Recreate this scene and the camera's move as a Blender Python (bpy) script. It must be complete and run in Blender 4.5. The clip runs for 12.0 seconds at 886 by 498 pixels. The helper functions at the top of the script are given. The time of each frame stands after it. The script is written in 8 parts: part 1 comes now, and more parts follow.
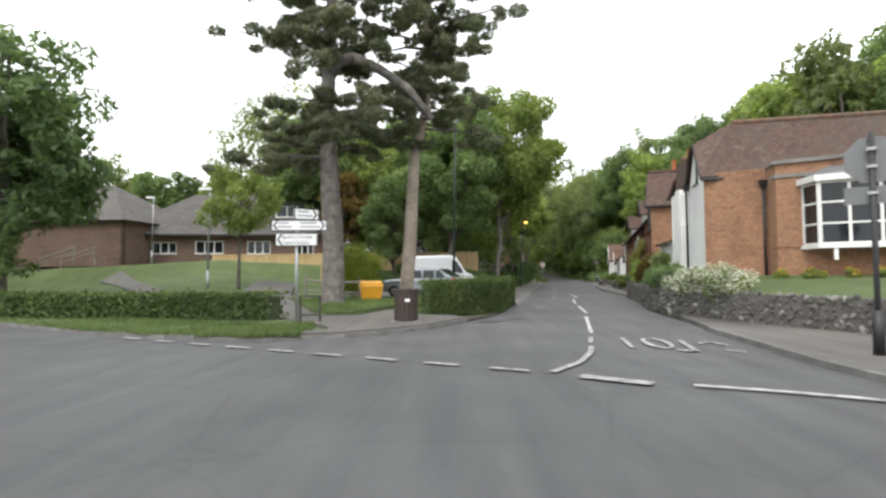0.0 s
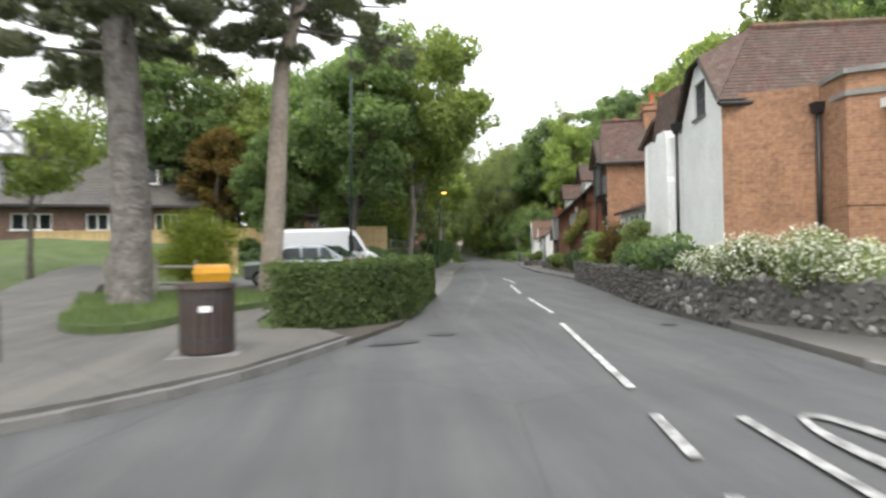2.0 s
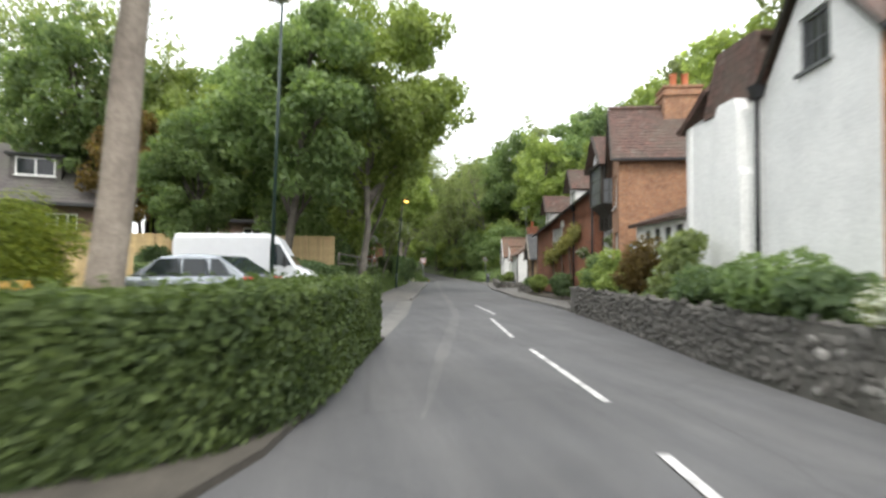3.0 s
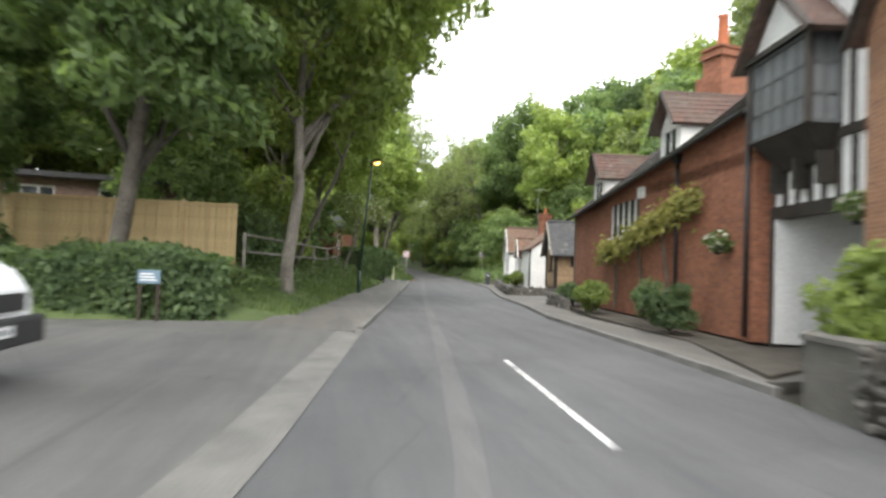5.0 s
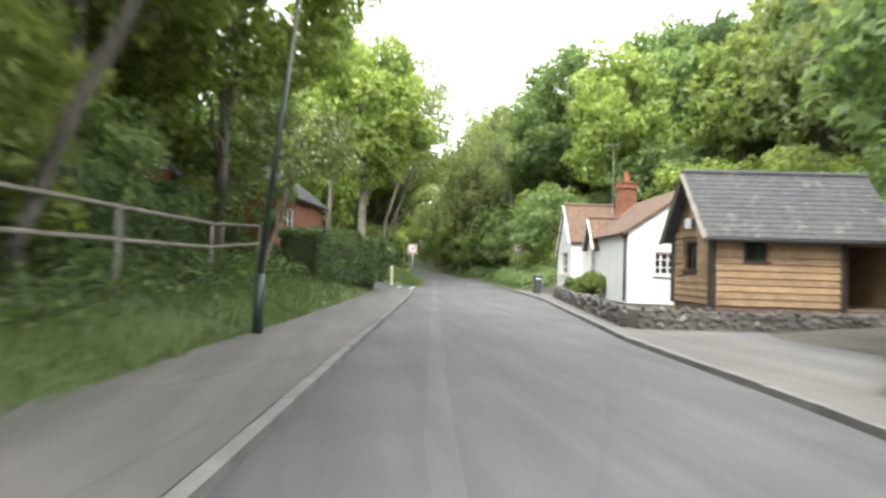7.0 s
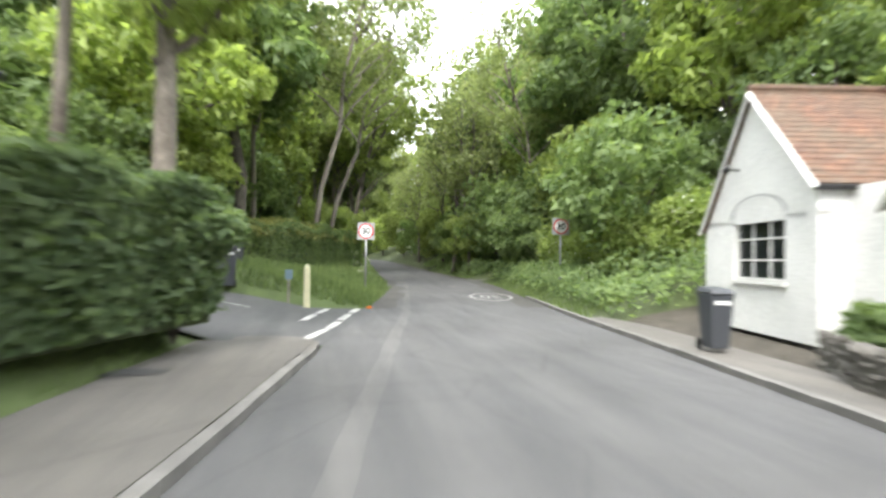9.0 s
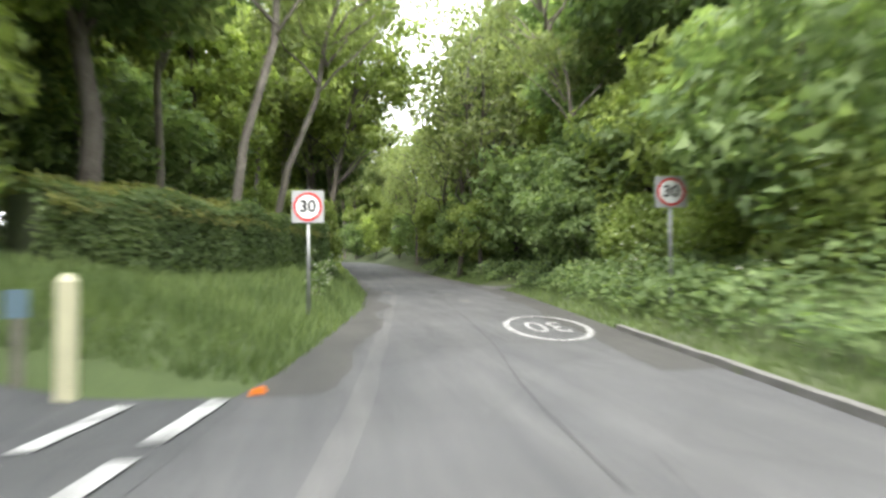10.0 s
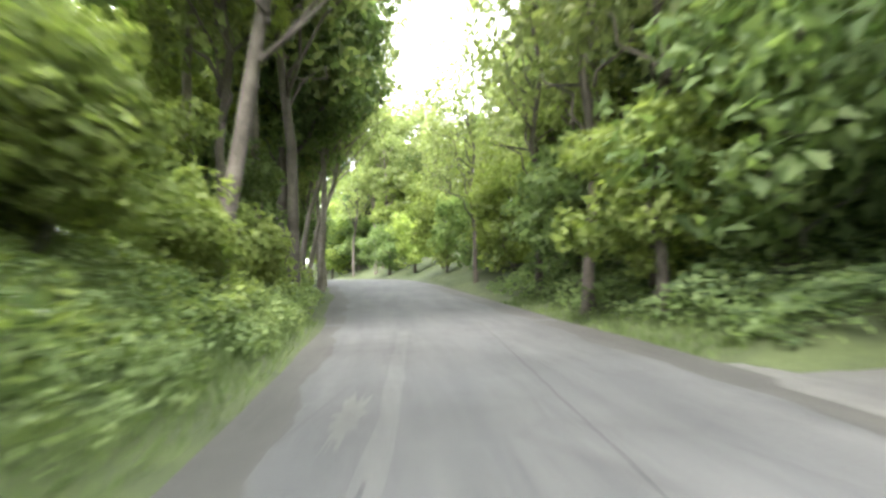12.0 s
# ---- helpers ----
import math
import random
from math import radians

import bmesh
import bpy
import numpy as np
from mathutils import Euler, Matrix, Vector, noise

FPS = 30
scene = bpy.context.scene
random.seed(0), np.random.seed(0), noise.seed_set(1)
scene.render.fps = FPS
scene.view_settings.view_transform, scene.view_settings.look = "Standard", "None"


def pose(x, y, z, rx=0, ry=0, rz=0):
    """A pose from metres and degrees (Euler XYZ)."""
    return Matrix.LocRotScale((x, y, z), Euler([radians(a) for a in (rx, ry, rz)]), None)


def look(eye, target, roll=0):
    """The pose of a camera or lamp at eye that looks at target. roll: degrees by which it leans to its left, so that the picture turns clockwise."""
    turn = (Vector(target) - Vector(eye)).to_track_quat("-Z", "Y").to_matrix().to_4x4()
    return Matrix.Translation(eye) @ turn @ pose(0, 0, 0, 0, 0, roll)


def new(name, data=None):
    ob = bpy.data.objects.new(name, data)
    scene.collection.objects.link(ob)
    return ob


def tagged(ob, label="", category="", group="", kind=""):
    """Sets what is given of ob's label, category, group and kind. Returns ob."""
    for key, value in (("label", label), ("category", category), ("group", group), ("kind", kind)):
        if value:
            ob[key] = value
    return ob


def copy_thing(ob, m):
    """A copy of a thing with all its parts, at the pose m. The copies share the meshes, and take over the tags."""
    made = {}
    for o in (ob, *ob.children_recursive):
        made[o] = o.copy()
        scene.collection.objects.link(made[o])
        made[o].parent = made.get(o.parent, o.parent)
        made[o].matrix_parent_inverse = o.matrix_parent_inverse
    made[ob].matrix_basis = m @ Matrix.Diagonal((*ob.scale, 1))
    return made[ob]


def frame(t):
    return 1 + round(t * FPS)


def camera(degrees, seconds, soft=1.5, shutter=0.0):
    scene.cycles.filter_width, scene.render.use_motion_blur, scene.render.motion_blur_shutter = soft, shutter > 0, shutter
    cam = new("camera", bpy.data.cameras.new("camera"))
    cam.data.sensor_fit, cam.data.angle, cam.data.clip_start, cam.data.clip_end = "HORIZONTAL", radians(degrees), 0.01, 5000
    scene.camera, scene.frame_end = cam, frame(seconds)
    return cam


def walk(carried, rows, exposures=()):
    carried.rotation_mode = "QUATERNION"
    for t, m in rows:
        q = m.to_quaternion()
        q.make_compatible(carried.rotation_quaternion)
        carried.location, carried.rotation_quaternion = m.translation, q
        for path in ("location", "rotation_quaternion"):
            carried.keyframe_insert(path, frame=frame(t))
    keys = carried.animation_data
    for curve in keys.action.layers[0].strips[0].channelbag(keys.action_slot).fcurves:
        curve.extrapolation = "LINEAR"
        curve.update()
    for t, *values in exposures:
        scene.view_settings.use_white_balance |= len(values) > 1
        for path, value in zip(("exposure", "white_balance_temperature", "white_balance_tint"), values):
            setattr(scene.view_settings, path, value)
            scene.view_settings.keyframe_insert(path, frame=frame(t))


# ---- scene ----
cam = camera(76.4, 12.0, 2.6, 0.6)
PATH = [
    (0, (0.908, -0.029, 1.535), (0.837, 1.968, 1.62), -0.5),
    (0.5, (0.876, 1.389, 1.532), (0.834, 3.386, 1.625), -0.4),
    (1, (0.978, 3.379, 1.557), (1.017, 5.374, 1.693), -0.7),
    (1.5, (1.193, 5.797, 1.522), (1.317, 7.793, 1.549), -1.6),
    (2, (1.51, 8.607, 1.438), (1.741, 10.594, 1.45), -1.0),
    (2.5, (1.968, 11.676, 1.409), (2.315, 13.643, 1.5), 0.0),
    (3, (2.471, 15.066, 1.471), (2.831, 17.032, 1.546), 0.6),
    (3.2, (2.66, 16.485, 1.503), (3.018, 18.452, 1.56), 1.2),
    (4.8, (4.735, 27.085, 1.585), (5.142, 29.042, 1.641), 1.9),
    (5, (5.028, 28.614, 1.56), (5.429, 30.573, 1.621), 2.1),
    (5.5, (5.747, 32.575, 1.449), (6.128, 34.538, 1.482), 2.6),
    (6, (6.46, 36.706, 1.409), (6.818, 38.673, 1.449), 3.0),
    (6.5, (7.25, 41.133, 1.51), (7.596, 43.103, 1.535), 2.5),
    (7, (8.069, 45.861, 1.445), (8.421, 47.829, 1.505), 1.8),
    (7.2, (8.403, 47.781, 1.402), (8.764, 49.748, 1.451), 1.7),
    (8.8, (11.613, 63.98, 1.584), (12.006, 65.941, 1.619), 1.0),
    (9, (12.029, 66.132, 1.561), (12.427, 68.091, 1.598), 0.9),
    (9.5, (13.069, 71.553, 1.52), (13.47, 73.512, 1.562), 0.5),
    (10, (14.061, 77.237, 1.456), (14.458, 79.197, 1.501), -0.2),
    (10.5, (15.031, 83.117, 1.434), (15.406, 85.081, 1.495), -0.0),
    (10.7, (15.38, 85.523, 1.454), (15.724, 87.492, 1.517), -0.8),
    (11, (15.887, 89.16, 1.488), (16.231, 91.129, 1.555), 0.2),
    (11.5, (16.723, 95.258, 1.556), (17.015, 97.234, 1.65), -0.4),
    (12, (17.386, 101.338, 1.511), (17.601, 103.324, 1.611), -1.0),
]
walk(cam, [(t, look(eye, target, roll)) for t, eye, target, roll in PATH], [(0, 0.55), (3, 0.95), (5, 1.25), (6, 1.5), (7.2, 1.9), (9, 2.0), (10.5, 2.25), (11.2, 2.8), (12, 3.05)])

# world: overcast sky
SUN_EL, SUN_ROT = radians(54), radians(200)
world = bpy.data.worlds.new("overcast")
scene.world = world
world.use_nodes = True
wn, wl = world.node_tree.nodes, world.node_tree.links
wn.clear()
sky = wn.new("ShaderNodeTexSky")
sky.sky_type = "NISHITA"
sky.sun_disc = False
sky.sun_elevation, sky.sun_rotation = SUN_EL, SUN_ROT
sky.air_density, sky.dust_density, sky.ozone_density = 1.0, 6.0, 1.0
skyscale = wn.new("ShaderNodeVectorMath")
skyscale.operation = "SCALE"
skyscale.inputs[3].default_value = 0.12
cloud = wn.new("ShaderNodeMix")
cloud.data_type = "RGBA"
cloud.inputs[0].default_value = 0.85
cloud.inputs[7].default_value = (1.45, 1.48, 1.50, 1)
back = wn.new("ShaderNodeBackground")
wout = wn.new("ShaderNodeOutputWorld")
wl.new(sky.outputs[0], skyscale.inputs[0])
wl.new(skyscale.outputs[0], cloud.inputs[6])
wl.new(cloud.outputs[2], back.inputs[0])
wl.new(back.outputs[0], wout.inputs[0])

sun = new("sun", bpy.data.lights.new("sun", "SUN"))
sun.data.energy, sun.data.angle, sun.data.color = 1.2, radians(18), (1.0, 0.96, 0.9)
sun.matrix_world = look((0, 0, 60), (0 + 40 * math.sin(SUN_ROT) * -1, 40 * math.cos(SUN_ROT) * -1, 60 - 40 * math.tan(SUN_EL)))

# ---- materials ----
MATS = {}


def node_mat(name):
    m = bpy.data.materials.new(name)
    m.use_nodes = True
    MATS[name] = m
    return m, m.node_tree.nodes, m.node_tree.links, m.node_tree.nodes["Principled BSDF"]


def coords(n, l, kind, scale):
    tc = n.new("ShaderNodeTexCoord")
    mp = n.new("ShaderNodeMapping")
    mp.inputs["Scale"].default_value = scale if isinstance(scale, tuple) else (scale,) * 3
    l.new(tc.outputs[kind], mp.inputs[0])
    return mp.outputs[0]


def noise_at(n, l, vec, scale, detail=4.0, rough=0.6):
    t = n.new("ShaderNodeTexNoise")
    t.inputs["Scale"].default_value, t.inputs["Detail"].default_value = scale, detail
    t.inputs["Roughness"].default_value = rough
    l.new(vec, t.inputs["Vector"])
    return t.outputs["Fac"]


def ramp(n, l, fac, stops):
    r = n.new("ShaderNodeValToRGB")
    e = r.color_ramp.elements
    while len(e) < len(stops):
        e.new(0.5)
    for k, (p, c) in enumerate(stops):
        e[k].position, e[k].color = p, (*c, 1)
    l.new(fac, r.inputs[0])
    return r.outputs[0]


def mixc(n, l, fac, a, b, mode="MIX"):
    m = n.new("ShaderNodeMix")
    m.data_type, m.blend_type = "RGBA", mode
    for v, sock in ((fac, m.inputs[0]), (a, m.inputs[6]), (b, m.inputs[7])):
        if isinstance(v, (int, float)):
            sock.default_value = v
        elif isinstance(v, tuple):
            sock.default_value = (*v, 1)
        else:
            l.new(v, sock)
    return m.outputs[2]


def bump(n, l, bsdf, height, strength, dist=0.02):
    b = n.new("ShaderNodeBump")
    b.inputs["Strength"].default_value, b.inputs["Distance"].default_value = strength, dist
    l.new(height, b.inputs["Height"])
    l.new(b.outputs[0], bsdf.inputs["Normal"])


def hue_random(n, l, col, amount=0.12, island=False):
    """Varies brightness from object to object, or piece to piece."""
    if island:
        r = n.new("ShaderNodeNewGeometry").outputs["Random Per Island"]
    else:
        r = n.new("ShaderNodeObjectInfo").outputs["Random"]
    mr = n.new("ShaderNodeMapRange")
    mr.inputs["To Min"].default_value, mr.inputs["To Max"].default_value = 1 - amount, 1 + amount
    l.new(r, mr.inputs[0])
    h = n.new("ShaderNodeHueSaturation")
    l.new(mr.outputs[0], h.inputs["Value"])
    l.new(col, h.inputs["Color"])
    return h.outputs[0]


def speckled(name, dark, light, rough=0.8, fine=40.0, coarse=1.2, strength=0.3, dist=0.01, metal=0.0, vary=0.0, kind="Object", island=False):
    """A surface with grain at two scales."""
    m, n, l, b = node_mat(name)
    v = coords(n, l, kind, 1.0)
    f1, f2 = noise_at(n, l, v, fine, 3), noise_at(n, l, v, coarse, 5)
    a = ramp(n, l, f2, [(0.3, dark), (0.7, light)])
    g = ramp(n, l, f1, [(0.25, (0.72, 0.72, 0.72)), (0.75, (1.12, 1.12, 1.12))])
    c = mixc(n, l, 1.0, a, g, "MULTIPLY")
    if vary:
        c = hue_random(n, l, c, vary, island)
    l.new(c, b.inputs["Base Color"])
    b.inputs["Roughness"].default_value, b.inputs["Metallic"].default_value = rough, metal
    bump(n, l, b, f1, strength, dist)
    return m


def asphalt(name, base):
    m, n, l, b = node_mat(name)
    v = coords(n, l, "Object", 1.0)
    streak = coords(n, l, "Object", (0.9, 0.09, 1.0))
    rot = n.new("ShaderNodeVectorRotate")
    rot.inputs["Angle"].default_value = radians(12)
    l.new(streak, rot.inputs[0])
    grit, patch, wear = noise_at(n, l, v, 90, 2), noise_at(n, l, v, 0.35, 5), noise_at(n, l, rot.outputs[0], 2.2, 4)
    c = ramp(n, l, patch, [(0.3, tuple(k * 0.8 for k in base)), (0.7, tuple(k * 1.2 for k in base))])
    w = ramp(n, l, wear, [(0.35, (0.86, 0.86, 0.87)), (0.68, (1.22, 1.2, 1.17))])
    c = mixc(n, l, 1.0, c, w, "MULTIPLY")
    g = ramp(n, l, grit, [(0.3, (0.75, 0.75, 0.76)), (0.75, (1.2, 1.2, 1.18))])
    c = mixc(n, l, 1.0, c, g, "MULTIPLY")
    crack = n.new("ShaderNodeTexVoronoi")
    crack.feature = "DISTANCE_TO_EDGE"
    crack.inputs["Scale"].default_value = 0.33
    l.new(v, crack.inputs["Vector"])
    ck = ramp(n, l, crack.outputs["Distance"], [(0.0, (0.72, 0.72, 0.72)), (0.012, (1, 1, 1))])
    c = mixc(n, l, 0.6, c, mixc(n, l, 1.0, c, ck, "MULTIPLY"))
    l.new(c, b.inputs["Base Color"])
    b.inputs["Roughness"].default_value = 0.78
    bump(n, l, b, grit, 0.5, 0.008)
    return m


def brickwork(name, c1, c2, mortar, rows=0.075, width=0.225, stain=(0.6, 0.55, 0.5)):
    m, n, l, b = node_mat(name)
    v = coords(n, l, "UV", 1.0)
    t = n.new("ShaderNodeTexBrick")
    for key, val in (("Color1", (*c1, 1)), ("Color2", (*c2, 1)), ("Mortar", (*mortar, 1)), ("Scale", 1.0), ("Mortar Size", 0.006),
                     ("Brick Width", width), ("Row Height", rows), ("Bias", 0.0), ("Mortar Smooth", 0.3)):
        t.inputs[key].default_value = val
    l.new(v, t.inputs["Vector"])
    o = coords(n, l, "Object", 1.0)
    big, small = noise_at(n, l, o, 0.7, 6), noise_at(n, l, o, 9, 4)
    c = mixc(n, l, 1.0, t.outputs["Color"], ramp(n, l, small, [(0.3, (0.75, 0.72, 0.7)), (0.7, (1.2, 1.18, 1.15))]), "MULTIPLY")
    c = mixc(n, l, ramp(n, l, big, [(0.45, (0, 0, 0)), (0.75, (0.75, 0.75, 0.75))]), c, mixc(n, l, 1.0, c, stain, "MULTIPLY"))
    l.new(c, b.inputs["Base Color"])
    b.inputs["Roughness"].default_value = 0.9
    bump(n, l, b, t.outputs["Fac"], -0.35, 0.01)
    return m


def tiled(name, c1, c2, moss, width=0.17, lichen=(0.17, 0.155, 0.125)):
    m, n, l, b = node_mat(name)
    v = coords(n, l, "UV", 1.0)
    t = n.new("ShaderNodeTexBrick")
    for key, val in (("Color1", (*c1, 1)), ("Color2", (*c2, 1)), ("Mortar", tuple(k * 0.35 for k in c1) + (1,)), ("Scale", 1.0),
                     ("Mortar Size", 0.006), ("Brick Width", width), ("Row Height", 0.16), ("Bias", -0.1)):
        t.inputs[key].default_value = val
    l.new(v, t.inputs["Vector"])
    o = coords(n, l, "Object", 1.0)
    big, small = noise_at(n, l, o, 0.9, 6), noise_at(n, l, o, 6, 4)
    c = mixc(n, l, 1.0, t.outputs["Color"], ramp(n, l, small, [(0.3, (0.62, 0.6, 0.6)), (0.7, (1.25, 1.22, 1.2))]), "MULTIPLY")
    c = mixc(n, l, ramp(n, l, big, [(0.42, (0, 0, 0)), (0.7, (0.8, 0.8, 0.8))]), c, moss)
    spots = noise_at(n, l, o, 2.6, 5, 0.7)
    c = mixc(n, l, ramp(n, l, spots, [(0.56, (0, 0, 0)), (0.7, (0.55, 0.55, 0.55))]), c, lichen)
    l.new(c, b.inputs["Base Color"])
    b.inputs["Roughness"].default_value = 0.85
    bump(n, l, b, t.outputs["Fac"], -0.25, 0.01)
    return m


def leafy(name, dark, light, trans=0.52, vary=0.2):
    """Leaves: a diffuse face that lets some light through; hue differs from leaf to leaf and tree to tree."""
    m, n, l, b = node_mat(name)
    geo = n.new("ShaderNodeNewGeometry")
    c = ramp(n, l, geo.outputs["Random Per Island"], [(0.0, dark), (1.0, light)])
    big = noise_at(n, l, coords(n, l, "Object", 1.0), 0.6, 3)
    c = mixc(n, l, 1.0, c, ramp(n, l, big, [(0.3, (0.7, 0.75, 0.7)), (0.7, (1.25, 1.2, 1.1))]), "MULTIPLY")
    c = hue_random(n, l, c, vary)
    l.new(c, b.inputs["Base Color"])
    b.inputs["Roughness"].default_value = 0.6
    b.inputs["Specular IOR Level"].default_value = 0.25
    tr = n.new("ShaderNodeBsdfTranslucent")
    l.new(mixc(n, l, 1.0, c, (1.5, 1.55, 0.9), "MULTIPLY"), tr.inputs[0])
    mx = n.new("ShaderNodeMixShader")
    mx.inputs[0].default_value = trans
    l.new(b.outputs[0], mx.inputs[1])
    l.new(tr.outputs[0], mx.inputs[2])
    l.new(mx.outputs[0], n["Material Output"].inputs[0])
    return m


def plain(name, col, rough=0.5, metal=0.0, grime=0.15, spec=0.5):
    m, n, l, b = node_mat(name)
    f = noise_at(n, l, coords(n, l, "Object", 1.0), 3.0, 5)
    c = ramp(n, l, f, [(0.3, tuple(k * (1 - grime) for k in col)), (0.7, col)])
    l.new(c, b.inputs["Base Color"])
    b.inputs["Roughness"].default_value, b.inputs["Metallic"].default_value = rough, metal
    b.inputs["Specular IOR Level"].default_value = spec
    return m


def glass_mat(name, tint=(0.02, 0.025, 0.03)):
    m, n, l, b = node_mat(name)
    b.inputs["Base Color"].default_value = (*tint, 1)
    b.inputs["Roughness"].default_value = 0.06
    b.inputs["Transmission Weight"].default_value = 0.35
    b.inputs["IOR"].default_value = 1.45
    return m


ROAD = asphalt("asphalt_side", (0.077, 0.078, 0.081))
SEAM = asphalt("asphalt_seam", (0.096, 0.096, 0.097))
EDGING = speckled("worn_edging", (0.11, 0.107, 0.10), (0.19, 0.185, 0.17), 0.9, 40, 1.2, 0.4)
ROAD2 = asphalt("asphalt_main", (0.068, 0.07, 0.073))
PAVE = asphalt("asphalt_path", (0.108, 0.103, 0.095))
YARD = asphalt("asphalt_yard", (0.1, 0.099, 0.096))
PATCH = asphalt("asphalt_patch", (0.055, 0.056, 0.058))
MARGIN = asphalt("dark_margin", (0.056, 0.055, 0.052))
SCUFF = asphalt("scuffed_repair", (0.108, 0.107, 0.103))
KERB = speckled("kerb_concrete", (0.12, 0.117, 0.11), (0.21, 0.205, 0.195), 0.85, 60, 3.0, 0.3, vary=0.12)
PAINT = speckled("road_paint", (0.15, 0.15, 0.15), (0.68, 0.68, 0.66), 0.6, 30, 3.5, 0.2)
PAINT_WORN = speckled("worn_road_paint", (0.085, 0.085, 0.085), (0.5, 0.5, 0.485), 0.7, 30, 7.0, 0.2)
SOIL = speckled("soil", (0.045, 0.04, 0.032), (0.085, 0.075, 0.06), 0.95, 30, 2.0, 0.6, 0.03)
TURF = speckled("turf", (0.062, 0.092, 0.028), (0.105, 0.145, 0.048), 0.9, 45, 0.8, 0.8, 0.03)
WOODFLOOR = speckled("wood_floor", (0.045, 0.06, 0.025), (0.09, 0.115, 0.042), 0.95, 20, 0.9, 0.8, 0.05)
BLADE = leafy("grass_blades", (0.075, 0.112, 0.044), (0.16, 0.215, 0.09), 0.3, 0.1)
LEAF = [leafy("leaf_mid", (0.098, 0.148, 0.066), (0.21, 0.28, 0.138)), leafy("leaf_lime", (0.145, 0.19, 0.062), (0.29, 0.355, 0.135)),
        leafy("leaf_deep", (0.068, 0.108, 0.056), (0.15, 0.205, 0.112)), leafy("leaf_grey", (0.13, 0.165, 0.08), (0.24, 0.28, 0.14))]
LEAF_PINE = leafy("needles", (0.09, 0.102, 0.078), (0.185, 0.2, 0.15), 0.45)
LEAF_COPPER = leafy("leaf_copper", (0.10, 0.068, 0.028), (0.19, 0.135, 0.05))
LEAF_OLIVE = leafy("leaf_olive", (0.15, 0.16, 0.055), (0.31, 0.32, 0.12), 0.4)
LEAF_HEDGE = leafy("leaf_hedge", (0.04, 0.062, 0.024), (0.105, 0.145, 0.05), 0.35)
LEAF_NETTLE = leafy("leaf_nettle", (0.13, 0.185, 0.075), (0.28, 0.36, 0.165), 0.35)
LEAF_YEW = leafy("leaf_yew", (0.10, 0.14, 0.02), (0.27, 0.31, 0.042), 0.25)
LEAF_WISTERIA = leafy("leaf_wisteria", (0.16, 0.16, 0.05), (0.31, 0.30, 0.10), 0.35)
PETAL = leafy("white_petals", (0.55, 0.55, 0.52), (0.85, 0.85, 0.82), 0.2, 0.05)
PETAL_Y = leafy("yellow_petals", (0.5, 0.2, 0.02), (0.75, 0.5, 0.04), 0.2, 0.1)
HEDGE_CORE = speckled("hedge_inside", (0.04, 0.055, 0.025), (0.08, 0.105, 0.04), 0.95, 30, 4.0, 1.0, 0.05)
BARK = speckled("bark", (0.075, 0.065, 0.055), (0.17, 0.15, 0.125), 0.95, 14, 2.0, 1.0, 0.06)
BARK_PINE = speckled("bark_pine", (0.085, 0.078, 0.072), (0.235, 0.212, 0.195), 0.95, 7, 3.0, 1.0, 0.12)
BARK_TAN = speckled("bark_tan", (0.2, 0.165, 0.135), (0.38, 0.32, 0.265), 0.9, 9, 1.4, 0.7, 0.05)
CURTAIN = speckled("curtain_cloth", (0.42, 0.41, 0.38), (0.6, 0.58, 0.54), 0.9, 30, 3.0, 0.2)
BARK_PALE = speckled("bark_pale", (0.14, 0.12, 0.10), (0.30, 0.27, 0.23), 0.9, 12, 2.0, 0.8, 0.04)
BRICK = brickwork("brick_orange", (0.33, 0.17, 0.092), (0.25, 0.125, 0.075), (0.30, 0.24, 0.18), stain=(0.52, 0.52, 0.54))
BRICK_RED = brickwork("brick_red", (0.30, 0.118, 0.064), (0.22, 0.088, 0.054), (0.24, 0.15, 0.11))
BRICK_BROWN = brickwork("brick_brown", (0.165, 0.10, 0.078), (0.115, 0.073, 0.06), (0.2, 0.17, 0.14))
TILE = tiled("roof_tile", (0.118, 0.066, 0.052), (0.08, 0.052, 0.044), (0.085, 0.072, 0.056))
TILE_ORANGE = tiled("roof_tile_orange", (0.185, 0.10, 0.065), (0.115, 0.074, 0.056), (0.11, 0.092, 0.066))
SLATE = tiled("roof_slate", (0.075, 0.078, 0.085), (0.055, 0.058, 0.064), (0.075, 0.075, 0.07), 0.25, (0.2, 0.2, 0.18))
TILE_GREY = tiled("roof_tile_grey", (0.11, 0.10, 0.098), (0.085, 0.08, 0.08), (0.12, 0.12, 0.10), 0.25)
RENDER_W = speckled("white_render", (0.70, 0.71, 0.70), (0.84, 0.845, 0.83), 0.85, 25, 0.8, 0.25, 0.01)
WHITE = plain("white_paint", (0.78, 0.78, 0.76), 0.45)
BLACK = plain("black_paint", (0.018, 0.018, 0.02), 0.45)
OAK_DARK = speckled("dark_timber", (0.02, 0.017, 0.014), (0.05, 0.042, 0.034), 0.7, 20, 2.0, 0.5)
LEADED = plain("leaded_light", (0.12, 0.125, 0.13), 0.25)
GLASS = glass_mat("window_glass")
PANES = plain("leaded_panes", (0.17, 0.18, 0.19), 0.2)
STONE = speckled("flint_stone", (0.075, 0.072, 0.066), (0.16, 0.152, 0.138), 0.85, 14, 3.0, 0.6, 0.02, vary=0.25)
STONE_W = speckled("pale_stone", (0.18, 0.175, 0.16), (0.34, 0.33, 0.31), 0.85, 14, 3.0, 0.6, 0.02, vary=0.2)
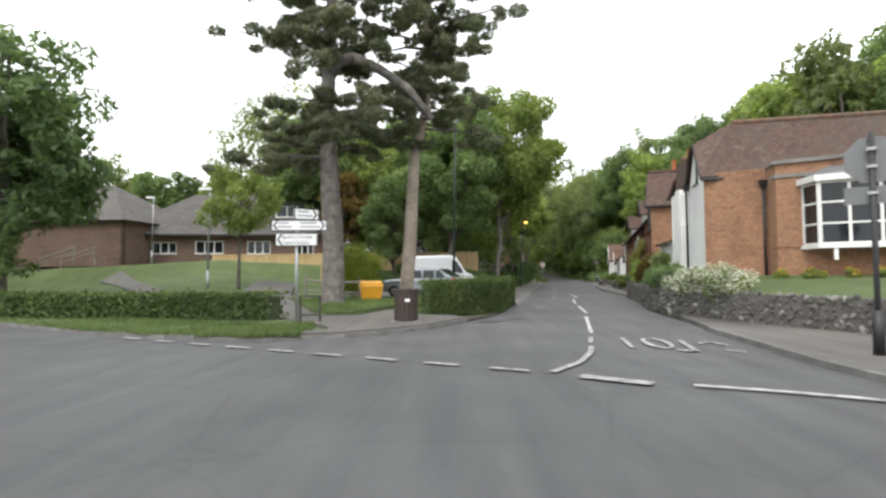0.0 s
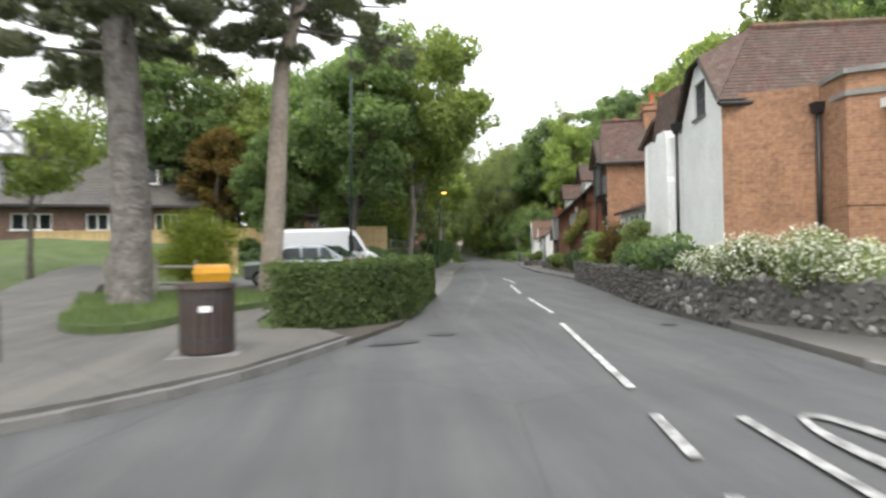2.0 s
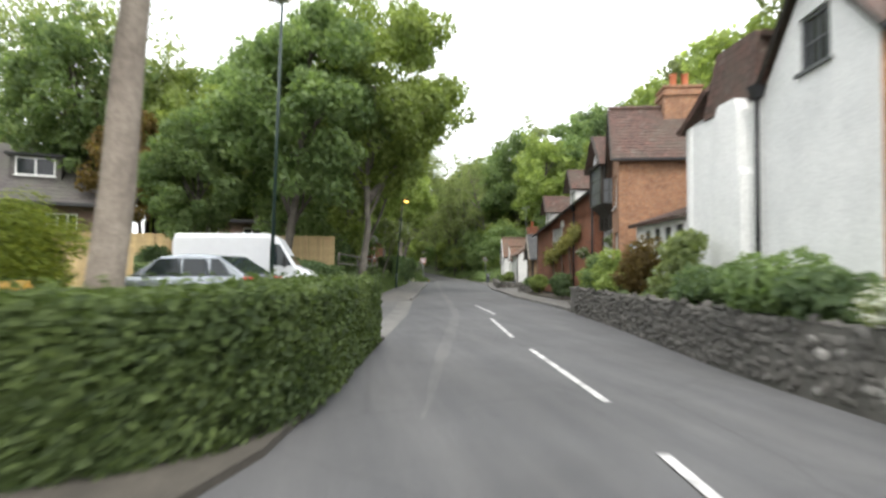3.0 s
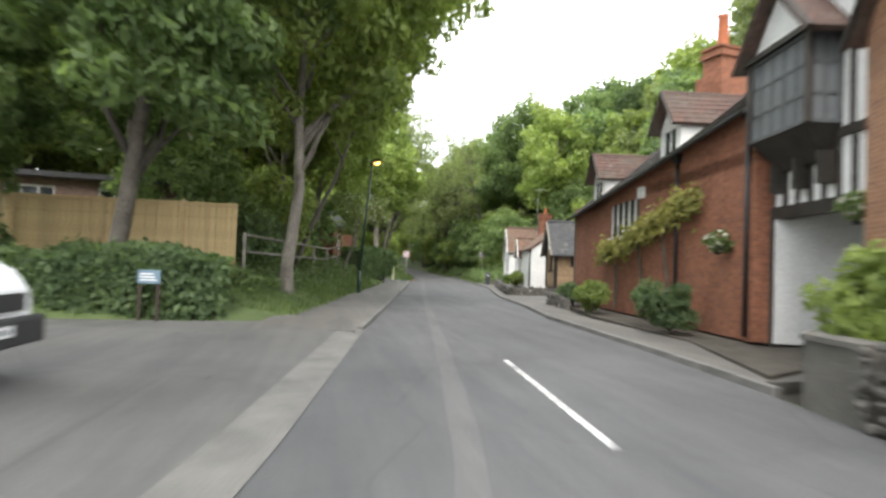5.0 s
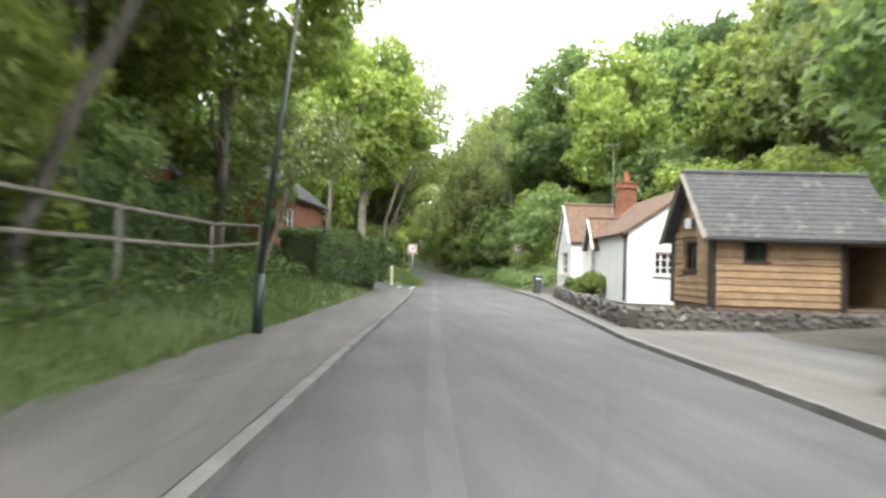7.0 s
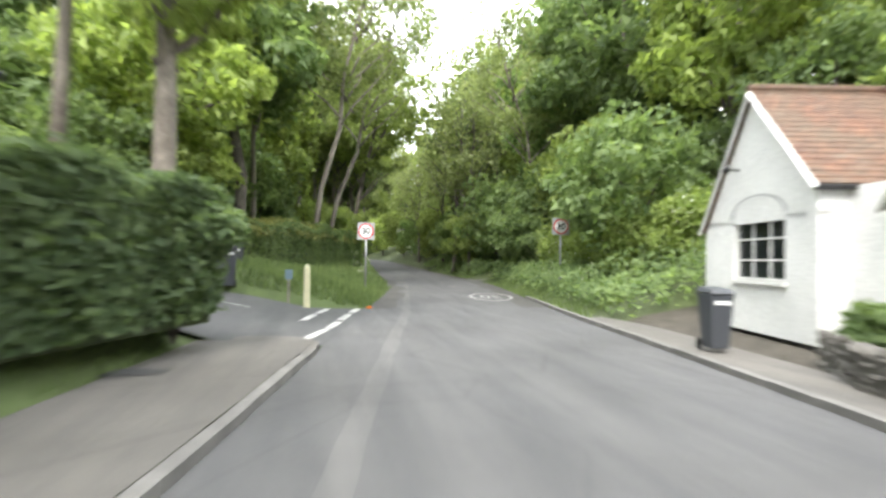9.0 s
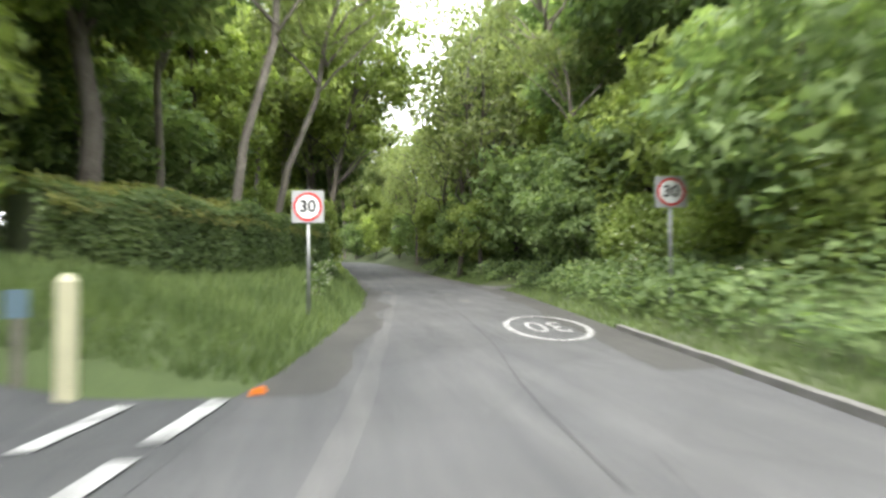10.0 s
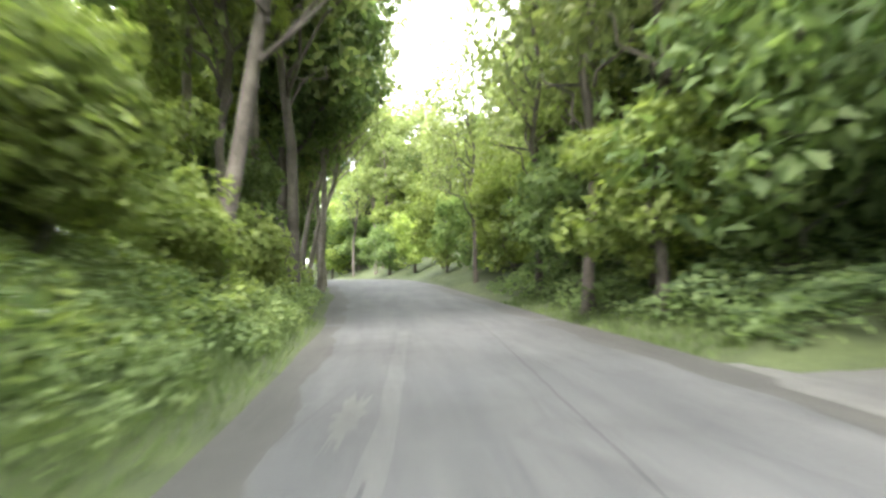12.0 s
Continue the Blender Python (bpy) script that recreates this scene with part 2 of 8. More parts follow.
MORTAR = speckled("wall_mortar", (0.085, 0.082, 0.073), (0.15, 0.143, 0.128), 0.95, 30, 2.0, 0.6, 0.02)
COPING = speckled("coping_stone", (0.16, 0.155, 0.14), (0.28, 0.27, 0.25), 0.9, 30, 2.0, 0.4)
FENCE = speckled("new_fence_board", (0.46, 0.33, 0.16), (0.60, 0.45, 0.24), 0.75, 18, 2.5, 0.3, vary=0.12)
TIMBER = speckled("shed_board", (0.24, 0.155, 0.085), (0.37, 0.255, 0.15), 0.7, 20, 2.5, 0.4, vary=0.15)
WEATHERED = speckled("weathered_timber", (0.17, 0.155, 0.13), (0.30, 0.28, 0.24), 0.85, 20, 3.0, 0.5)
GALV = plain("galvanised_steel", (0.42, 0.43, 0.44), 0.45, 0.7, 0.2)
GREEN_PAINT = plain("dark_green_paint", (0.015, 0.04, 0.03), 0.4)
SIGN_W = plain("sign_white", (0.75, 0.76, 0.77), 0.4, 0, 0.08)
SIGN_K = plain("sign_black", (0.02, 0.02, 0.022), 0.4)
SIGN_R = plain("sign_red", (0.55, 0.03, 0.03), 0.4)
SIGN_GREY = plain("sign_grey", (0.35, 0.36, 0.37), 0.45)
SIGN_BACK = plain("sign_back_grey", (0.17, 0.175, 0.18), 0.6, 0.0, 0.2)
SIGN_B = plain("sign_blue", (0.15, 0.23, 0.29), 0.5)
CREAM = plain("cream_paint", (0.66, 0.63, 0.42), 0.55)
YELLOW = plain("yellow_plastic", (0.75, 0.36, 0.02), 0.45)
BINBROWN = plain("brown_bin_metal", (0.05, 0.032, 0.026), 0.55, 0, 0.35)
BINGREY = plain("grey_bin_plastic", (0.055, 0.06, 0.07), 0.5)
CAR_SILVER = plain("silver_car_paint", (0.40, 0.43, 0.46), 0.25, 0.6, 0.05)
CAR_WHITE = plain("white_van_paint", (0.78, 0.79, 0.8), 0.25, 0, 0.06)
CAR_GLASS = glass_mat("car_glass", (0.03, 0.04, 0.045))
RUBBER = plain("tyre_rubber", (0.02, 0.02, 0.02), 0.85)
TRIM = plain("black_trim", (0.03, 0.03, 0.032), 0.55)
LAMP_RED = plain("tail_lamp_red", (0.5, 0.03, 0.02), 0.3)
TERRA_O = plain("orange_plastic", (0.8, 0.2, 0.02), 0.4)
TERRA = plain("terracotta", (0.42, 0.13, 0.055), 0.8, 0, 0.3)
LEAD = plain("lead_sheet", (0.16, 0.165, 0.17), 0.6, 0.2, 0.3)
m, n, l, b = node_mat("sodium_glow")
b.inputs["Base Color"].default_value = (0.9, 0.5, 0.15, 1)
b.inputs["Emission Color"].default_value = (1.0, 0.48, 0.10, 1)
b.inputs["Emission Strength"].default_value = 9.0
GLOW = m

# ---- building tools ----
R = random.Random(7)
DEFAULT_UP = Vector((0, 0, 1))


class MB:
    """Collects faces for one mesh."""

    def __init__(self):
        self.v, self.f = [], []

    def face(self, *pts):
        k = len(self.v)
        self.v += [tuple(p) for p in pts]
        self.f.append(tuple(range(k, k + len(pts))))
        return self

    def hexa(self, b4, t4):
        """A block between two four-cornered rings, bottom and top, both counter-clockwise seen from above."""
        k = len(self.v)
        self.v += [tuple(p) for p in (*b4, *t4)]
        self.f += [(k + 3, k + 2, k + 1, k), (k + 4, k + 5, k + 6, k + 7)]
        self.f += [(k + i, k + (i + 1) % 4, k + 4 + (i + 1) % 4, k + 4 + i) for i in range(4)]
        return self

    def box(self, x0, y0, z0, x1, y1, z1, m=None):
        c = [(x0, y0), (x1, y0), (x1, y1), (x0, y1)]
        b4, t4 = [Vector((*p, z0)) for p in c], [Vector((*p, z1)) for p in c]
        if m is not None:
            b4, t4 = [m @ p for p in b4], [m @ p for p in t4]
        return self.hexa(b4, t4)

    def tube(self, pts, radii, sides=8, caps=True):
        pts = [Vector(p) for p in pts]
        k, n = len(self.v), len(pts)
        for i, (p, r) in enumerate(zip(pts, radii)):
            d = (pts[min(i + 1, n - 1)] - pts[max(i - 1, 0)]).normalized()
            a = d.cross(Vector((0, 1, 0)) if abs(d.y) < 0.9 else Vector((1, 0, 0))).normalized()
            b = d.cross(a)
            self.v += [tuple(p + r * (math.cos(q) * a + math.sin(q) * b)) for q in (2 * math.pi * j / sides for j in range(sides))]
        for i in range(n - 1):
            for j in range(sides):
                q = (j + 1) % sides
                self.f.append((k + i * sides + j, k + i * sides + q, k + (i + 1) * sides + q, k + (i + 1) * sides + j))
        if caps:
            self.f.append(tuple(k + j for j in reversed(range(sides))))
            self.f.append(tuple(k + (n - 1) * sides + j for j in range(sides)))
        return self

    def mesh(self, name, material, smooth=False):
        me = bpy.data.meshes.new(name)
        me.from_pydata(self.v, [], self.f)
        bm = bmesh.new()
        bm.from_mesh(me)
        bmesh.ops.remove_doubles(bm, verts=bm.verts, dist=0.0004)
        bm.to_mesh(me)
        bm.free()
        me.materials.append(material)
        uv_by_metres(me)
        if smooth:
            me.polygons.foreach_set("use_smooth", [True] * len(me.polygons))
        return me


def uv_by_metres(me):
    """UVs in metres: along and up each face."""
    lay = me.uv_layers.new(name="UVMap")
    n = len(me.polygons)
    nor, co = np.zeros(n * 3), np.zeros(len(me.vertices) * 3)
    me.polygons.foreach_get("normal", nor)
    me.vertices.foreach_get("co", co)
    tot, vi = np.zeros(n, int), np.zeros(len(me.loops), int)
    me.polygons.foreach_get("loop_total", tot)
    me.loops.foreach_get("vertex_index", vi)
    nor, co = np.repeat(nor.reshape(-1, 3), tot, 0), co.reshape(-1, 3)[vi]
    flat = np.abs(nor[:, 2]) > 0.95
    t = np.stack([-nor[:, 1], nor[:, 0], np.zeros(len(nor))], 1)
    t[flat] = (1, 0, 0)
    t /= np.maximum(np.linalg.norm(t, axis=1, keepdims=True), 1e-9)
    s = np.cross(nor, t)
    uv = np.stack([(co * t).sum(1), (co * s).sum(1)], 1)
    lay.data.foreach_set("uv", uv.ravel())


def part(name, mb, material, parent=None, label="", smooth=False, bevel=0.0):
    ob = new(name, mb.mesh(name, material, smooth) if isinstance(mb, MB) else mb)
    ob.parent = parent
    if bevel:
        mod = ob.modifiers.new("edge", "BEVEL")
        mod.width, mod.segments, mod.limit_method = bevel, 2, "ANGLE"
    return tagged(ob, label) if label else ob


def thing(name, label, category, place=(0, 0, 0), turn=0.0, group="", kind=""):
    ob = new(name)
    ob.empty_display_size = 0.2
    ob.matrix_basis = pose(*place, 0, 0, turn)
    return tagged(ob, label, category, group, kind)


def solid(name, mb, material, label, category, kind="", smooth=False, group="", bevel=0.0):
    return tagged(part(name, mb, material, None, "", smooth, bevel), label, category, group, kind)


def lerp(a, b, t):
    return Vector(a) + (Vector(b) - Vector(a)) * t


def along(line, step):
    """Points and left normals at even steps along a polyline in the plane."""
    pts = [Vector((p[0], p[1])) for p in line]
    out, carry = [], 0.0
    for a, b in zip(pts, pts[1:]):
        d = b - a
        n = d.length
        s = carry
        while s < n:
            u = d / n
            out.append((a + u * s, Vector((-u.y, u.x)), u))
            s += step
        carry = s - n
    return out


def smoothed(line, rounds=2):
    for _ in range(rounds):
        o = [line[0]]
        for a, b in zip(line, line[1:]):
            o += [tuple(lerp(a, b, 0.25))[:2], tuple(lerp(a, b, 0.75))[:2]]
        line = o + [line[-1]]
    return line


def offset(line, d):
    """The polyline moved d metres to its left."""
    pts = [Vector((p[0], p[1])) for p in line]
    out = []
    for i, p in enumerate(pts):
        t = (pts[min(i + 1, len(pts) - 1)] - pts[max(i - 1, 0)]).normalized()
        out.append((p.x - t.y * d, p.y + t.x * d))
    return out


def strip(mb, a, b, za, zb):
    """A band of ground between two lines of equal count."""
    fa, fb = (za if callable(za) else lambda x, y: za), (zb if callable(zb) else lambda x, y: zb)
    for (p, q), (r, s) in zip(zip(a, a[1:]), zip(b, b[1:])):
        mb.face((*p, fa(*p)), (*r, fb(*r)), (*s, fb(*s)), (*q, fa(*q)))
    return mb


def skirt(mb, line, z, depth=0.25):
    """Closes the open edge of a band of ground down into the earth."""
    fz = z if callable(z) else lambda x, y: z
    for p, q in zip(line, line[1:]):
        mb.face((*p, fz(*p)), (*q, fz(*q)), (*q, fz(*q) - depth), (*p, fz(*p) - depth))
    return mb


def slab(poly, z0, z1):
    """A level plate with sides from a plan polygon (counter-clockwise)."""
    mb = MB()
    mb.face(*[(*p, z1) for p in poly])
    for p, q in zip(poly, poly[1:] + poly[:1]):
        mb.face((*p, z0), (*q, z0), (*q, z1), (*p, z1))
    return mb


# ---- lie of the land ----
LE = [(1.9, 19.7), (3.4, 27), (4.65, 33.4), (5.85, 41.4), (7.42, 50.1), (8.22, 54.8), (11.05, 70.4), (11.84, 75.3), (12.2, 78.5), (13.1, 83.6),
      (13.5, 85), (15, 94.3), (15.6, 102), (15.7, 110), (15.5, 120), (14.9, 130), (13.3, 143), (9.5, 160), (3, 178), (-6, 195)]
RE = [(6.6, 6), (6.8, 12), (7.0, 14), (7.5, 16.5), (7.8, 20), (8.1, 22.3), (9.65, 28.9), (10.8, 34.5), (11.4, 39), (12.0, 45.5), (13.1, 51),
      (13.9, 56.7), (17.2, 70.5), (17.9, 75), (18.65, 80.4), (19.3, 84), (20, 88), (21.3, 95), (22.6, 103), (22.9, 111), (22.7, 118), (22.2, 127), (21.2, 140),
      (19, 155), (14, 175), (6, 195), (-6, 212)]
CORNER = [(-60, 44), (-30, 27.2), (-13.6, 17.2), (-7.9, 13.9), (-4.4, 12.8), (-2.3, 13.1), (-1.1, 14.0), (0, 15.3), (1.05, 17.7), (1.9, 19.7)]


def left_edge(y):
    return np.interp(y, [p[1] for p in LE], [p[0] for p in LE])


def right_edge(y):
    return np.interp(y, [p[1] for p in RE], [p[0] for p in RE])


def corner_y(x):
    return np.interp(x, [p[0] for p in CORNER], [p[1] for p in CORNER])


def ease(v, a, b):
    t = np.clip((v - a) / (b - a), 0, 1)
    return t * t * (3 - 2 * t)


def rise(y):
    """The lane climbs gently towards its bend."""
    return np.interp(y, [108, 118, 128, 138, 148, 158, 220], [0, 0.15, 0.5, 0.9, 1.25, 1.42, 1.5])


def land(x, y):
    """Height of the ground sheet, away from the paved parts."""
    x, y = np.asarray(x, float), np.asarray(y, float)
    dl = np.minimum(left_edge(y) - x, y - corner_y(x))
    dr = np.minimum(x - right_edge(y), y - (12 - 0.55 * (x - 8)))
    green = np.interp(dl, [0, 1.0, 2, 8, 14, 25, 40, 120], [-0.1, -0.1, 0.09, 0.16, 0.55, 1.95, 2.8, 8.0])
    bank = np.interp(dl, [0, 1.9, 2.2, 4, 8, 20, 50, 120], [-0.1, -0.1, 0.12, 0.75, 1.4, 2.4, 4.0, 10])
    side = np.interp(dl, [0, 1.6, 3, 4.5, 8, 26, 40, 120], [-0.1, -0.1, 0.18, 0.42, 0.6, 1.0, 2.0, 8])
    cut = np.interp(dl, [0, 0.3, 1.0, 2.5, 4.9, 8, 14, 30, 100], [-0.1, 0.0, 0.3, 0.8, 1.35, 1.6, 2.2, 4, 9])
    steep = np.interp(dl, [0, 0.3, 1.0, 2.2, 3.0, 5, 12, 30, 100], [-0.1, 0.1, 0.6, 1.35, 1.6, 1.9, 2.7, 4.2, 9])
    cut = cut + (steep - cut) * ease(y, 90, 102)
    court = ease(y, 26.6, 28.0) * (1 - ease(y, 43.2, 44.4)) * (1 - ease(left_edge(y) - x, 9.5, 12.5))
    green = green * (1 - court) - 0.02 * court
    crest = np.interp(dl, [0, 1.9, 2.2, 2.9, 4.5, 8, 20, 50, 120], [-0.1, -0.1, 0.12, 0.95, 1.35, 1.7, 2.4, 4.0, 10])
    bank = bank + (crest - bank) * ease(y, 60, 68)
    lz = green + (bank - green) * ease(y, 42.8, 45.2)
    lz = lz + (side - lz) * ease(y, 75.5, 76.8)
    lz = lz + (cut - lz) * ease(y, 83.6, 85.5)
    plot = np.interp(dr, [0, 2.0, 3.5, 8, 16, 60, 120], [-0.1, -0.1, 0.55, 0.8, 2.5, 24, 32])
    yard = np.interp(dr, [0, 0.9, 1.3, 5, 9, 13, 50, 100], [-0.1, -0.1, 0.07, 0.2, 0.6, 1.6, 22, 32])
    hill = np.interp(dr, [0, 0.4, 1.2, 3, 6, 12, 50, 100], [-0.1, 0.0, 0.35, 1.0, 2.2, 5.0, 24, 34])
    rz = plot + (yard - plot) * ease(y, 33, 36)
    rz = rz + (hill - rz) * ease(y, 78, 80.5)
    track = ease(y, 104.6, 106) * (1 - ease(y, 109, 110.6)) * (1 - ease(dr, 8, 14))
    rz = rz * (1 - track) + -0.02 * track
    return np.where(dl > 0, lz, np.where(dr > 0, rz, -0.1)) + rise(y)


def ground_z(x, y):
    return float(land(x, y))

# ---- ground, roads, pavements ----
gx = np.concatenate([np.arange(-160, -40, 6.0), np.arange(-40, 60, 0.8), np.arange(60, 180, 6.0)])
gy = np.concatenate([np.arange(-120, -12, 6.0), np.arange(-12, 150, 0.8), np.arange(150, 330, 6.0)])
GX, GY = np.meshgrid(gx, gy)
GZ = land(GX, GY)
wob = np.array([noise.noise((a * 0.35, b * 0.35, 0)) for a, b in zip(GX.ravel(), GY.ravel())]).reshape(GX.shape)
GZ = GZ + np.where(GZ > 0.2, wob * 0.12, 0)
WALK = [(-3.2, 17.6), (-5.6, 20.6), (-7.6, 24.6), (-9.6, 29.5), (-11.0, 34.5), (-12.0, 39.0)]  # tarmac path over the green
lane_x = np.interp(GY, [p[1] for p in WALK], [p[0] for p in WALK])
GZ = np.where((abs(GX - lane_x) < 2.6) & (GY > 16) & (GY < 40), GZ - 0.22, GZ)
nx, ny = len(gx), len(gy)
me = bpy.data.meshes.new("ground")
idx = (np.arange(ny - 1)[:, None] * nx + np.arange(nx - 1)[None]).ravel()
me.from_pydata(np.stack([GX.ravel(), GY.ravel(), GZ.ravel()], 1).tolist(), [], np.stack([idx, idx + 1, idx + nx + 1, idx + nx], 1).tolist())
me.materials.append(TURF)
me.materials.append(WOODFLOOR)
me.materials.append(SOIL)
px, py = GX.ravel()[idx], GY.ravel()[idx]
woods = ((px > right_edge(py) + 9) & (py > 34)) | ((py > 60) & (px < left_edge(py) - 9)) | (py > 100) | ((py > 79) & (px > right_edge(py)))
bed = (px > right_edge(py)) & (px < right_edge(py) + 9) & (py > 16) & (py < 79)
me.polygons.foreach_set("material_index", np.where(bed, 2, woods.astype(int)))
me.polygons.foreach_set("use_smooth", [True] * len(me.polygons))
tagged(new("ground", me), "short green turf and shaded woodland floor on rolling ground", "ground", "", "structure")

ys = np.arange(8, 212, 1.5)
mb = MB()
a_line = [(float(left_edge(v)) if v >= 19.7 else float(np.interp(v, [8, 12.8, 13.1, 14, 15.3, 17.7, 19.7], [-5, -3.5, -2.3, -1.1, 0, 1.05, 1.9])), float(v)) for v in ys]
b_line = [(float(right_edge(v)), float(v)) for v in ys]
mid = [tuple(lerp(p, q, 0.5)) for p, q in zip(a_line, b_line)]
lane_z = lambda x, y: float(np.interp(y, [8, 12, 22], [-0.03, 0.0, 0.0]) + rise(y))
crown_z = lambda x, y: float(np.interp(y, [8, 12, 22], [-0.03, 0.0, 0.02]) + rise(y))
strip(mb, a_line, mid, lane_z, crown_z)
strip(mb, mid, b_line, crown_z, lane_z)
solid("road", mb, ROAD, "worn grey asphalt village lane, patched along its middle", "road", "structure")

main_poly = [(-60, 20), (-60, 44)] + CORNER[1:5] + [(-3.5, 13.4), (6.6, 9.2), (7.4, 7.0), (40, -12), (40, -40), (-20, -16)]
mb = MB()
mb.face(*[(*p, -0.008) for p in reversed(main_poly)])
solid("road", mb, ROAD2, "dark grey asphalt main road at the junction", "road", "structure")

# forecourt beside the lane, where the cars stand
mb = MB()
fy = np.arange(27.2, 45.3, 1.2)
yard_a, yard_b, yard_c = [(-7.5, float(v) + 1) for v in fy], [(-3.0, float(v) + 0.6) for v in fy], [(float(left_edge(v)) - 0.55, float(v)) for v in fy]
yard_z = lambda x, y: 0.03 + 0.27 * float(ease(y, 27.5, 29.5) * (1 - ease(y, 40, 43)) + 0.13 * ease(y, 43, 44.4))
strip(mb, yard_a, yard_b, yard_z, yard_z)
strip(mb, yard_b, yard_c, yard_z, 0.03)
solid("yard", mb, YARD, "rough patched asphalt forecourt open to the lane", "yard", "structure")

# side turning with its give-way marks
side_z = lambda x, y: float(np.interp(float(left_edge(y)) - x, [-1, 0, 1.6, 3, 4.5, 8, 26, 40], [0.004, 0.006, 0.014, 0.28, 0.54, 0.73, 1.15, 2.2]))
sx = [-20, -14, -8, -4, 0, 2, 4, 5.5, 7, 8, 9, 9.8, 10.4, 11, 11.5, 12, 12.4, 12.8, 13.2]
south = [(x, float(np.interp(x, [-20, 9.2, 10.2, 11.7, 12.05, 12.35, 13.2], [78.6, 77.4, 76.5, 75.4, 76.6, 78.5, 83.3]))) for x in sx]
north = [(x, float(np.interp(x, [-20, 4, 10.5, 13.2], [82, 85.2, 84.0, 83.6]))) for x in sx]
mb = MB()
rows4 = [[tuple(lerp(p, q, k / 4)) for p, q in zip(south, north)] for k in range(5)]
for lo, hi in zip(rows4, rows4[1:]):
    strip(mb, hi, lo, side_z, side_z)
solid("road", mb, ROAD2, "asphalt side turning climbing away from the lane", "road", "structure")
mb = MB()
mb.face((22.4, 105.6, 0.01), (40, 102.5, 0.3), (40, 107, 0.3), (22.6, 110.2, 0.01))
solid("track", mb, YARD, "gravelly track joining the lane under the trees", "track", "structure")

# pavements
mb = MB()
py_l = [v for v in np.arange(41.4, 76.3, 1.2)]
inner = [(float(left_edge(v)) - 0.14, float(v)) for v in py_l]
outer = [(float(np.interp(v, [41.4, 43, 47, 50.8, 53.7, 57.6, 65, 71.5, 76.7], [3.2, 3.6, 4.3, 5.1, 5.8, 6.75, 8.15, 9.25, 9.9])), float(v) + 0.2) for v in py_l]
ramp_z = lambda x, y: 0.036 + 0.08 * float(ease(y, 41.6, 44.0))
strip(mb, outer, inner, ramp_z, ramp_z)
skirt(mb, outer, ramp_z)
skirt(mb, [outer[0], inner[0]], ramp_z)
skirt(mb, [inner[-1], outer[-1]], 0.11)
solid("pavement", mb, PAVE, "buff-grey tarmac footway along the verge", "pavement", "structure")
mb = MB()
py_r = [v for v in np.arange(35.5, 80.0, 1.2)]
inner = [(float(right_edge(v)) + 0.14, float(v)) for v in py_r]
outer = [(float(right_edge(v)) + float(np.interp(v, [35, 40, 46, 52, 56, 58, 66, 71, 78, 80], [1.6, 1.3, 1.1, 1.5, 2.4, 1.6, 1.2, 1.15, 1.0, 0.5])), float(v)) for v in py_r]
strip(mb, inner, outer, 0.09, 0.12)
skirt(mb, outer, 0.12)
skirt(mb, inner, 0.09)
skirt(mb, [inner[0], outer[0]], 0.1)
solid("pavement", mb, PAVE, "narrow grey footway in front of the cottages", "pavement", "structure")
mb = MB()
bay_y = [50.6 + 0.8 * k for k in range(12)]
bay_at = lambda k: [(float(np.interp(v, py_r, [p[0] for p in outer])) - 0.04 + (24 - 15) * k / 4, v + 0.3 * k / 4) for v in bay_y]
bay_z = (0.122, 0.16, 0.3, 0.5, 0.72)
for k in range(4):
    strip(mb, bay_at(k), bay_at(k + 1), bay_z[k], bay_z[k + 1])
solid("yard", mb, YARD, "asphalt parking bay beside the shed", "yard", "structure")
apron = [(-3.4, 13.1), (-2.3, 13.25), (-1.15, 14.15), (-0.1, 15.4), (0.95, 17.7), (0.5, 18.6), (-0.6, 19.0), (-0.9, 20.2), (-1.0, 23.6), (-2.4, 23.4), (-4.0, 21.5), (-6.4, 22.2),
         (-6.9, 21.0), (-5.4, 18.8), (-4.4, 16.9), (-2.9, 15.2), (-2.5, 14.3)]
solid("pavement", slab(apron, -0.05, 0.15), PAVE, "tarmac path opening at the road corner", "pavement", "structure")
side_walk = [(-31, 47.0), (-27, 43.6), (-23.6, 40.2), (-20.7, 36.7), (-18.4, 34.0), (-17.0, 31.0)]
sw_z = lambda x, y: ground_z(x, y) + 0.07
solid("path", strip(MB(), offset(side_walk, 0.75), offset(side_walk, -0.75), sw_z, sw_z), PAVE, "grey path crossing the green", "path", "structure")
path_l, path_r = offset(WALK, 1.2), offset(WALK, -1.3)
wz = lambda x, y: max(0.154, ground_z(x, y) + 0.03)
mb = strip(MB(), path_l, path_r, wz, wz)
skirt(mb, path_l, wz)
skirt(mb, path_r[::-1], wz)
solid("path", mb, PAVE, "grey tarmac path curving over the green", "path", "structure")
verge_line = smoothed(CORNER[:5] + [(-2.9, 12.98)], 1)
verge_back = offset(verge_line, 4.2)
mb = strip(MB(), verge_line, verge_back, 0.1, 0.13)
skirt(mb, [verge_line[-1], verge_back[-1]], 0.115)
solid("verge", mb, TURF, "mown grass verge beside the kerb", "grass", "structure")
isl = [(-5.0, 21.3), (-4.6, 20.2), (-4.2, 19.45), (-3.8, 18.95), (-3.3, 18.7), (-2.8, 18.72), (-2.5, 19.2), (-2.3, 20.4), (-1.9, 21.8), (-1.4, 22.9), (-0.8, 23.6), (1.2, 24.6), (3.0, 27.0), (-3, 27.4), (-8.0, 27.8), (-7.1, 26.0)]
solid("verge", slab(isl, -0.05, 0.3), TURF, "grass island under the pine trees", "grass", "structure")


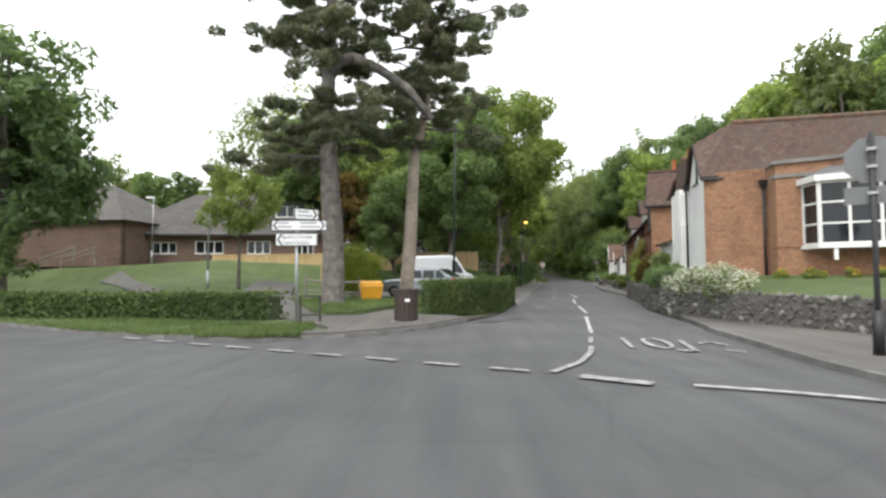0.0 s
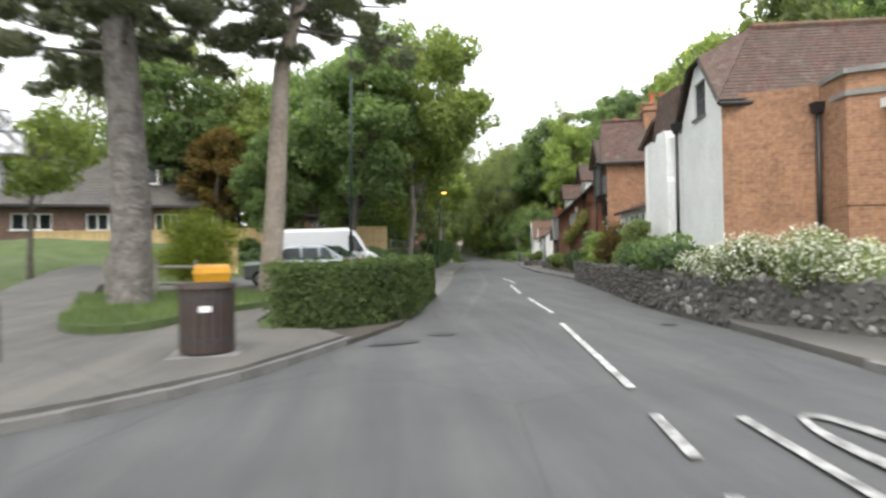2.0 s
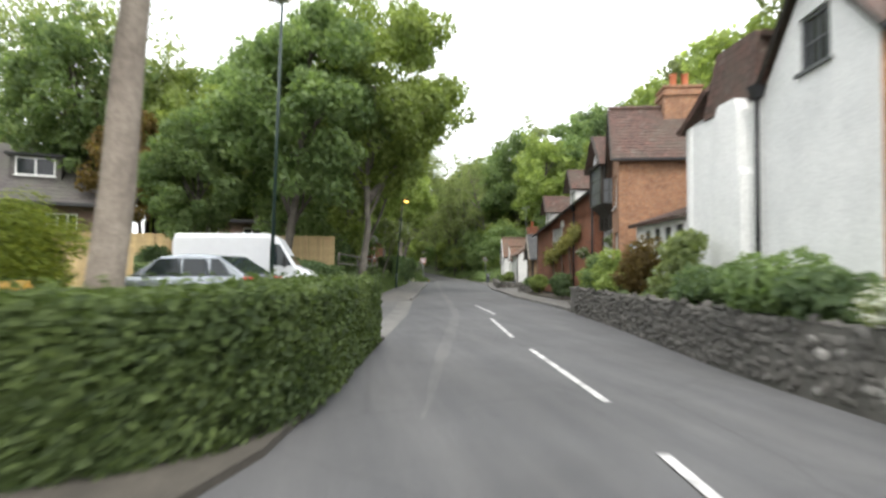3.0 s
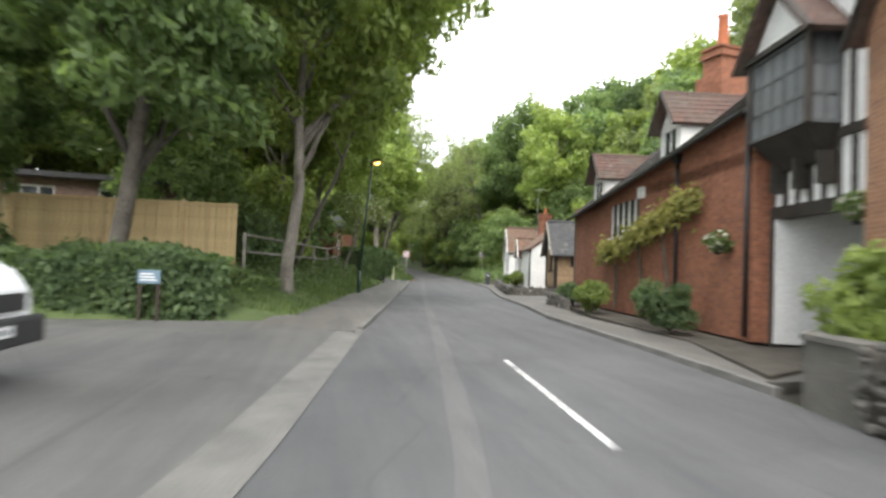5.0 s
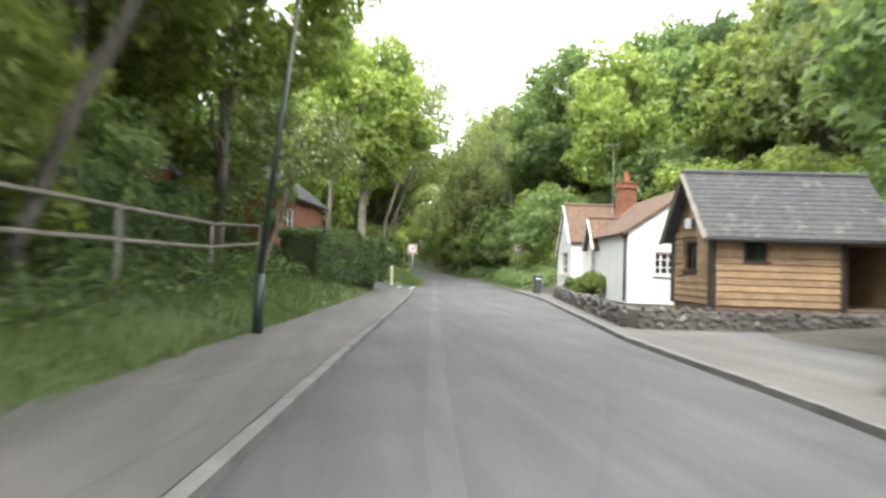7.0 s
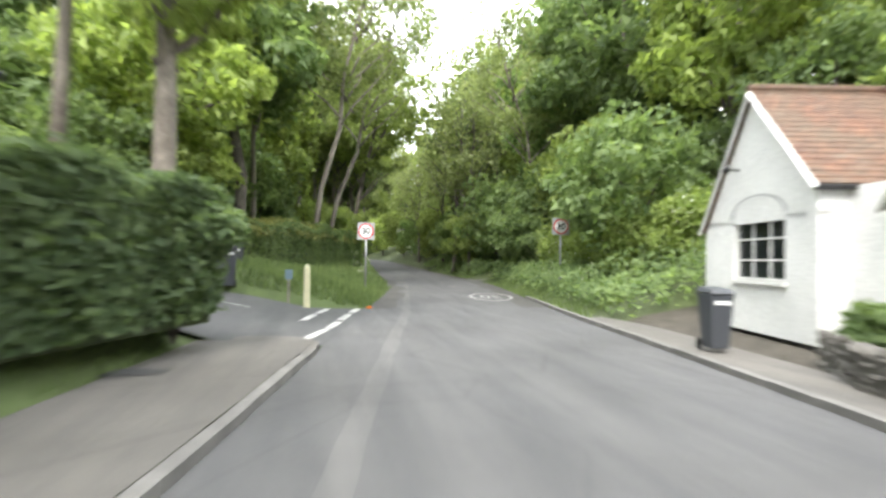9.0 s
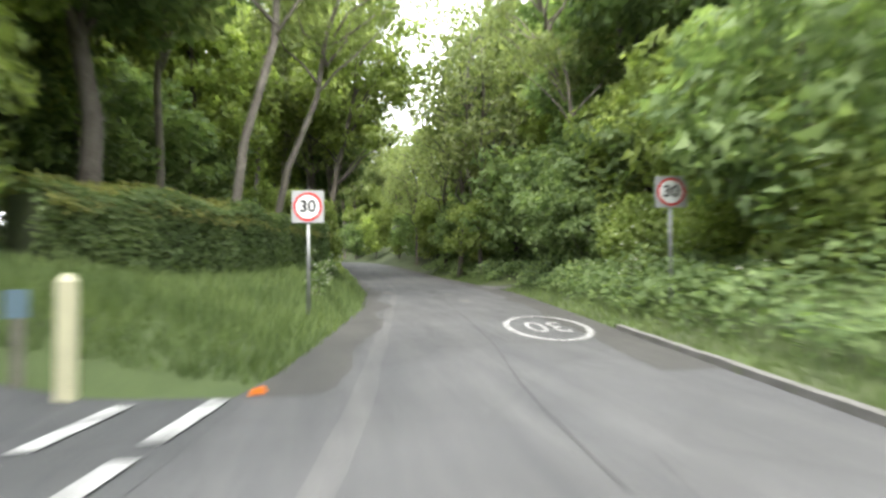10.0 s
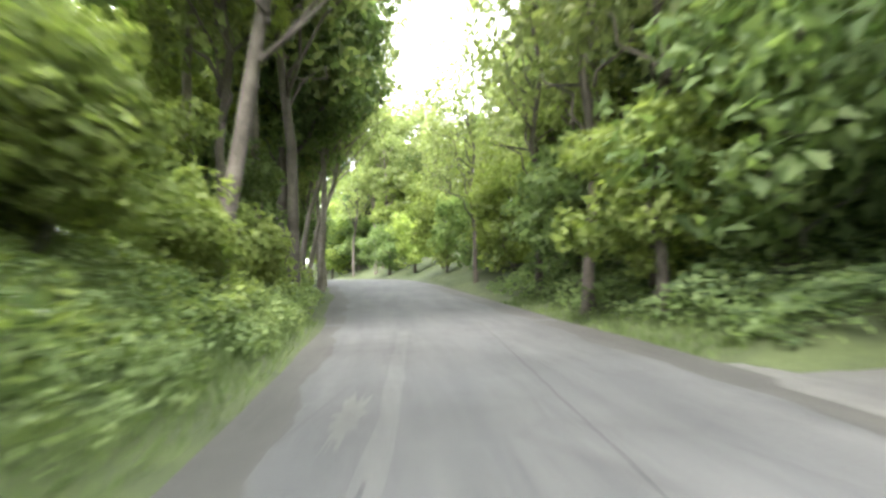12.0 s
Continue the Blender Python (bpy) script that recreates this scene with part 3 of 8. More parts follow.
def kerb_run(line, name, label, side, height=0.1, width=0.14, long=0.9, stop=None):
    run = thing(name, label, "kerb", kind="structure")
    me = MB().box(-long / 2 + 0.006, -width / 2, -0.12, long / 2 - 0.006, width / 2, height).mesh("kerb_stone", KERB)
    for k, (p, n, u) in enumerate(along(line, long)):
        ob = part("kerb_stone", me, KERB, run)
        q = p + n * side * width / 2
        ob.matrix_basis = pose(q.x, q.y, R.uniform(-0.008, 0.008), 0, R.uniform(-0.4, 0.4), math.degrees(math.atan2(u.y, u.x)) + R.uniform(-0.5, 0.5))
    return run


kerb_run(smoothed(CORNER[1:-1], 2), "kerb_corner", "worn pale concrete kerb curving round the corner", 1)
kerb_run([(6.0, 42.3)] + [p for p in LE if 43 < p[1] < 76], "kerb_left", "pale concrete kerb of the footway", 1)
kerb_run([(11.0, 35.6)] + [p for p in RE if 38 < p[1] < 90], "kerb_right", "low concrete kerb before the cottages", -1)
kerb_run([(6.62, 6.0), (6.6, 9.0), (6.85, 12), (7.05, 14.2)], "kerb_junction", "concrete kerb at the junction mouth", -1)
# sunken edging of the forecourt entrance
mb = MB()
e1 = [(float(left_edge(v)) - 0.55, float(v)) for v in np.arange(26.6, 42.9, 0.9)]
e2 = [(float(left_edge(v)) + 0.02, float(v)) for v in np.arange(26.6, 42.9, 0.9)]
strip(mb, e1, e2, 0.034, 0.012)
solid("edging", mb, EDGING, "flush pale concrete edging strip", "kerb", "structure")


def painted(name, polys, label, mat=None, z=0.027, group="road markings"):
    mb = MB()
    for p in polys:
        a = sum(p[i][0] * p[(i + 1) % len(p)][1] - p[(i + 1) % len(p)][0] * p[i][1] for i in range(len(p)))
        p = p if a > 0 else p[::-1]
        mb.face(*[(*q, z) for q in p])
    return solid(name, mb, mat or PAINT, label, "road marking", "structure", group=group)


def bar(a, b, w, w2=None):
    a, b = Vector(a), Vector(b)
    n = (b - a).normalized()
    n = Vector((-n.y, n.x)) * w / 2
    n2 = n * ((w2 or w) / w)
    return [tuple(a - n), tuple(b - n2), tuple(b + n2), tuple(a + n)]


# centre line of the lane
for a, b in (((5.03, 19.2), (4.06, 14.1)), ((5.98, 25.1), (5.42, 20.95)), ((7.0, 31.6), (6.2, 26.9)), ((8.03, 37.71), (7.56, 33.15))):
    painted("centre_line", [bar(a, b, 0.1)], "white dash of the lane's centre line")
painted("centre_line", [bar((3.84, 13.2), (3.62, 12.2), 0.1), bar((3.5, 11.6), (3.28, 10.7), 0.11), bar((3.28, 10.7), (2.85, 9.55), 0.11), bar((2.85, 9.55), (2.25, 8.65), 0.13)],
        "curved white line sweeping into the junction", PAINT_WORN)
gw0, gwd = Vector((-7.4, 13.5)), Vector((2.2, 8.6)) - Vector((-7.4, 13.5))
for k in range(9):
    p, q = gw0 + gwd * (k * 0.1135), gw0 + gwd * (k * 0.1135 + 0.062)
    painted("give_way_dash", [bar(p, q, 0.13)], "worn white give-way dash", PAINT_WORN)
painted("give_way_dash", [bar((2.6, 8.3), (3.45, 7.72), 0.26)], "thick worn white give-way dash", PAINT_WORN)
painted("edge_line", [bar((3.95, 7.62), (5.0, 7.15), 0.12), bar((5.0, 7.15), (9.5, 4.6), 0.12)], "thin white edge line")

# worn SLOW lettering, which faces drivers leaving the lane
ring_o = []
for k in range(24):
    a, b = 2 * math.pi * k / 24, 2 * math.pi * (k + 1) / 24
    q = lambda w, r: (4.98 + 0.25 * r * math.cos(w) + 0.1 * math.sin(w) * 0.9 * r, 12.1 + 0.86 * (1 - (1 - r) * 0.25) * math.sin(w))
    ring_o.append([q(a, 0.62), q(a, 1.15), q(b, 1.15), q(b, 0.62)])
for nm, polys in (("road_letter", [bar((4.5, 13.0), (4.26, 11.36), 0.1)]), ("road_letter", ring_o),
                  ("road_letter", [bar((5.6, 12.5), (5.3, 10.82), 0.11), bar((5.3, 10.86), (4.98, 10.98), 0.13)]),
                  ("road_letter", [bar((5.82, 11.9), (5.92, 12.15), 0.1), bar((5.92, 12.15), (6.1, 12.12), 0.12), bar((6.1, 12.12), (6.28, 11.72), 0.1), bar((5.9, 11.0), (6.15, 10.7), 0.08)])):
    painted(nm, polys, "worn white painted letter facing the other way", PAINT_WORN)
solid("soil_bed", slab([(1.02, 17.6), (1.92, 19.7), (3.42, 27.0), (2.5, 27.2), (1.3, 24.4), (-0.8, 23.4), (-0.95, 20.4), (-0.45, 18.5), (0.2, 17.7)], -0.2, 0.075), SOIL, "bare trodden soil under the hedge", "soil", "structure")
mb = slab([(6.75, 2.0), (13.5, 2.0), (12.8, 6.4), (10.4, 12), (8.7, 16.4), (8.1, 18.6), (7.75, 18.0), (7.3, 15.2), (7.1, 14.0), (6.95, 12), (6.72, 9)], -0.1, 0.1)
solid("pavement", mb, PAVE, "grey footway below the flint wall", "pavement", "structure")
for a, b in (((11.55, 76.75), (12.0, 78.4)), ((12.05, 78.55), (12.3, 79.9)), ((12.35, 80.3), (12.6, 81.7)), ((12.68, 82.1), (12.95, 83.5))):
    painted("give_way_dash", [bar(a, b, 0.2)], "bright white give-way dash at the side turning")
for a, b in (((11.45, 80.2), (11.7, 81.7)), ((11.78, 82.1), (12.05, 83.4))):
    painted("give_way_dash", [bar(a, b, 0.2)], "bright white give-way dash at the side turning", z=0.03)
mb = MB()
for k in range(6):
    p, q = lerp((10.05, 81.5), (7.7, 82.1), k / 6), lerp((10.05, 81.5), (7.7, 82.1), (k + 1) / 6)
    quad = bar(p, q, 0.12)
    mb.face(*[(v[0], v[1], side_z(v[0], v[1]) + 0.02) for v in quad][::-1])
solid("edge_line", mb, PAINT, "thin white line in the side turning", "road marking", "structure", group="road markings")
# speed roundel on the lane, facing the other way
mb = MB()
for k in range(40):
    a, b = 2 * math.pi * k / 40, 2 * math.pi * (k + 1) / 40
    c, ro, ri = Vector((18.75, 89.0)), (0.95, 2.25), (0.8, 2.05)
    P = lambda r, q: (c.x + r[0] * math.cos(q) + 0.2 * r[1] * math.sin(q), c.y + r[1] * math.sin(q), 0.027)
    mb.face(P(ri, a), P(ro, a), P(ro, b), P(ri, b))
solid("speed_roundel", mb, PAINT_WORN, "white oval speed roundel painted on the lane", "road marking", "structure")
digits = bpy.data.curves.new("roundel_text", "FONT")
digits.body, digits.size, digits.align_x, digits.align_y = "30", 1.0, "CENTER", "CENTER"
digits.materials.append(PAINT_WORN)
dg = new("roundel_number", digits)
dg.matrix_basis = pose(18.75, 89.0, 0.027, 0, 0, 169)
dg.scale = (0.95, 2.6, 1)
tagged(dg, "white number painted inside the oval roundel", "road marking", "road markings", "structure")
# darker repairs and the pale worn joint down the lane
for c, w, h, t in (((6.9, 18.6), 0.3, 0.25, 10), ((1.75, 17.6), 0.9, 0.4, 20), ((2.6, 18.4), 0.5, 0.5, 12), ((18.35, 99.2), 0.55, 2.6, -8), ((18.75, 103.2), 0.5, 2.2, -8), ((17.55, 104.0), 0.35, 0.8, -8), ((9.6, 73.6), 1.0, 0.5, 5), ((3.4, 36.1), 0.6, 0.5, 30), ((2.0, 35.0), 1.5, 0.6, 10)):
    e = [Vector((math.cos(q) * w / 2 * R.uniform(0.8, 1.15), math.sin(q) * h / 2 * R.uniform(0.8, 1.15))) for q in (k * math.pi / 6 for k in range(12))]
    cs, sn = math.cos(radians(t)), math.sin(radians(t))
    mb = MB().face(*[(c[0] + v.x * cs - v.y * sn, c[1] + v.x * sn + v.y * cs, 0.132 if c[0] == 9.6 else (0.062 if c[0] in (3.4, 2.0) else 0.024)) for v in e])
    solid("road_patch", mb, PATCH, "dark tar repair in the asphalt", "road patch", "structure")

# pale worn joint along the lane, and the ragged edge of a resurfaced strip
seam = [(3.3, 20.6), (3.95, 23.5), (4.75, 26.8), (5.6, 30.4), (6.25, 33.1), (6.66, 35.6), (7.6, 41.5), (8.87, 50.15), (9.43, 53.7), (11.1, 64), (13.1, 76), (14.16, 81.7), (14.7, 85.4), (16.1, 96), (17.3, 105), (17.9, 116)]
sl = [p for p, n, u in along(smoothed(seam, 1), 0.7)]
taper = lambda y: 0.03 + 0.1 * float(ease(y, 20, 27))
lft = [(p.x - taper(p.y) - 0.05 * noise.noise((p.x, p.y * 0.9, 1)), p.y) for p in sl]
rgt = [(p.x + taper(p.y) + 0.05 * noise.noise((p.x, p.y * 0.9, 5)), p.y) for p in sl]
def lane_top(x, y):
    a, b = float(left_edge(y)), float(right_edge(y))
    return 0.02 * max(0.0, 1 - abs(x - (a + b) / 2) / ((b - a) / 2)) + 0.004 + float(rise(y))


solid("road_seam", strip(MB(), lft, rgt, lane_top, lane_top), SEAM, "pale worn strip along the lane", "road patch", "structure")
edge = [p for p, n, u in along(smoothed([(15.9, 80.5), (16.13, 82.8), (16.43, 84.4), (17.02, 87.4), (18.26, 98), (19.0, 103), (19.32, 105.5), (19.95, 113.8), (20.2, 118)], 1), 0.5)]
lft = [(p.x - 0.02 - 0.03 * noise.noise((p.x, p.y * 1.9, 1)), p.y) for p in edge]
rgt = [(p.x + 0.025 + 0.04 * noise.noise((p.x, p.y * 1.7, 5)), p.y) for p in edge]
solid("road_crack", strip(MB(), lft, rgt, lane_top, lane_top), PATCH, "dark ragged joint where the lane was resurfaced", "road patch", "structure")

# dark margins under the trees, pale scuffed repairs and a crack
for name, line, w, side in (("road_margin", [p for p in LE if 83 < p[1] < 150], 0.75, -1), ("road_margin", [p for p in RE if 83 < p[1] < 150], 0.9, 1)):
    run = [p for p, n, u in along(smoothed(line, 1), 0.4)]
    out_l = [(p.x + 0.05 * side, p.y) for p in run]
    in_l = [(p.x - side * (w + 0.45 * noise.noise((p.x * 0.4, p.y * 0.35, 4)) + 0.12 * noise.noise((p.x, p.y * 2.1, 7))), p.y) for p in run]
    solid(name, strip(MB(), *((in_l, out_l) if side > 0 else (out_l, in_l)), lane_top, lane_top), MARGIN, "dark uneven strip along the edge of the lane", "road patch", "structure")
for c, w, h, t in (((16.75, 103.6), 0.5, 3.4, -4), ((17.0, 107.6), 0.35, 2.4, -6), ((19.15, 101.2), 0.4, 1.5, -10), ((18.9, 97.2), 0.5, 2.0, -10), ((16.6, 99.4), 0.3, 1.4, -5)):
    e = [Vector((math.cos(q) * w / 2, math.sin(q) * h / 2)) * R.uniform(0.55, 1.25) for q in (k * math.pi / 24 for k in range(48))]
    cs, sn = math.cos(radians(t)), math.sin(radians(t))
    rim = [(c[0] + v.x * cs - v.y * sn, c[1] + v.x * sn + v.y * cs) for v in e]
    solid("road_patch", MB().face(*[(*q, lane_top(*q) + 0.004) for q in rim]), SCUFF, "pale scuffed repair in the lane", "road patch", "structure")
split = [p for p, n, u in along([(17.02, 101.4), (17.12, 102.8), (17.0, 104.0), (17.25, 105.6)], 0.2)]
solid("road_crack", strip(MB(), [(p.x - 0.03 - 0.03 * noise.noise((p.x, p.y * 3, 1)), p.y) for p in split], [(p.x + 0.03 + 0.03 * noise.noise((p.x, p.y * 3, 6)), p.y) for p in split], lambda x, y: lane_top(x, y) + 0.008, lambda x, y: lane_top(x, y) + 0.008), PATCH, "dark crack through the pale repair", "road patch", "structure")

solid("soil_bed", slab([(11.3, 35.6), (12.6, 36.2), (13.9, 39.3), (15.4, 49.6), (14.6, 50.2), (13.35, 45.2), (12.72, 39.4)], -0.2, 0.16), SOIL, "dark planted soil along the foot of the cottage", "soil", "structure")
solid("pavement", slab([(10.3, 75.4), (11.72, 74.9), (11.86, 75.5), (11.9, 76.2), (11.6, 76.8), (11.0, 77.05), (10.4, 77.0)], -0.2, 0.1), PAVE, "rounded end of the footway at the side turning", "pavement", "structure", bevel=0.02)

# ---- plants ----
NR = np.random.RandomState(5)


def leaf_mesh(name, centres, radii, count, size, material, squash=0.75, up=0.35, long=1.6):
    """Many small leaves in clumps: each leaf its own island."""
    centres, radii = np.asarray(centres, float), np.asarray(radii, float)
    w = radii**2
    pick = NR.choice(len(centres), count, p=w / w.sum())
    d = NR.normal(size=(count, 3))
    d /= np.linalg.norm(d, axis=1, keepdims=True)
    r = radii[pick] * NR.uniform(0.45, 1.08, count) ** 0.6
    p = centres[pick] + d * r[:, None] * np.array([1, 1, squash])
    nrm = d * 0.7 + NR.normal(size=(count, 3)) * 0.6 + np.array([0, 0, up])
    nrm /= np.linalg.norm(nrm, axis=1, keepdims=True)
    t = np.cross(nrm, NR.normal(size=(count, 3)))
    t /= np.linalg.norm(t, axis=1, keepdims=True)
    s = np.cross(nrm, t)
    k = size * NR.uniform(0.6, 1.35, count)[:, None]
    v = np.stack([p - t * k * long / 2 + s * k * 0.3, p + s * k * -0.45 - t * k * 0.1, p + t * k * long / 2 + s * k * 0.25], 1).reshape(-1, 3)
    f = np.arange(count * 3).reshape(-1, 3)
    me = bpy.data.meshes.new(name)
    me.from_pydata(v.tolist(), [], f.tolist())
    me.materials.append(material)
    return me


def clumps(n, rx, ry, rz, cz, size, hollow=0.35):
    """Clump centres filling an uneven crown."""
    out, rad = [], []
    while len(out) < n:
        d = NR.normal(size=3)
        d /= np.linalg.norm(d)
        q = NR.uniform(hollow, 1) ** 0.5 * (0.8 + 0.35 * noise.noise(Vector(d) * 1.7 + Vector((n, cz, 0))))
        p = d * q * np.array([rx, ry, rz])
        if p[2] < -0.75 * rz:
            continue
        out.append(p + np.array([0, 0, cz]))
        rad.append(size * NR.uniform(0.6, 1.3))
    return np.array(out), np.array(rad)


def limb_path(a, b, wander, n=5):
    a, b = Vector(a), Vector(b)
    return [a.lerp(b, t) + Vector((R.uniform(-1, 1), R.uniform(-1, 1), R.uniform(-0.4, 0.8))) * wander * math.sin(math.pi * t) for t in (k / (n - 1) for k in range(n))]


def make_tree(name, label, height, spread, trunk_r, clear, leaf, bark, leaves=7000, size=0.3, n_cl=46, lean=(0, 0), category="tree", cl=1.15, limbs=7, group=""):
    """A tapered trunk with limbs and a crown of leaf clumps; origin at the foot."""
    tree = thing(name, label, category, group=group)
    top = Vector((lean[0], lean[1], height * 0.86))
    path = [Vector((0, 0, -0.4)), Vector((0, 0, 0.25))] + [p + Vector((0, 0, 0)) for p in limb_path((0, 0, 0.8), top, height * 0.018, 7)]
    rad = [trunk_r * 1.5, trunk_r * 1.15] + [trunk_r * (1 - 0.13 * k) for k in range(7)]
    part("trunk", MB().tube(path, rad, 10), bark, tree, smooth=True)
    rz = (height - clear) / 2
    cz = clear + rz
    cen, r = clumps(n_cl, spread, spread, rz, cz, cl)
    cen[:, 0] += lean[0] * cen[:, 2] / height
    cen[:, 1] += lean[1] * cen[:, 2] / height
    for k in range(limbs):
        c = cen[R.randrange(len(cen))]
        z0 = min(max(clear * 0.9, c[2] - spread * R.uniform(0.3, 0.9)), height * 0.75)
        f = z0 / (height * 0.86)
        s = Vector((lean[0] * f, lean[1] * f, z0))
        part("limb", MB().tube(limb_path(s, c, 0.3), [trunk_r * q for q in (0.42, 0.34, 0.26, 0.18, 0.08)], 6), bark, tree, smooth=True)
    part("crown", leaf_mesh("crown", cen, r, leaves, size, leaf), leaf, tree)
    return tree


def plant(proto, x, y, turn=0.0, scale=1.0, z=None, tall=1.0):
    ob = copy_thing(proto, pose(x, y, ground_z(x, y) - 0.1 if z is None else z, R.uniform(-3, 3), R.uniform(-3, 3), turn))
    ob.scale = (scale, scale, scale * tall)
    return ob


def hedge_run(name, label, line, width, z0, height, leaf, count, size, twigs=BARK, wob=0.08):
    """A clipped hedge: a solid dark green core under a dense skin of leaves."""
    h = thing(name, label, "hedge")
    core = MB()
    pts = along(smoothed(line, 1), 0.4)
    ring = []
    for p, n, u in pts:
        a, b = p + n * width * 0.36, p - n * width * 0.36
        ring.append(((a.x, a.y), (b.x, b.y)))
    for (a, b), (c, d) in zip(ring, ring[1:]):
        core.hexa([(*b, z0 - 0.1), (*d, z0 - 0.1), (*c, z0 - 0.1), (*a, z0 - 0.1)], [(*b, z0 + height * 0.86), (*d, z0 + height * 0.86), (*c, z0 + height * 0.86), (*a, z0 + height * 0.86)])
    part("core", core, HEDGE_CORE, h, "solid dark green core")
    v = []
    total = len(pts)
    for _ in range(count):
        k = R.randrange(total - 1)
        (p, n, u), (p2, n2, u2) = pts[k], pts[k + 1]
        p = p.lerp(p2, R.random())
        s = R.uniform(-0.3, 0.3)
        side = R.choice("ltrlr")
        w2 = width / 2 * (1 + wob * noise.noise((p.x * 0.8, p.y * 0.8, 3)))
        hh = height * (1 + wob * noise.noise((p.x * 0.6, p.y * 0.6, 9)))
        if side == "t":
            o, z, nr = R.uniform(-w2, w2), hh * R.uniform(0.9, 1.04), Vector((0, 0, 1))
        else:
            q = 1 if side == "l" else -1
            z = hh * R.random() ** 0.85
            o, nr = q * w2 * R.uniform(0.82, 1.06), Vector((n.x * q, n.y * q, 0.2))
        if R.random() < 0.03:
            z += 0.12
        v.append((Vector((p.x + n.x * o + u.x * s, p.y + n.y * o + u.y * s, z0 + z)), nr))
    part("foliage", facing_leaves("foliage", v, size, leaf), leaf, h)
    return h


def facing_leaves(name, spots, size, material, loose=0.7, long=1.5):
    vs = []
    for p, nr in spots:
        n = (nr + Vector((R.gauss(0, loose), R.gauss(0, loose), R.gauss(0, loose) + 0.15))).normalized()
        t = n.cross(Vector((R.gauss(0, 1), R.gauss(0, 1), R.gauss(0, 1)))).normalized()
        s = n.cross(t)
        k = size * R.uniform(0.6, 1.4)
        vs += [tuple(p - t * k * long / 2), tuple(p + s * k * 0.42), tuple(p + t * k * long / 2 - n * k * 0.15), tuple(p - s * k * 0.42)]
    me = bpy.data.meshes.new(name)
    me.from_pydata(vs, [], [tuple(range(i, i + 4)) for i in range(0, len(vs), 4)])
    me.materials.append(material)
    return me


def shrub(name, label, place, rx, ry, rz, leaf, count, size, flowers=None, n_cl=14, fl=0, category="shrub", cl=None):
    s = thing(name, label, category, place)
    cen, r = clumps(n_cl, rx * 0.75, ry * 0.75, rz * 0.6, rz * 0.55, cl or min(rx, ry, rz) * 0.42, 0.15)
    cen[:, 2] = np.maximum(cen[:, 2], 0.12)
    for k in range(4):
        c = cen[k]
        part("stem", MB().tube(limb_path((0, 0, -0.1), c, 0.08), [0.03, 0.026, 0.02, 0.016, 0.01], 5), BARK, s)
    part("foliage", leaf_mesh("foliage", cen, r, count, size, leaf), leaf, s)
    if flowers:
        part("blossom", leaf_mesh("blossom", cen + np.array([0, 0, 0.05]), r * 1.08, fl, size * 0.7, flowers, long=1.0, up=0.6), flowers, s)
    return s


def grass_patch(name, label, spots, h0, h1, material=BLADE, width=0.02):
    vs = []
    for x, y, z in spots:
        h = R.uniform(h0, h1)
        a = R.uniform(0, 6.28)
        dx, dy = math.cos(a) * width, math.sin(a) * width
        lx, ly = R.gauss(0, 0.35) * h, R.gauss(0, 0.35) * h
        vs += [(x - dx, y - dy, z - 0.03), (x + dx, y + dy, z - 0.03), (x + lx, y + ly, z + h)]
    me = bpy.data.meshes.new(name)
    me.from_pydata(vs, [], [(i, i + 1, i + 2) for i in range(0, len(vs), 3)])
    me.materials.append(material)
    return tagged(new(name, me), label, "grass", "", "stuff")


# prototypes: each is itself one of the planted trees
PROTO = [
    make_tree("broadleaf_tree", "tall broadleaved tree with fresh mid-green leaves", 19, 5.4, 0.28, 3.6, LEAF[0], BARK, 11500, 0.325, 170, (0.6, 0.3), cl=1.0, limbs=10),
    make_tree("broadleaf_tree", "broadleaved tree with bright lime spring leaves", 16, 5.2, 0.24, 2.4, LEAF[1], BARK, 11500, 0.315, 160, (-0.7, 0.4), cl=0.95, limbs=10),
    make_tree("broadleaf_tree", "dense dark green broadleaved tree", 17, 5.6, 0.3, 1.6, LEAF[2], BARK, 11500, 0.335, 170, (0.3, -0.5), cl=1.0, limbs=10),
    make_tree("slender_tree", "slender grey-green tree with an airy crown", 21, 3.6, 0.19, 6.0, LEAF[3], BARK_PALE, 7000, 0.26, 110, (0.8, 0.2), cl=0.75, limbs=14),
    make_tree("understorey_tree", "low spreading tree filling the wood edge", 7.5, 3.6, 0.12, 0.3, LEAF[1], BARK, 4600, 0.255, 90, (0.3, 0.3), cl=0.75, limbs=5),
    make_tree("understorey_tree", "low dark tree filling the wood edge", 7.0, 3.8, 0.13, 0.2, LEAF[0], BARK, 4600, 0.255, 90, (-0.3, 0.2), cl=0.8, limbs=5),
    make_tree("hillside_tree", "green broadleaved tree on the far slope", 18, 5.6, 0.28, 2.2, LEAF[0], BARK, 4500, 0.55, 130, (0.5, 0.3), cl=1.15, limbs=4),
    make_tree("hillside_tree", "lime-green broadleaved tree on the far slope", 16, 5.4, 0.28, 1.8, LEAF[1], BARK, 4500, 0.53, 120, (-0.5, 0.3), cl=1.1, limbs=4),
    make_tree("hillside_tree", "grey-green tree on the far slope", 17, 4.6, 0.24, 3.0, LEAF[3], BARK_PALE, 4200, 0.46, 110, (0.4, -0.3), cl=1.0, limbs=4),
]
HOME = [(36, 92), (3.0, 97), (38, 74), (1, 112), (-4, 66), (28, 98), (52, 66), (44, 80), (-52, 74)]
for pr, (x, y) in zip(PROTO, HOME):
    pr.matrix_basis = pose(x, y, ground_z(x, y) - 0.1)


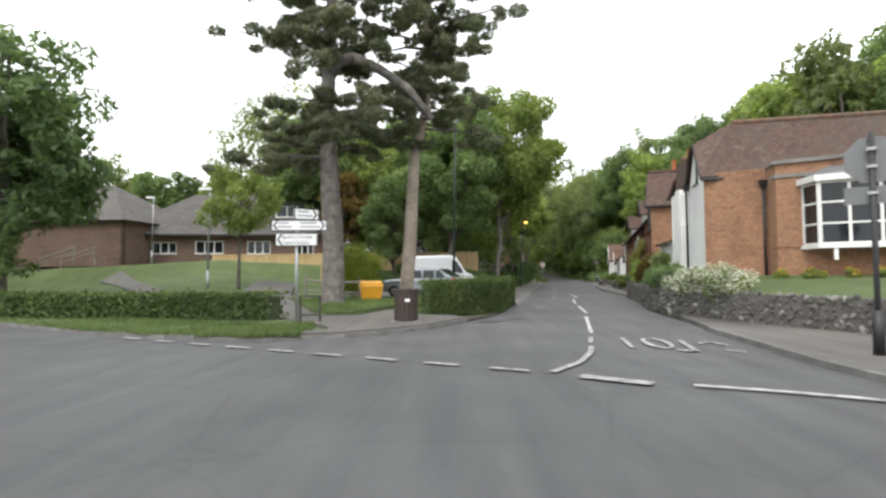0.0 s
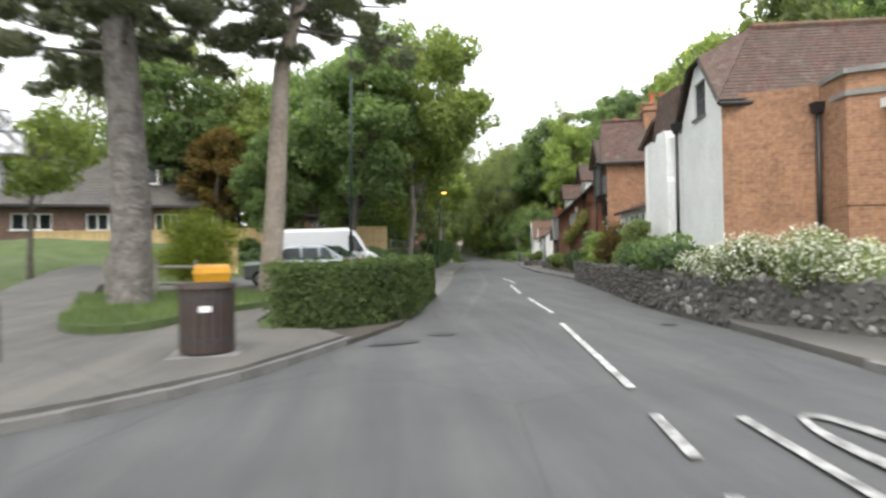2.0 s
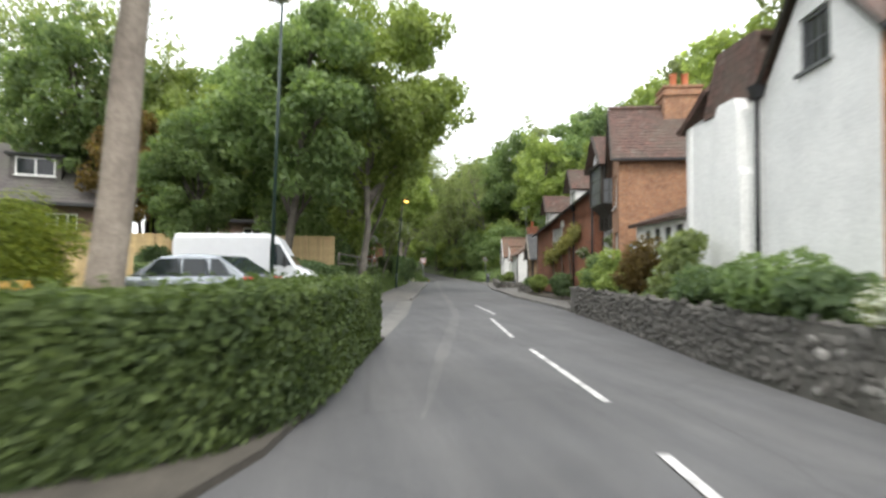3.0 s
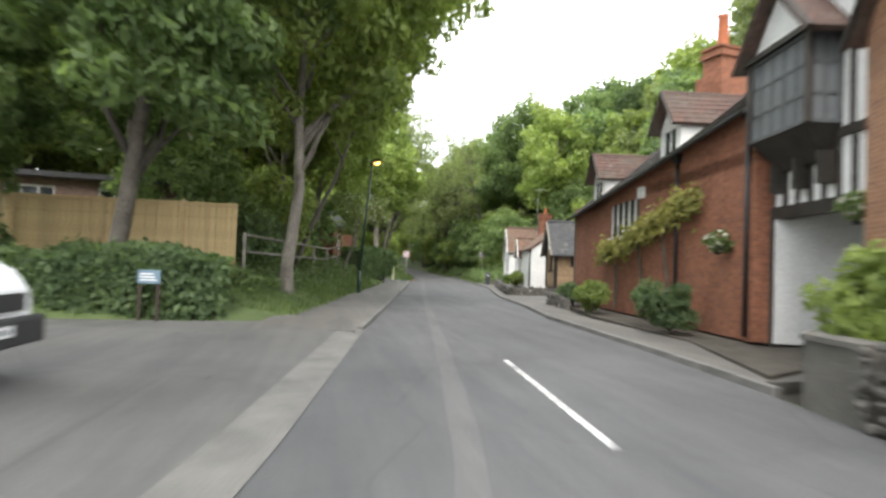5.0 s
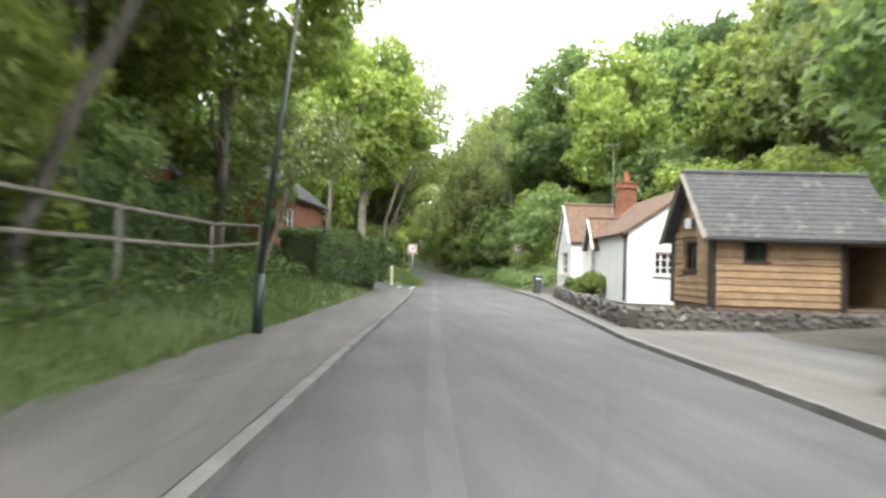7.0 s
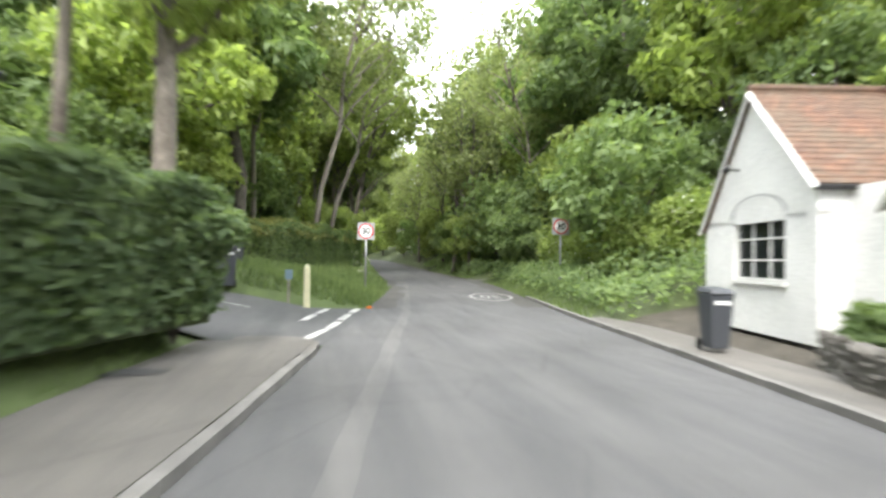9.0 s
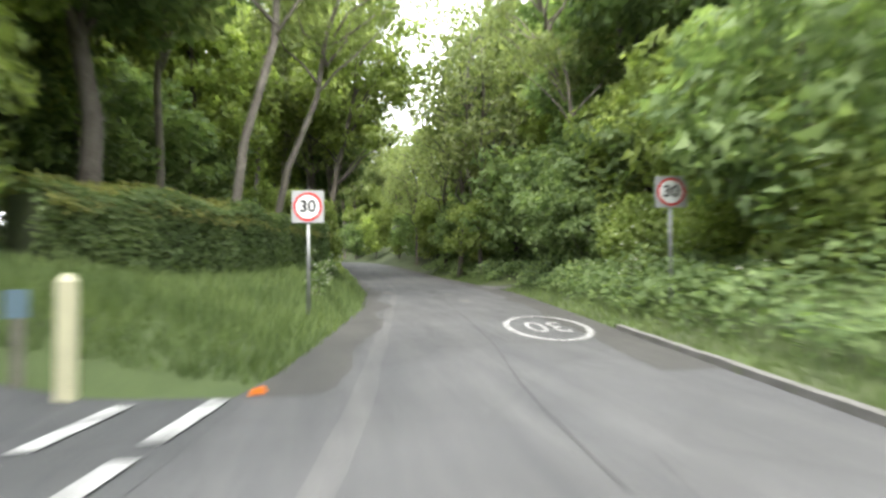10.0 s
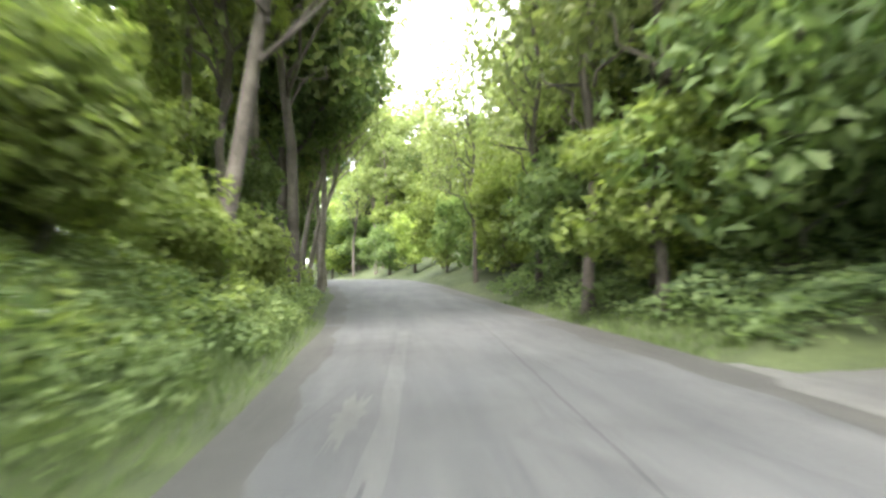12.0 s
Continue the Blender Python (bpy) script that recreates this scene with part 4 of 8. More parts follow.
def scatter(n, x0, x1, y0, y1, test, kinds, gap, s0=0.8, s1=1.25, made=None):
    made = made if made is not None else []
    tries = 0
    while n > 0 and tries < 6000:
        tries += 1
        x, y = R.uniform(x0, x1), R.uniform(y0, y1)
        if not test(x, y) or any((x - a) ** 2 + (y - b) ** 2 < gap * gap for a, b in made):
            continue
        made.append((x, y))
        plant(PROTO[R.choice(kinds)], x, y, R.uniform(0, 360), R.uniform(s0, s1), None, R.uniform(0.9, 1.15))
        n -= 1
    return made


rd = lambda x, y: x - float(right_edge(y))
ld = lambda x, y: min(float(left_edge(y)) - x, y - float(corner_y(x)))
# wooded hillside behind the cottages
scatter(20, 24, 52, 34, 62, lambda x, y: rd(x, y) > 15, [6, 7, 6, 8], 4.6, 0.68, 0.92)
scatter(26, 20, 62, 62, 94, lambda x, y: rd(x, y) > 13.5, [6, 7, 8, 6], 5.0, 0.7, 1.0)
scatter(12, 40, 80, 8, 34, lambda x, y: rd(x, y) > 28, [6, 8, 7], 6.0, 0.5, 0.65)
scatter(26, 18, 46, 40, 92, lambda x, y: 11 < rd(x, y) < 24, [4, 5, 5], 3.0, 0.7, 1.1)
# both sides of the lane where the wood closes in
scatter(13, 18, 50, 88, 140, lambda x, y: rd(x, y) > 6.5 and not (103 < y < 112 and rd(x, y) < 12), [0, 1, 2, 3, 0], 4.6, 0.85, 1.15)
scatter(12, -16, 16, 92, 180, lambda x, y: ld(x, y) > 6.5, [0, 1, 2, 3, 0], 4.6, 0.8, 1.15)
scatter(20, 18, 40, 84, 150, lambda x, y: 3.2 < rd(x, y) < 10 and not 102 < y < 113, [4, 5, 5], 2.8, 0.55, 1.0)
scatter(9, -6, 16, 104, 150, lambda x, y: 5.5 < ld(x, y) < 13, [4, 5], 3.2, 0.5, 0.9)
# the end of the view, where the lane bends away
scatter(26, -16, 46, 166, 215, lambda x, y: rd(x, y) > 1.5 or ld(x, y) > 3, [6, 7, 8, 7, 4], 4.6, 0.55, 0.8)
# wood on the left beyond the forecourt
scatter(12, -14, 4, 55, 76, lambda x, y: ld(x, y) > 9.0 and not (-2 < x < 9 and 66 < y < 77), [0, 1, 2, 0, 1, 3], 4.6, 0.75, 1.0)
scatter(10, -36, -14, 57, 80, lambda x, y: True, [6, 7, 8], 5.0, 0.55, 0.75)
scatter(6, -6, 8, 49, 59, lambda x, y: 5.0 < ld(x, y) < 9, [4, 5], 3.0, 0.55, 0.8)
# trees round the green
scatter(18, -80, -30, 60, 100, lambda x, y: True, [6, 7, 8], 6.0, 0.55, 0.8)
for x, y, k, sc in ((-22.6, 25.6, 5, 0.75), (-21.6, 26.6, 2, 0.86), (-25.5, 28.0, 2, 0.9), (-31, 31, 0, 0.85), (-33, 25.5, 1, 0.7), (-29.0, 22.5, 5, 0.9), (-40, 33, 6, 0.95)):
    plant(PROTO[k], x, y, R.uniform(0, 360), sc)
young = make_tree("young_tree", "young lime-green tree standing on the mown green", 7.3, 2.7, 0.11, 2.5, LEAF[1], BARK, 5600, 0.17, 52, (0.15, 0.1), cl=0.62, limbs=9)
young.matrix_basis = pose(-12.6, 33.4, ground_z(-12.6, 33.4) - 0.1)
# big trees at the edge of the forecourt and over the verge
CAR_PARK = [make_tree("sycamore_tree", "large sycamore with layered mid-green leaves over the parked cars", 15.5, 5.0, 0.24, 3.0, LEAF[0], BARK, 26000, 0.23, 150, (1.2, -0.3), cl=0.95, limbs=12)]
CAR_PARK[0].matrix_basis = pose(-0.3, 44.3, 0.3, 0, 0, 0)
plant(CAR_PARK[0], -4.6, 44.6, 130, 0.6, 0.3)
VERGE = make_tree("ash_tree", "pale-trunked lime-green ash leaning over the verge", 17.5, 6.3, 0.2, 4.2, LEAF[1], BARK_PALE, 27000, 0.23, 150, (0.9, 0.2), cl=0.95, limbs=12)
VERGE.matrix_basis = pose(3.75, 47.6, 0.6)
copper = make_tree("copper_tree", "small tree with coppery brown young leaves", 9.5, 3.0, 0.14, 1.6, LEAF_COPPER, BARK, 8000, 0.2, 60, (0.2, 0.2), cl=0.8)
copper.matrix_basis = pose(-10.5, 52.5, 2.0)
thin = make_tree("bare_tree", "thin tree whose leaves are only just opening", 13, 3.0, 0.1, 3.0, LEAF[3], BARK, 2800, 0.18, 70, (0.3, 0.2), cl=0.7, limbs=18)
thin.matrix_basis = pose(-15.5, 55.5, 2.2) @ Matrix.Diagonal((1.4, 1.4, 1.6, 1))
plant(thin, -19.5, 60, 90, 1.55)
plant(thin, -24.0, 62, 200, 1.4)
plant(thin, -12.5, 58, 20, 1.5)
plant(VERGE, 2.4, 58.5, 15, 0.85)
plant(VERGE, 4.2, 64.5, 250, 0.85)
hawthorn = make_tree("hawthorn_tree", "small pale hawthorn in blossom leaning over the rail fence", 5.6, 1.8, 0.07, 2.5, LEAF[3], BARK_PALE, 2400, 0.13, 34, (1.2, -0.3), cl=0.5, limbs=8)
hawthorn.matrix_basis = pose(6.0, 61.4, ground_z(6.0, 61.4) - 0.1)
hc, hr_ = clumps(26, 1.6, 1.6, 1.3, 4.2, 0.4)
part("blossom", leaf_mesh("blossom", hc + np.array([1.0, -0.2, 0]), hr_, 420, 0.09, PETAL, long=1.0), PETAL, hawthorn, "white blossom")
birch = make_tree("plane_tree", "tree with a pale peeling trunk at the side turning", 15, 4.0, 0.24, 4.5, LEAF[1], BARK_PALE, 14000, 0.25, 90, (-0.4, 0.3), cl=0.95, limbs=10)
birch.matrix_basis = pose(9.05, 76.9, 0.3)
plant(PROTO[0], 8.0, 93.2, 100, 1.05)
arch_ash = make_tree("ash_tree", "tall lime-leaved ash arching over the lane", 20, 5.2, 0.22, 6.0, LEAF[1], BARK, 13000, 0.26, 160, (3.0, -0.4), cl=0.85, limbs=12)
arch_ash.matrix_basis = pose(13.7, 114.6, ground_z(13.7, 114.6) - 0.1)
airy = make_tree("airy_tree", "tall thin tree with small opening leaves leaning over the lane", 19, 3.8, 0.14, 5.5, LEAF[3], BARK_PALE, 6500, 0.17, 120, (3.6, -0.2), cl=0.7, limbs=18)
airy.matrix_basis = pose(13.2, 131.0, ground_z(13.2, 131.0) - 0.1)
for x, y, a, sc in ((11.9, 99.6, 5, 1.05), (11.3, 94.6, 0, 1.1), (26.4, 100.5, 175, 1.0)):
    plant(airy, x, y, a, sc)
plant(airy, 12.9, 136.5, -10, 1.0)
plant(airy, 12.2, 143.0, 12, 1.05)
plant(PROTO[1], 5.6, 89.5, 200, 0.85)
plant(PROTO[5], 4.4, 86.6, 30, 0.8)
plant(PROTO[4], 6.9, 88.6, 130, 0.65)
for x, y, k, sc in ((28.0, 103.5, 0, 1.1), (30.5, 113, 1, 1.2), (30.5, 119, 0, 1.15), (28.5, 128, 3, 1.1), (31.5, 133, 1, 1.0), (33, 143, 0, 0.9), (26.5, 152, 1, 0.75), (31, 121, 2, 1.3), (32, 136, 0, 1.1),
                    (5.2, 100, 3, 0.9), (7.2, 109.5, 1, 1.0), (5.6, 118.5, 0, 1.1), (9.6, 115, 3, 1.0), (10.6, 122, 3, 1.1), (9.6, 129, 1, 1.3), (8.6, 137, 0, 1.25), (6.5, 146, 1, 1.2),
                    (20.5, 166, 1, 0.75), (-1, 172, 0, 0.9), (23, 172, 0, 0.75), (1.5, 178, 1, 0.9), (16, 186, 2, 0.8), (1.5, 96.5, 0, 0.95), (28.8, 96, 0, 1.15), (29.5, 88, 1, 1.1), (1.0, 91.5, 5, 1.2), (-1.5, 90.5, 5, 1.3), (-6.5, 92.5, 4, 1.3), (-4, 96, 0, 0.9), (-10.5, 94, 6, 0.9), (-13, 90, 5, 1.3), (10.6, 141, 8, 1.1), (30.5, 140.5, 8, 0.9), (8.0, 152, 7, 0.9), (-10, 206, 7, 0.9), (-14, 201, 4, 1.3), (-8, 214, 6, 0.9), (-17, 210, 6, 0.9), (-2, 217, 7, 0.9), (-12, 196, 4, 1.3), (-13, 218, 4, 1.4)):
    plant(PROTO[k], x, y, R.uniform(0, 360), sc)
for x, y, k, sc in ((10.6, 116, 4, 0.7), (11.0, 123, 5, 0.8), (24.5, 115.5, 4, 0.8), (24.8, 122, 5, 0.9), (24.2, 130, 4, 0.9), (23.5, 138, 5, 0.9), (22.5, 146, 4, 0.95), (20.6, 157, 4, 0.9), (18.2, 164, 5, 0.9), (5, 160, 4, 0.9)):
    plant(PROTO[k], x, y, R.uniform(0, 360), sc)

# airy trees leaning over the lane, and brighter scrub by the track
for x, y, k, sc in ((12.6, 124, 3, 1.1), (27.5, 119, 3, 1.0), (11.9, 133, 3, 1.1), (30, 145, 3, 0.95), (12.6, 128.5, 0, 0.95), (11.4, 138, 0, 0.95), (21, 172, 3, 1.0), (16.6, 172, 3, 1.1), (17.5, 176, 3, 1.05), (18.2, 166, 3, 1.0), (25, 168, 3, 0.8), (31, 158, 3, 1.0), (33, 150, 8, 1.1), (36, 160, 8, 1.2), (7.2, 158, 3, 1.0), (14.0, 133, 3, 1.0), (13.4, 141, 3, 1.0), (12.4, 148, 3, 1.0), (7.5, 153.5, 4, 1.0), (4, 165, 5, 1.1), (9.5, 147, 5, 0.9), (5.5, 158.5, 4, 1.0), (10, 186, 4, 1.4), (12.5, 190, 7, 0.9), (8.5, 194, 5, 1.5), (14, 184, 5, 1.3), (11, 198, 6, 1.0), (6, 201, 4, 1.5), (15.5, 192, 6, 0.9), (-3, 99, 5, 1.3), (0.5, 97.5, 5, 1.1), (2.4, 93.6, 5, 0.9), (3.4, 99.5, 5, 1.1), (-0.5, 101.5, 5, 1.3), (1.2, 104.5, 4, 1.3), (-5, 104, 5, 1.4), (3.9, 66.2, 5, 0.72), (2.2, 62.8, 4, 0.7), (7.6, 101.0, 3, 0.95), (27, 129, 3, 0.9), (25.2, 100.2, 5, 0.8), (26.6, 97.5, 4, 1.0), (26.2, 113, 5, 1.2), (28.5, 103.0, 5, 1.2), (29.5, 110, 5, 1.2), (26.5, 92.5, 4, 1.0), (31, 99, 4, 1.3)):
    plant(PROTO[k], x, y, R.uniform(0, 360), sc)

for x, y, a, h, k in ((13.1, 108.5, 1.9, 3.7, 15000), (12.4, 106.2, 1.5, 2.9, 8000), (13.5, 112.4, 1.4, 2.2, 6000), (13.8, 117.0, 1.3, 2.2, 5000), (11.6, 109.5, 1.6, 3.4, 6000)):
    shrub("hazel_bush", "bright lime-green hazel bush on the bank", (x, y, ground_z(x, y) - 0.1), a, a * 1.15, h, LEAF[1], k, 0.13, n_cl=60, category="bush", cl=0.55)
nc, nr = [], []
for k in range(420):
    y = R.uniform(103.5, 126)
    d = R.uniform(0.1, 1.0) ** 0.8 * 2.9
    x = float(left_edge(y)) - d
    nc.append((x, y, ground_z(x, y) + 0.1 + 0.12 * d))
    nr.append(R.uniform(0.2, 0.42))
tagged(new("bank_plants", leaf_mesh("bank_plants", nc, nr, 26000, 0.085, LEAF_NETTLE, 0.9, 0.5)), "pale green nettles and leafy weeds on the bank", "plants", "", "stuff")
# thin trees just coming into leaf along the lane
for x, y, sc in ((13.0, 118, 1.5), (24.2, 114.5, 1.5), (12.8, 128, 1.6), (20.5, 178, 2.0), (17.0, 181, 1.9), (23.5, 169, 1.7), (13.5, 178, 1.9), (23.8, 124, 1.5), (23.0, 135, 1.3), (14.3, 121.5, 2.0), (23.6, 118, 1.8), (11.3, 146, 1.5), (22.6, 150, 1.2)):
    plant(thin, x, y, R.uniform(0, 360), sc, ground_z(x, y) - 0.1)
for x, y, k, sc in ((4.5, 104.5, 5, 1.2), (2.2, 109, 5, 1.2), (9.5, 151, 5, 1.0), (6.8, 159, 4, 1.0), (3.5, 168, 5, 1.1), (24.5, 99.0, 5, 0.6), (30, 106, 4, 1.1)):
    plant(PROTO[k], x, y, R.uniform(0, 360), sc)
over = make_tree("ash_tree", "leafy ash leaning out over the lane from behind the rail fence", 14.5, 4.2, 0.11, 6.0, LEAF[1], BARK, 13000, 0.2, 110, (4.2, -0.6), cl=0.8, limbs=12)
over.matrix_basis = pose(3.7, 54.4, ground_z(3.7, 54.4) - 0.1)

# ---- the left side: green, pines, hedges, signs ----
def pine(name, label, place, height, r0, lean, fork=None, bark=None):
    bark = bark or BARK_PINE
    t = thing(name, label, "pine tree", place)
    top = Vector((lean[0], lean[1], height))
    path = [Vector((0, 0, -0.4)), Vector((0, 0, 0.15))] + limb_path((0, 0, 0.6), top, 0.22, 9)
    part("trunk", MB().tube(path, [r0 * 1.5, r0 * 1.15] + [r0 * (1 - 0.085 * k) for k in range(9)], 14), bark, t, smooth=True)
    at = lambda z: Vector((lean[0] * z / height, lean[1] * z / height, z))
    cen, rad = [], []
    if fork:
        z0, end = fork
        a = at(z0)
        pts = [a + Vector((0, 0, -0.4)), a + Vector((0.35, 0, 0.1)), a + Vector((1.0, 0, 0.22)), a + Vector((2.1, 0.1, -0.25)), a + Vector((3.3, 0.2, -1.1)), a + Vector(end)]
        part("limb", MB().tube(pts, [r0 * 0.7, r0 * 0.6, r0 * 0.5, r0 * 0.45, r0 * 0.4, r0 * 0.3], 9), BARK_PINE, t, "bare crooked limb arching sideways", smooth=True)
    for k in range(66):
        z = height * R.uniform(0.45 if fork is None else 0.36, 1.0)
        if fork and 8.8 < z < 10.2:
            continue
        ang = R.uniform(0, 6.28)
        reach = R.uniform(1.3, 4.9) * (1.2 - 0.5 * z / height)
        e = at(z) + Vector((math.cos(ang) * reach, math.sin(ang) * reach, R.uniform(-0.6, 0.5)))
        part("branch", MB().tube(limb_path(at(z), e, 0.25), [0.08, 0.065, 0.05, 0.035, 0.02], 5), BARK_PINE, t)
        for q in (0.35, 0.5, 0.6, 0.7, 0.8, 0.9, 1.0):
            c = at(z).lerp(e, q) + Vector((R.gauss(0, 0.42), R.gauss(0, 0.42), R.gauss(0, 0.24)))
            cen.append(tuple(c))
            rad.append(R.uniform(0.2, 0.52))
    part("crown", leaf_mesh("crown", cen, rad, 72000, 0.075, LEAF_PINE, 0.5, 0.2, 4.2), LEAF_PINE, t)
    return t


pine("pine_tree", "tall grey-barked pine with a bare arching limb", (-4.5, 23.2, 0.1), 17.5, 0.48, (-0.3, 0.4), (10.4, (4.3, 0.3, -2.4)))
pine("pine_tree", "slim pale pine leaning slightly over the hedge", (-1.75, 26.2, 0.1), 18.0, 0.33, (1.5, 0.6), None, BARK_TAN)

hedge_run("hedge", "clipped green hedge along the verge", [(-34, 31), (-24, 24.2), (-15.6, 19.6), (-11.6, 18.8), (-4.7, 17.4)], 1.1, 0.1, 0.85, LEAF_HEDGE, 30000, 0.09)
hedge_run("hedge", "clipped hedge with a trimmed flat top beside the lane", [(-0.35, 19.5), (0.9, 19.8), (1.45, 20.6), (1.8, 22.0), (2.6, 26.4)], 1.35, 0.05, 1.2, LEAF_HEDGE, 62000, 0.055)
hedge_run("hedge", "low shaggy green hedge at the edge of the forecourt", [(-12, 45.4), (-6, 44.9), (-1.0, 44.4), (1.5, 43.9), (2.7, 44.1)], 1.8, 0.0, 1.45, LEAF[2], 30000, 0.14, wob=0.3)
for x, y, a, h in ((-9.5, 45.0, 1.3, 2.5), (-6.6, 45.3, 1.2, 2.3), (-3.9, 45.2, 1.2, 2.4), (-1.6, 45.3, 1.1, 2.1), (0.6, 45.5, 0.9, 1.8)):
    shrub("laurel_bush", "dark glossy laurel bush at the edge of the forecourt", (x, y, 0), a, a, h, LEAF[2], 2600, 0.17, n_cl=24, category="bush")
hedge_run("hedge", "dark hedge above the verge", [(6.6, 66.2), (7.9, 70.2), (8.9, 73.4), (9.75, 75.7)], 1.4, 0.62, 1.93, LEAF[2], 28000, 0.11, wob=0.3)
shrub("rounded_bush", "dark rounded bush ending the hedge at the turning", (9.7, 75.5, 0.3), 1.0, 1.0, 2.7, LEAF[2], 7200, 0.11, n_cl=30, category="bush")
hedge_run("hedge", "dense dark hedge behind the bank", [(1.5, 50), (3.0, 56), (3.6, 62)], 1.6, 1.0, 2.0, LEAF[2], 12000, 0.22, wob=0.3)
bank_hedge = hedge_run("hedge", "dark hedge with a shaggy olive-brown top above the grass bank", [(8.5, 89.0), (10.3, 91.2), (11.9, 97), (13.3, 103.4)], 1.7, 1.25, 1.75, LEAF[0], 42000, 0.075, wob=0.3)
# lighter olive leaves put the light on the hedge top into the colour
tips = []
for p, n, u in along(smoothed([(8.5, 89.0), (10.3, 91.2), (11.9, 97), (13.3, 103.4)], 1), 0.0007):
    o = R.uniform(-0.95, 0.95)
    tips.append((Vector((p.x + n.x * o, p.y + n.y * o, 3.02 + R.gauss(0.06, 0.07) + 0.22 * noise.noise((p.x * 0.6, p.y * 0.6, 9)) - 0.62 * o * o)), Vector((n.x * o, n.y * o, 1))))
part("new_growth", facing_leaves("new_growth", tips, 0.06, LEAF_OLIVE), LEAF_OLIVE, bank_hedge, "olive-brown leaves, coloured lighter as the lit top of the hedge")
hedge_run("hedge", "shaggy green hedge behind the wheelie bins", [(-9, 86.6), (-3, 87.4), (2.5, 88.0), (6.6, 88.3), (8.3, 88.7)], 1.7, 0.45, 1.35, LEAF[2], 26000, 0.1, wob=0.4)
for x, y, a, h, m in ((8.1, 84.3, 0.7, 0.5, 2), (7.2, 84.0, 0.8, 0.6, 0), (6.2, 84.0, 0.9, 0.7, 2), (5.0, 84.1, 0.9, 0.7, 2), (7.6, 85.4, 0.8, 0.7, 2), (6.3, 85.2, 1.0, 0.9, 0), (4.8, 85.3, 1.1, 1.0, 2), (3.2, 85.4, 1.1, 0.9, 2), (1.4, 85.6, 1.3, 1.1, 0), (5.6, 86.5, 1.0, 1.0, 2), (7.2, 86.9, 0.9, 0.8, 0), (-0.8, 85.8, 1.2, 1.0, 2)):
    shrub("scrub_bush", "low dark scrub on the bank of the side turning", (x, y, ground_z(x, y) - 0.15), a, 0.8 * a, h, LEAF[m], 2600, 0.1, n_cl=30, category="bush", cl=0.34)
shrub("clipped_bush", "rounded clipped yellow-green bush behind the fence", (-4.75, 29.0, 0.15), 1.85, 1.6, 2.75, LEAF_YEW, 34000, 0.055, n_cl=80, category="bush", cl=0.6)


def direction_sign():
    t = thing("direction_sign", "white finger signpost with black lettering on a grey pole", "road sign", (-4.1, 16.75, 0.1), 0)
    part("pole", MB().tube([(0, 0, -0.2), (0, 0, 3.3)], [0.05, 0.05], 12), GALV, t, smooth=True)
    spec = [("panel", -0.72, 0.92, 2.74, 3.06, 0, "both"), ("panel", -0.6, 0.64, 2.28, 2.67, 0, "left"), ("panel", -0.05, 0.72, 3.08, 3.42, 30, "right")]
    for nm, x0, x1, z0, z1, turn, arrow in spec:
        m = pose(0, -0.09, 0, 0, 0, turn + 6)
        p = part(nm, MB().box(x0, -0.02, z0, x1, 0.02, z1, m), SIGN_W, t, "white sign panel with a black edge", bevel=0.006)
        edge = MB()
        for a in ((x0, z0, x1, z0 + 0.025), (x0, z1 - 0.025, x1, z1), (x0, z0, x0 + 0.025, z1), (x1 - 0.025, z0, x1, z1)):
            edge.box(a[0], -0.026, a[1], a[2], -0.021, a[3], m)
        part("border", edge, SIGN_K, p)
        h = (z1 - z0)
        for s in ([-1, 1] if arrow == "both" else [-1] if arrow == "left" else [1]):
            xe = x0 + 0.05 if s < 0 else x1 - 0.05
            ch = MB()
            for q in (-1, 1):
                ch.face(*[m @ Vector((xe + s * k[0] * -1, -0.027, z0 + h / 2 + q * k[1])) for k in ((0, 0), (0.1, h * 0.4), (0.16, h * 0.4), (0.06, 0))])
            part("chevron", ch, SIGN_K, p)
        if arrow == "left":
            for k, word in enumerate(("Sports Complex", "Tennis Centre")):
                tx = bpy.data.curves.new("lettering", "FONT")
                tx.body, tx.size, tx.align_x = word, 0.135, "LEFT"
                tx.materials.append(SIGN_K)
                ob = new("lettering", tx)
                ob.parent = p
                ob.matrix_basis = m @ pose(x0 + 0.2, -0.027, z1 - 0.16 - 0.17 * k, 90, 0, 0)
        else:
            rows = MB()
            for a, b in ((x0 + 0.2, -0.12), (0.12, x1 - 0.2)) if arrow == "both" else ((x0 + 0.1, x1 - 0.22),):
                for k in range(2):
                    z = z0 + h * (0.28 + 0.36 * k)
                    rows.box(a, -0.026, z, b - 0.1 * k, -0.0215, z + 0.055, m)
            part("lettering", rows, SIGN_GREY, p, "unreadable dark lettering")
    return t


direction_sign()


def seat_frame():
    t = thing("metal_hoop", "dark metal hoop barrier beside the signpost", "barrier", (-3.55, 16.25, 0.1), 10)
    part("rail", MB().tube([(-0.28, 0, 0), (-0.28, 0, 0.8), (0.28, 0, 0.8), (0.28, 0, 0)], [0.035] * 4, 8), OAK_DARK, t)
    part("crossbar", MB().tube([(-0.28, 0, 0.25), (0.28, 0, 0.25)], [0.025] * 2, 8), OAK_DARK, t)


seat_frame()


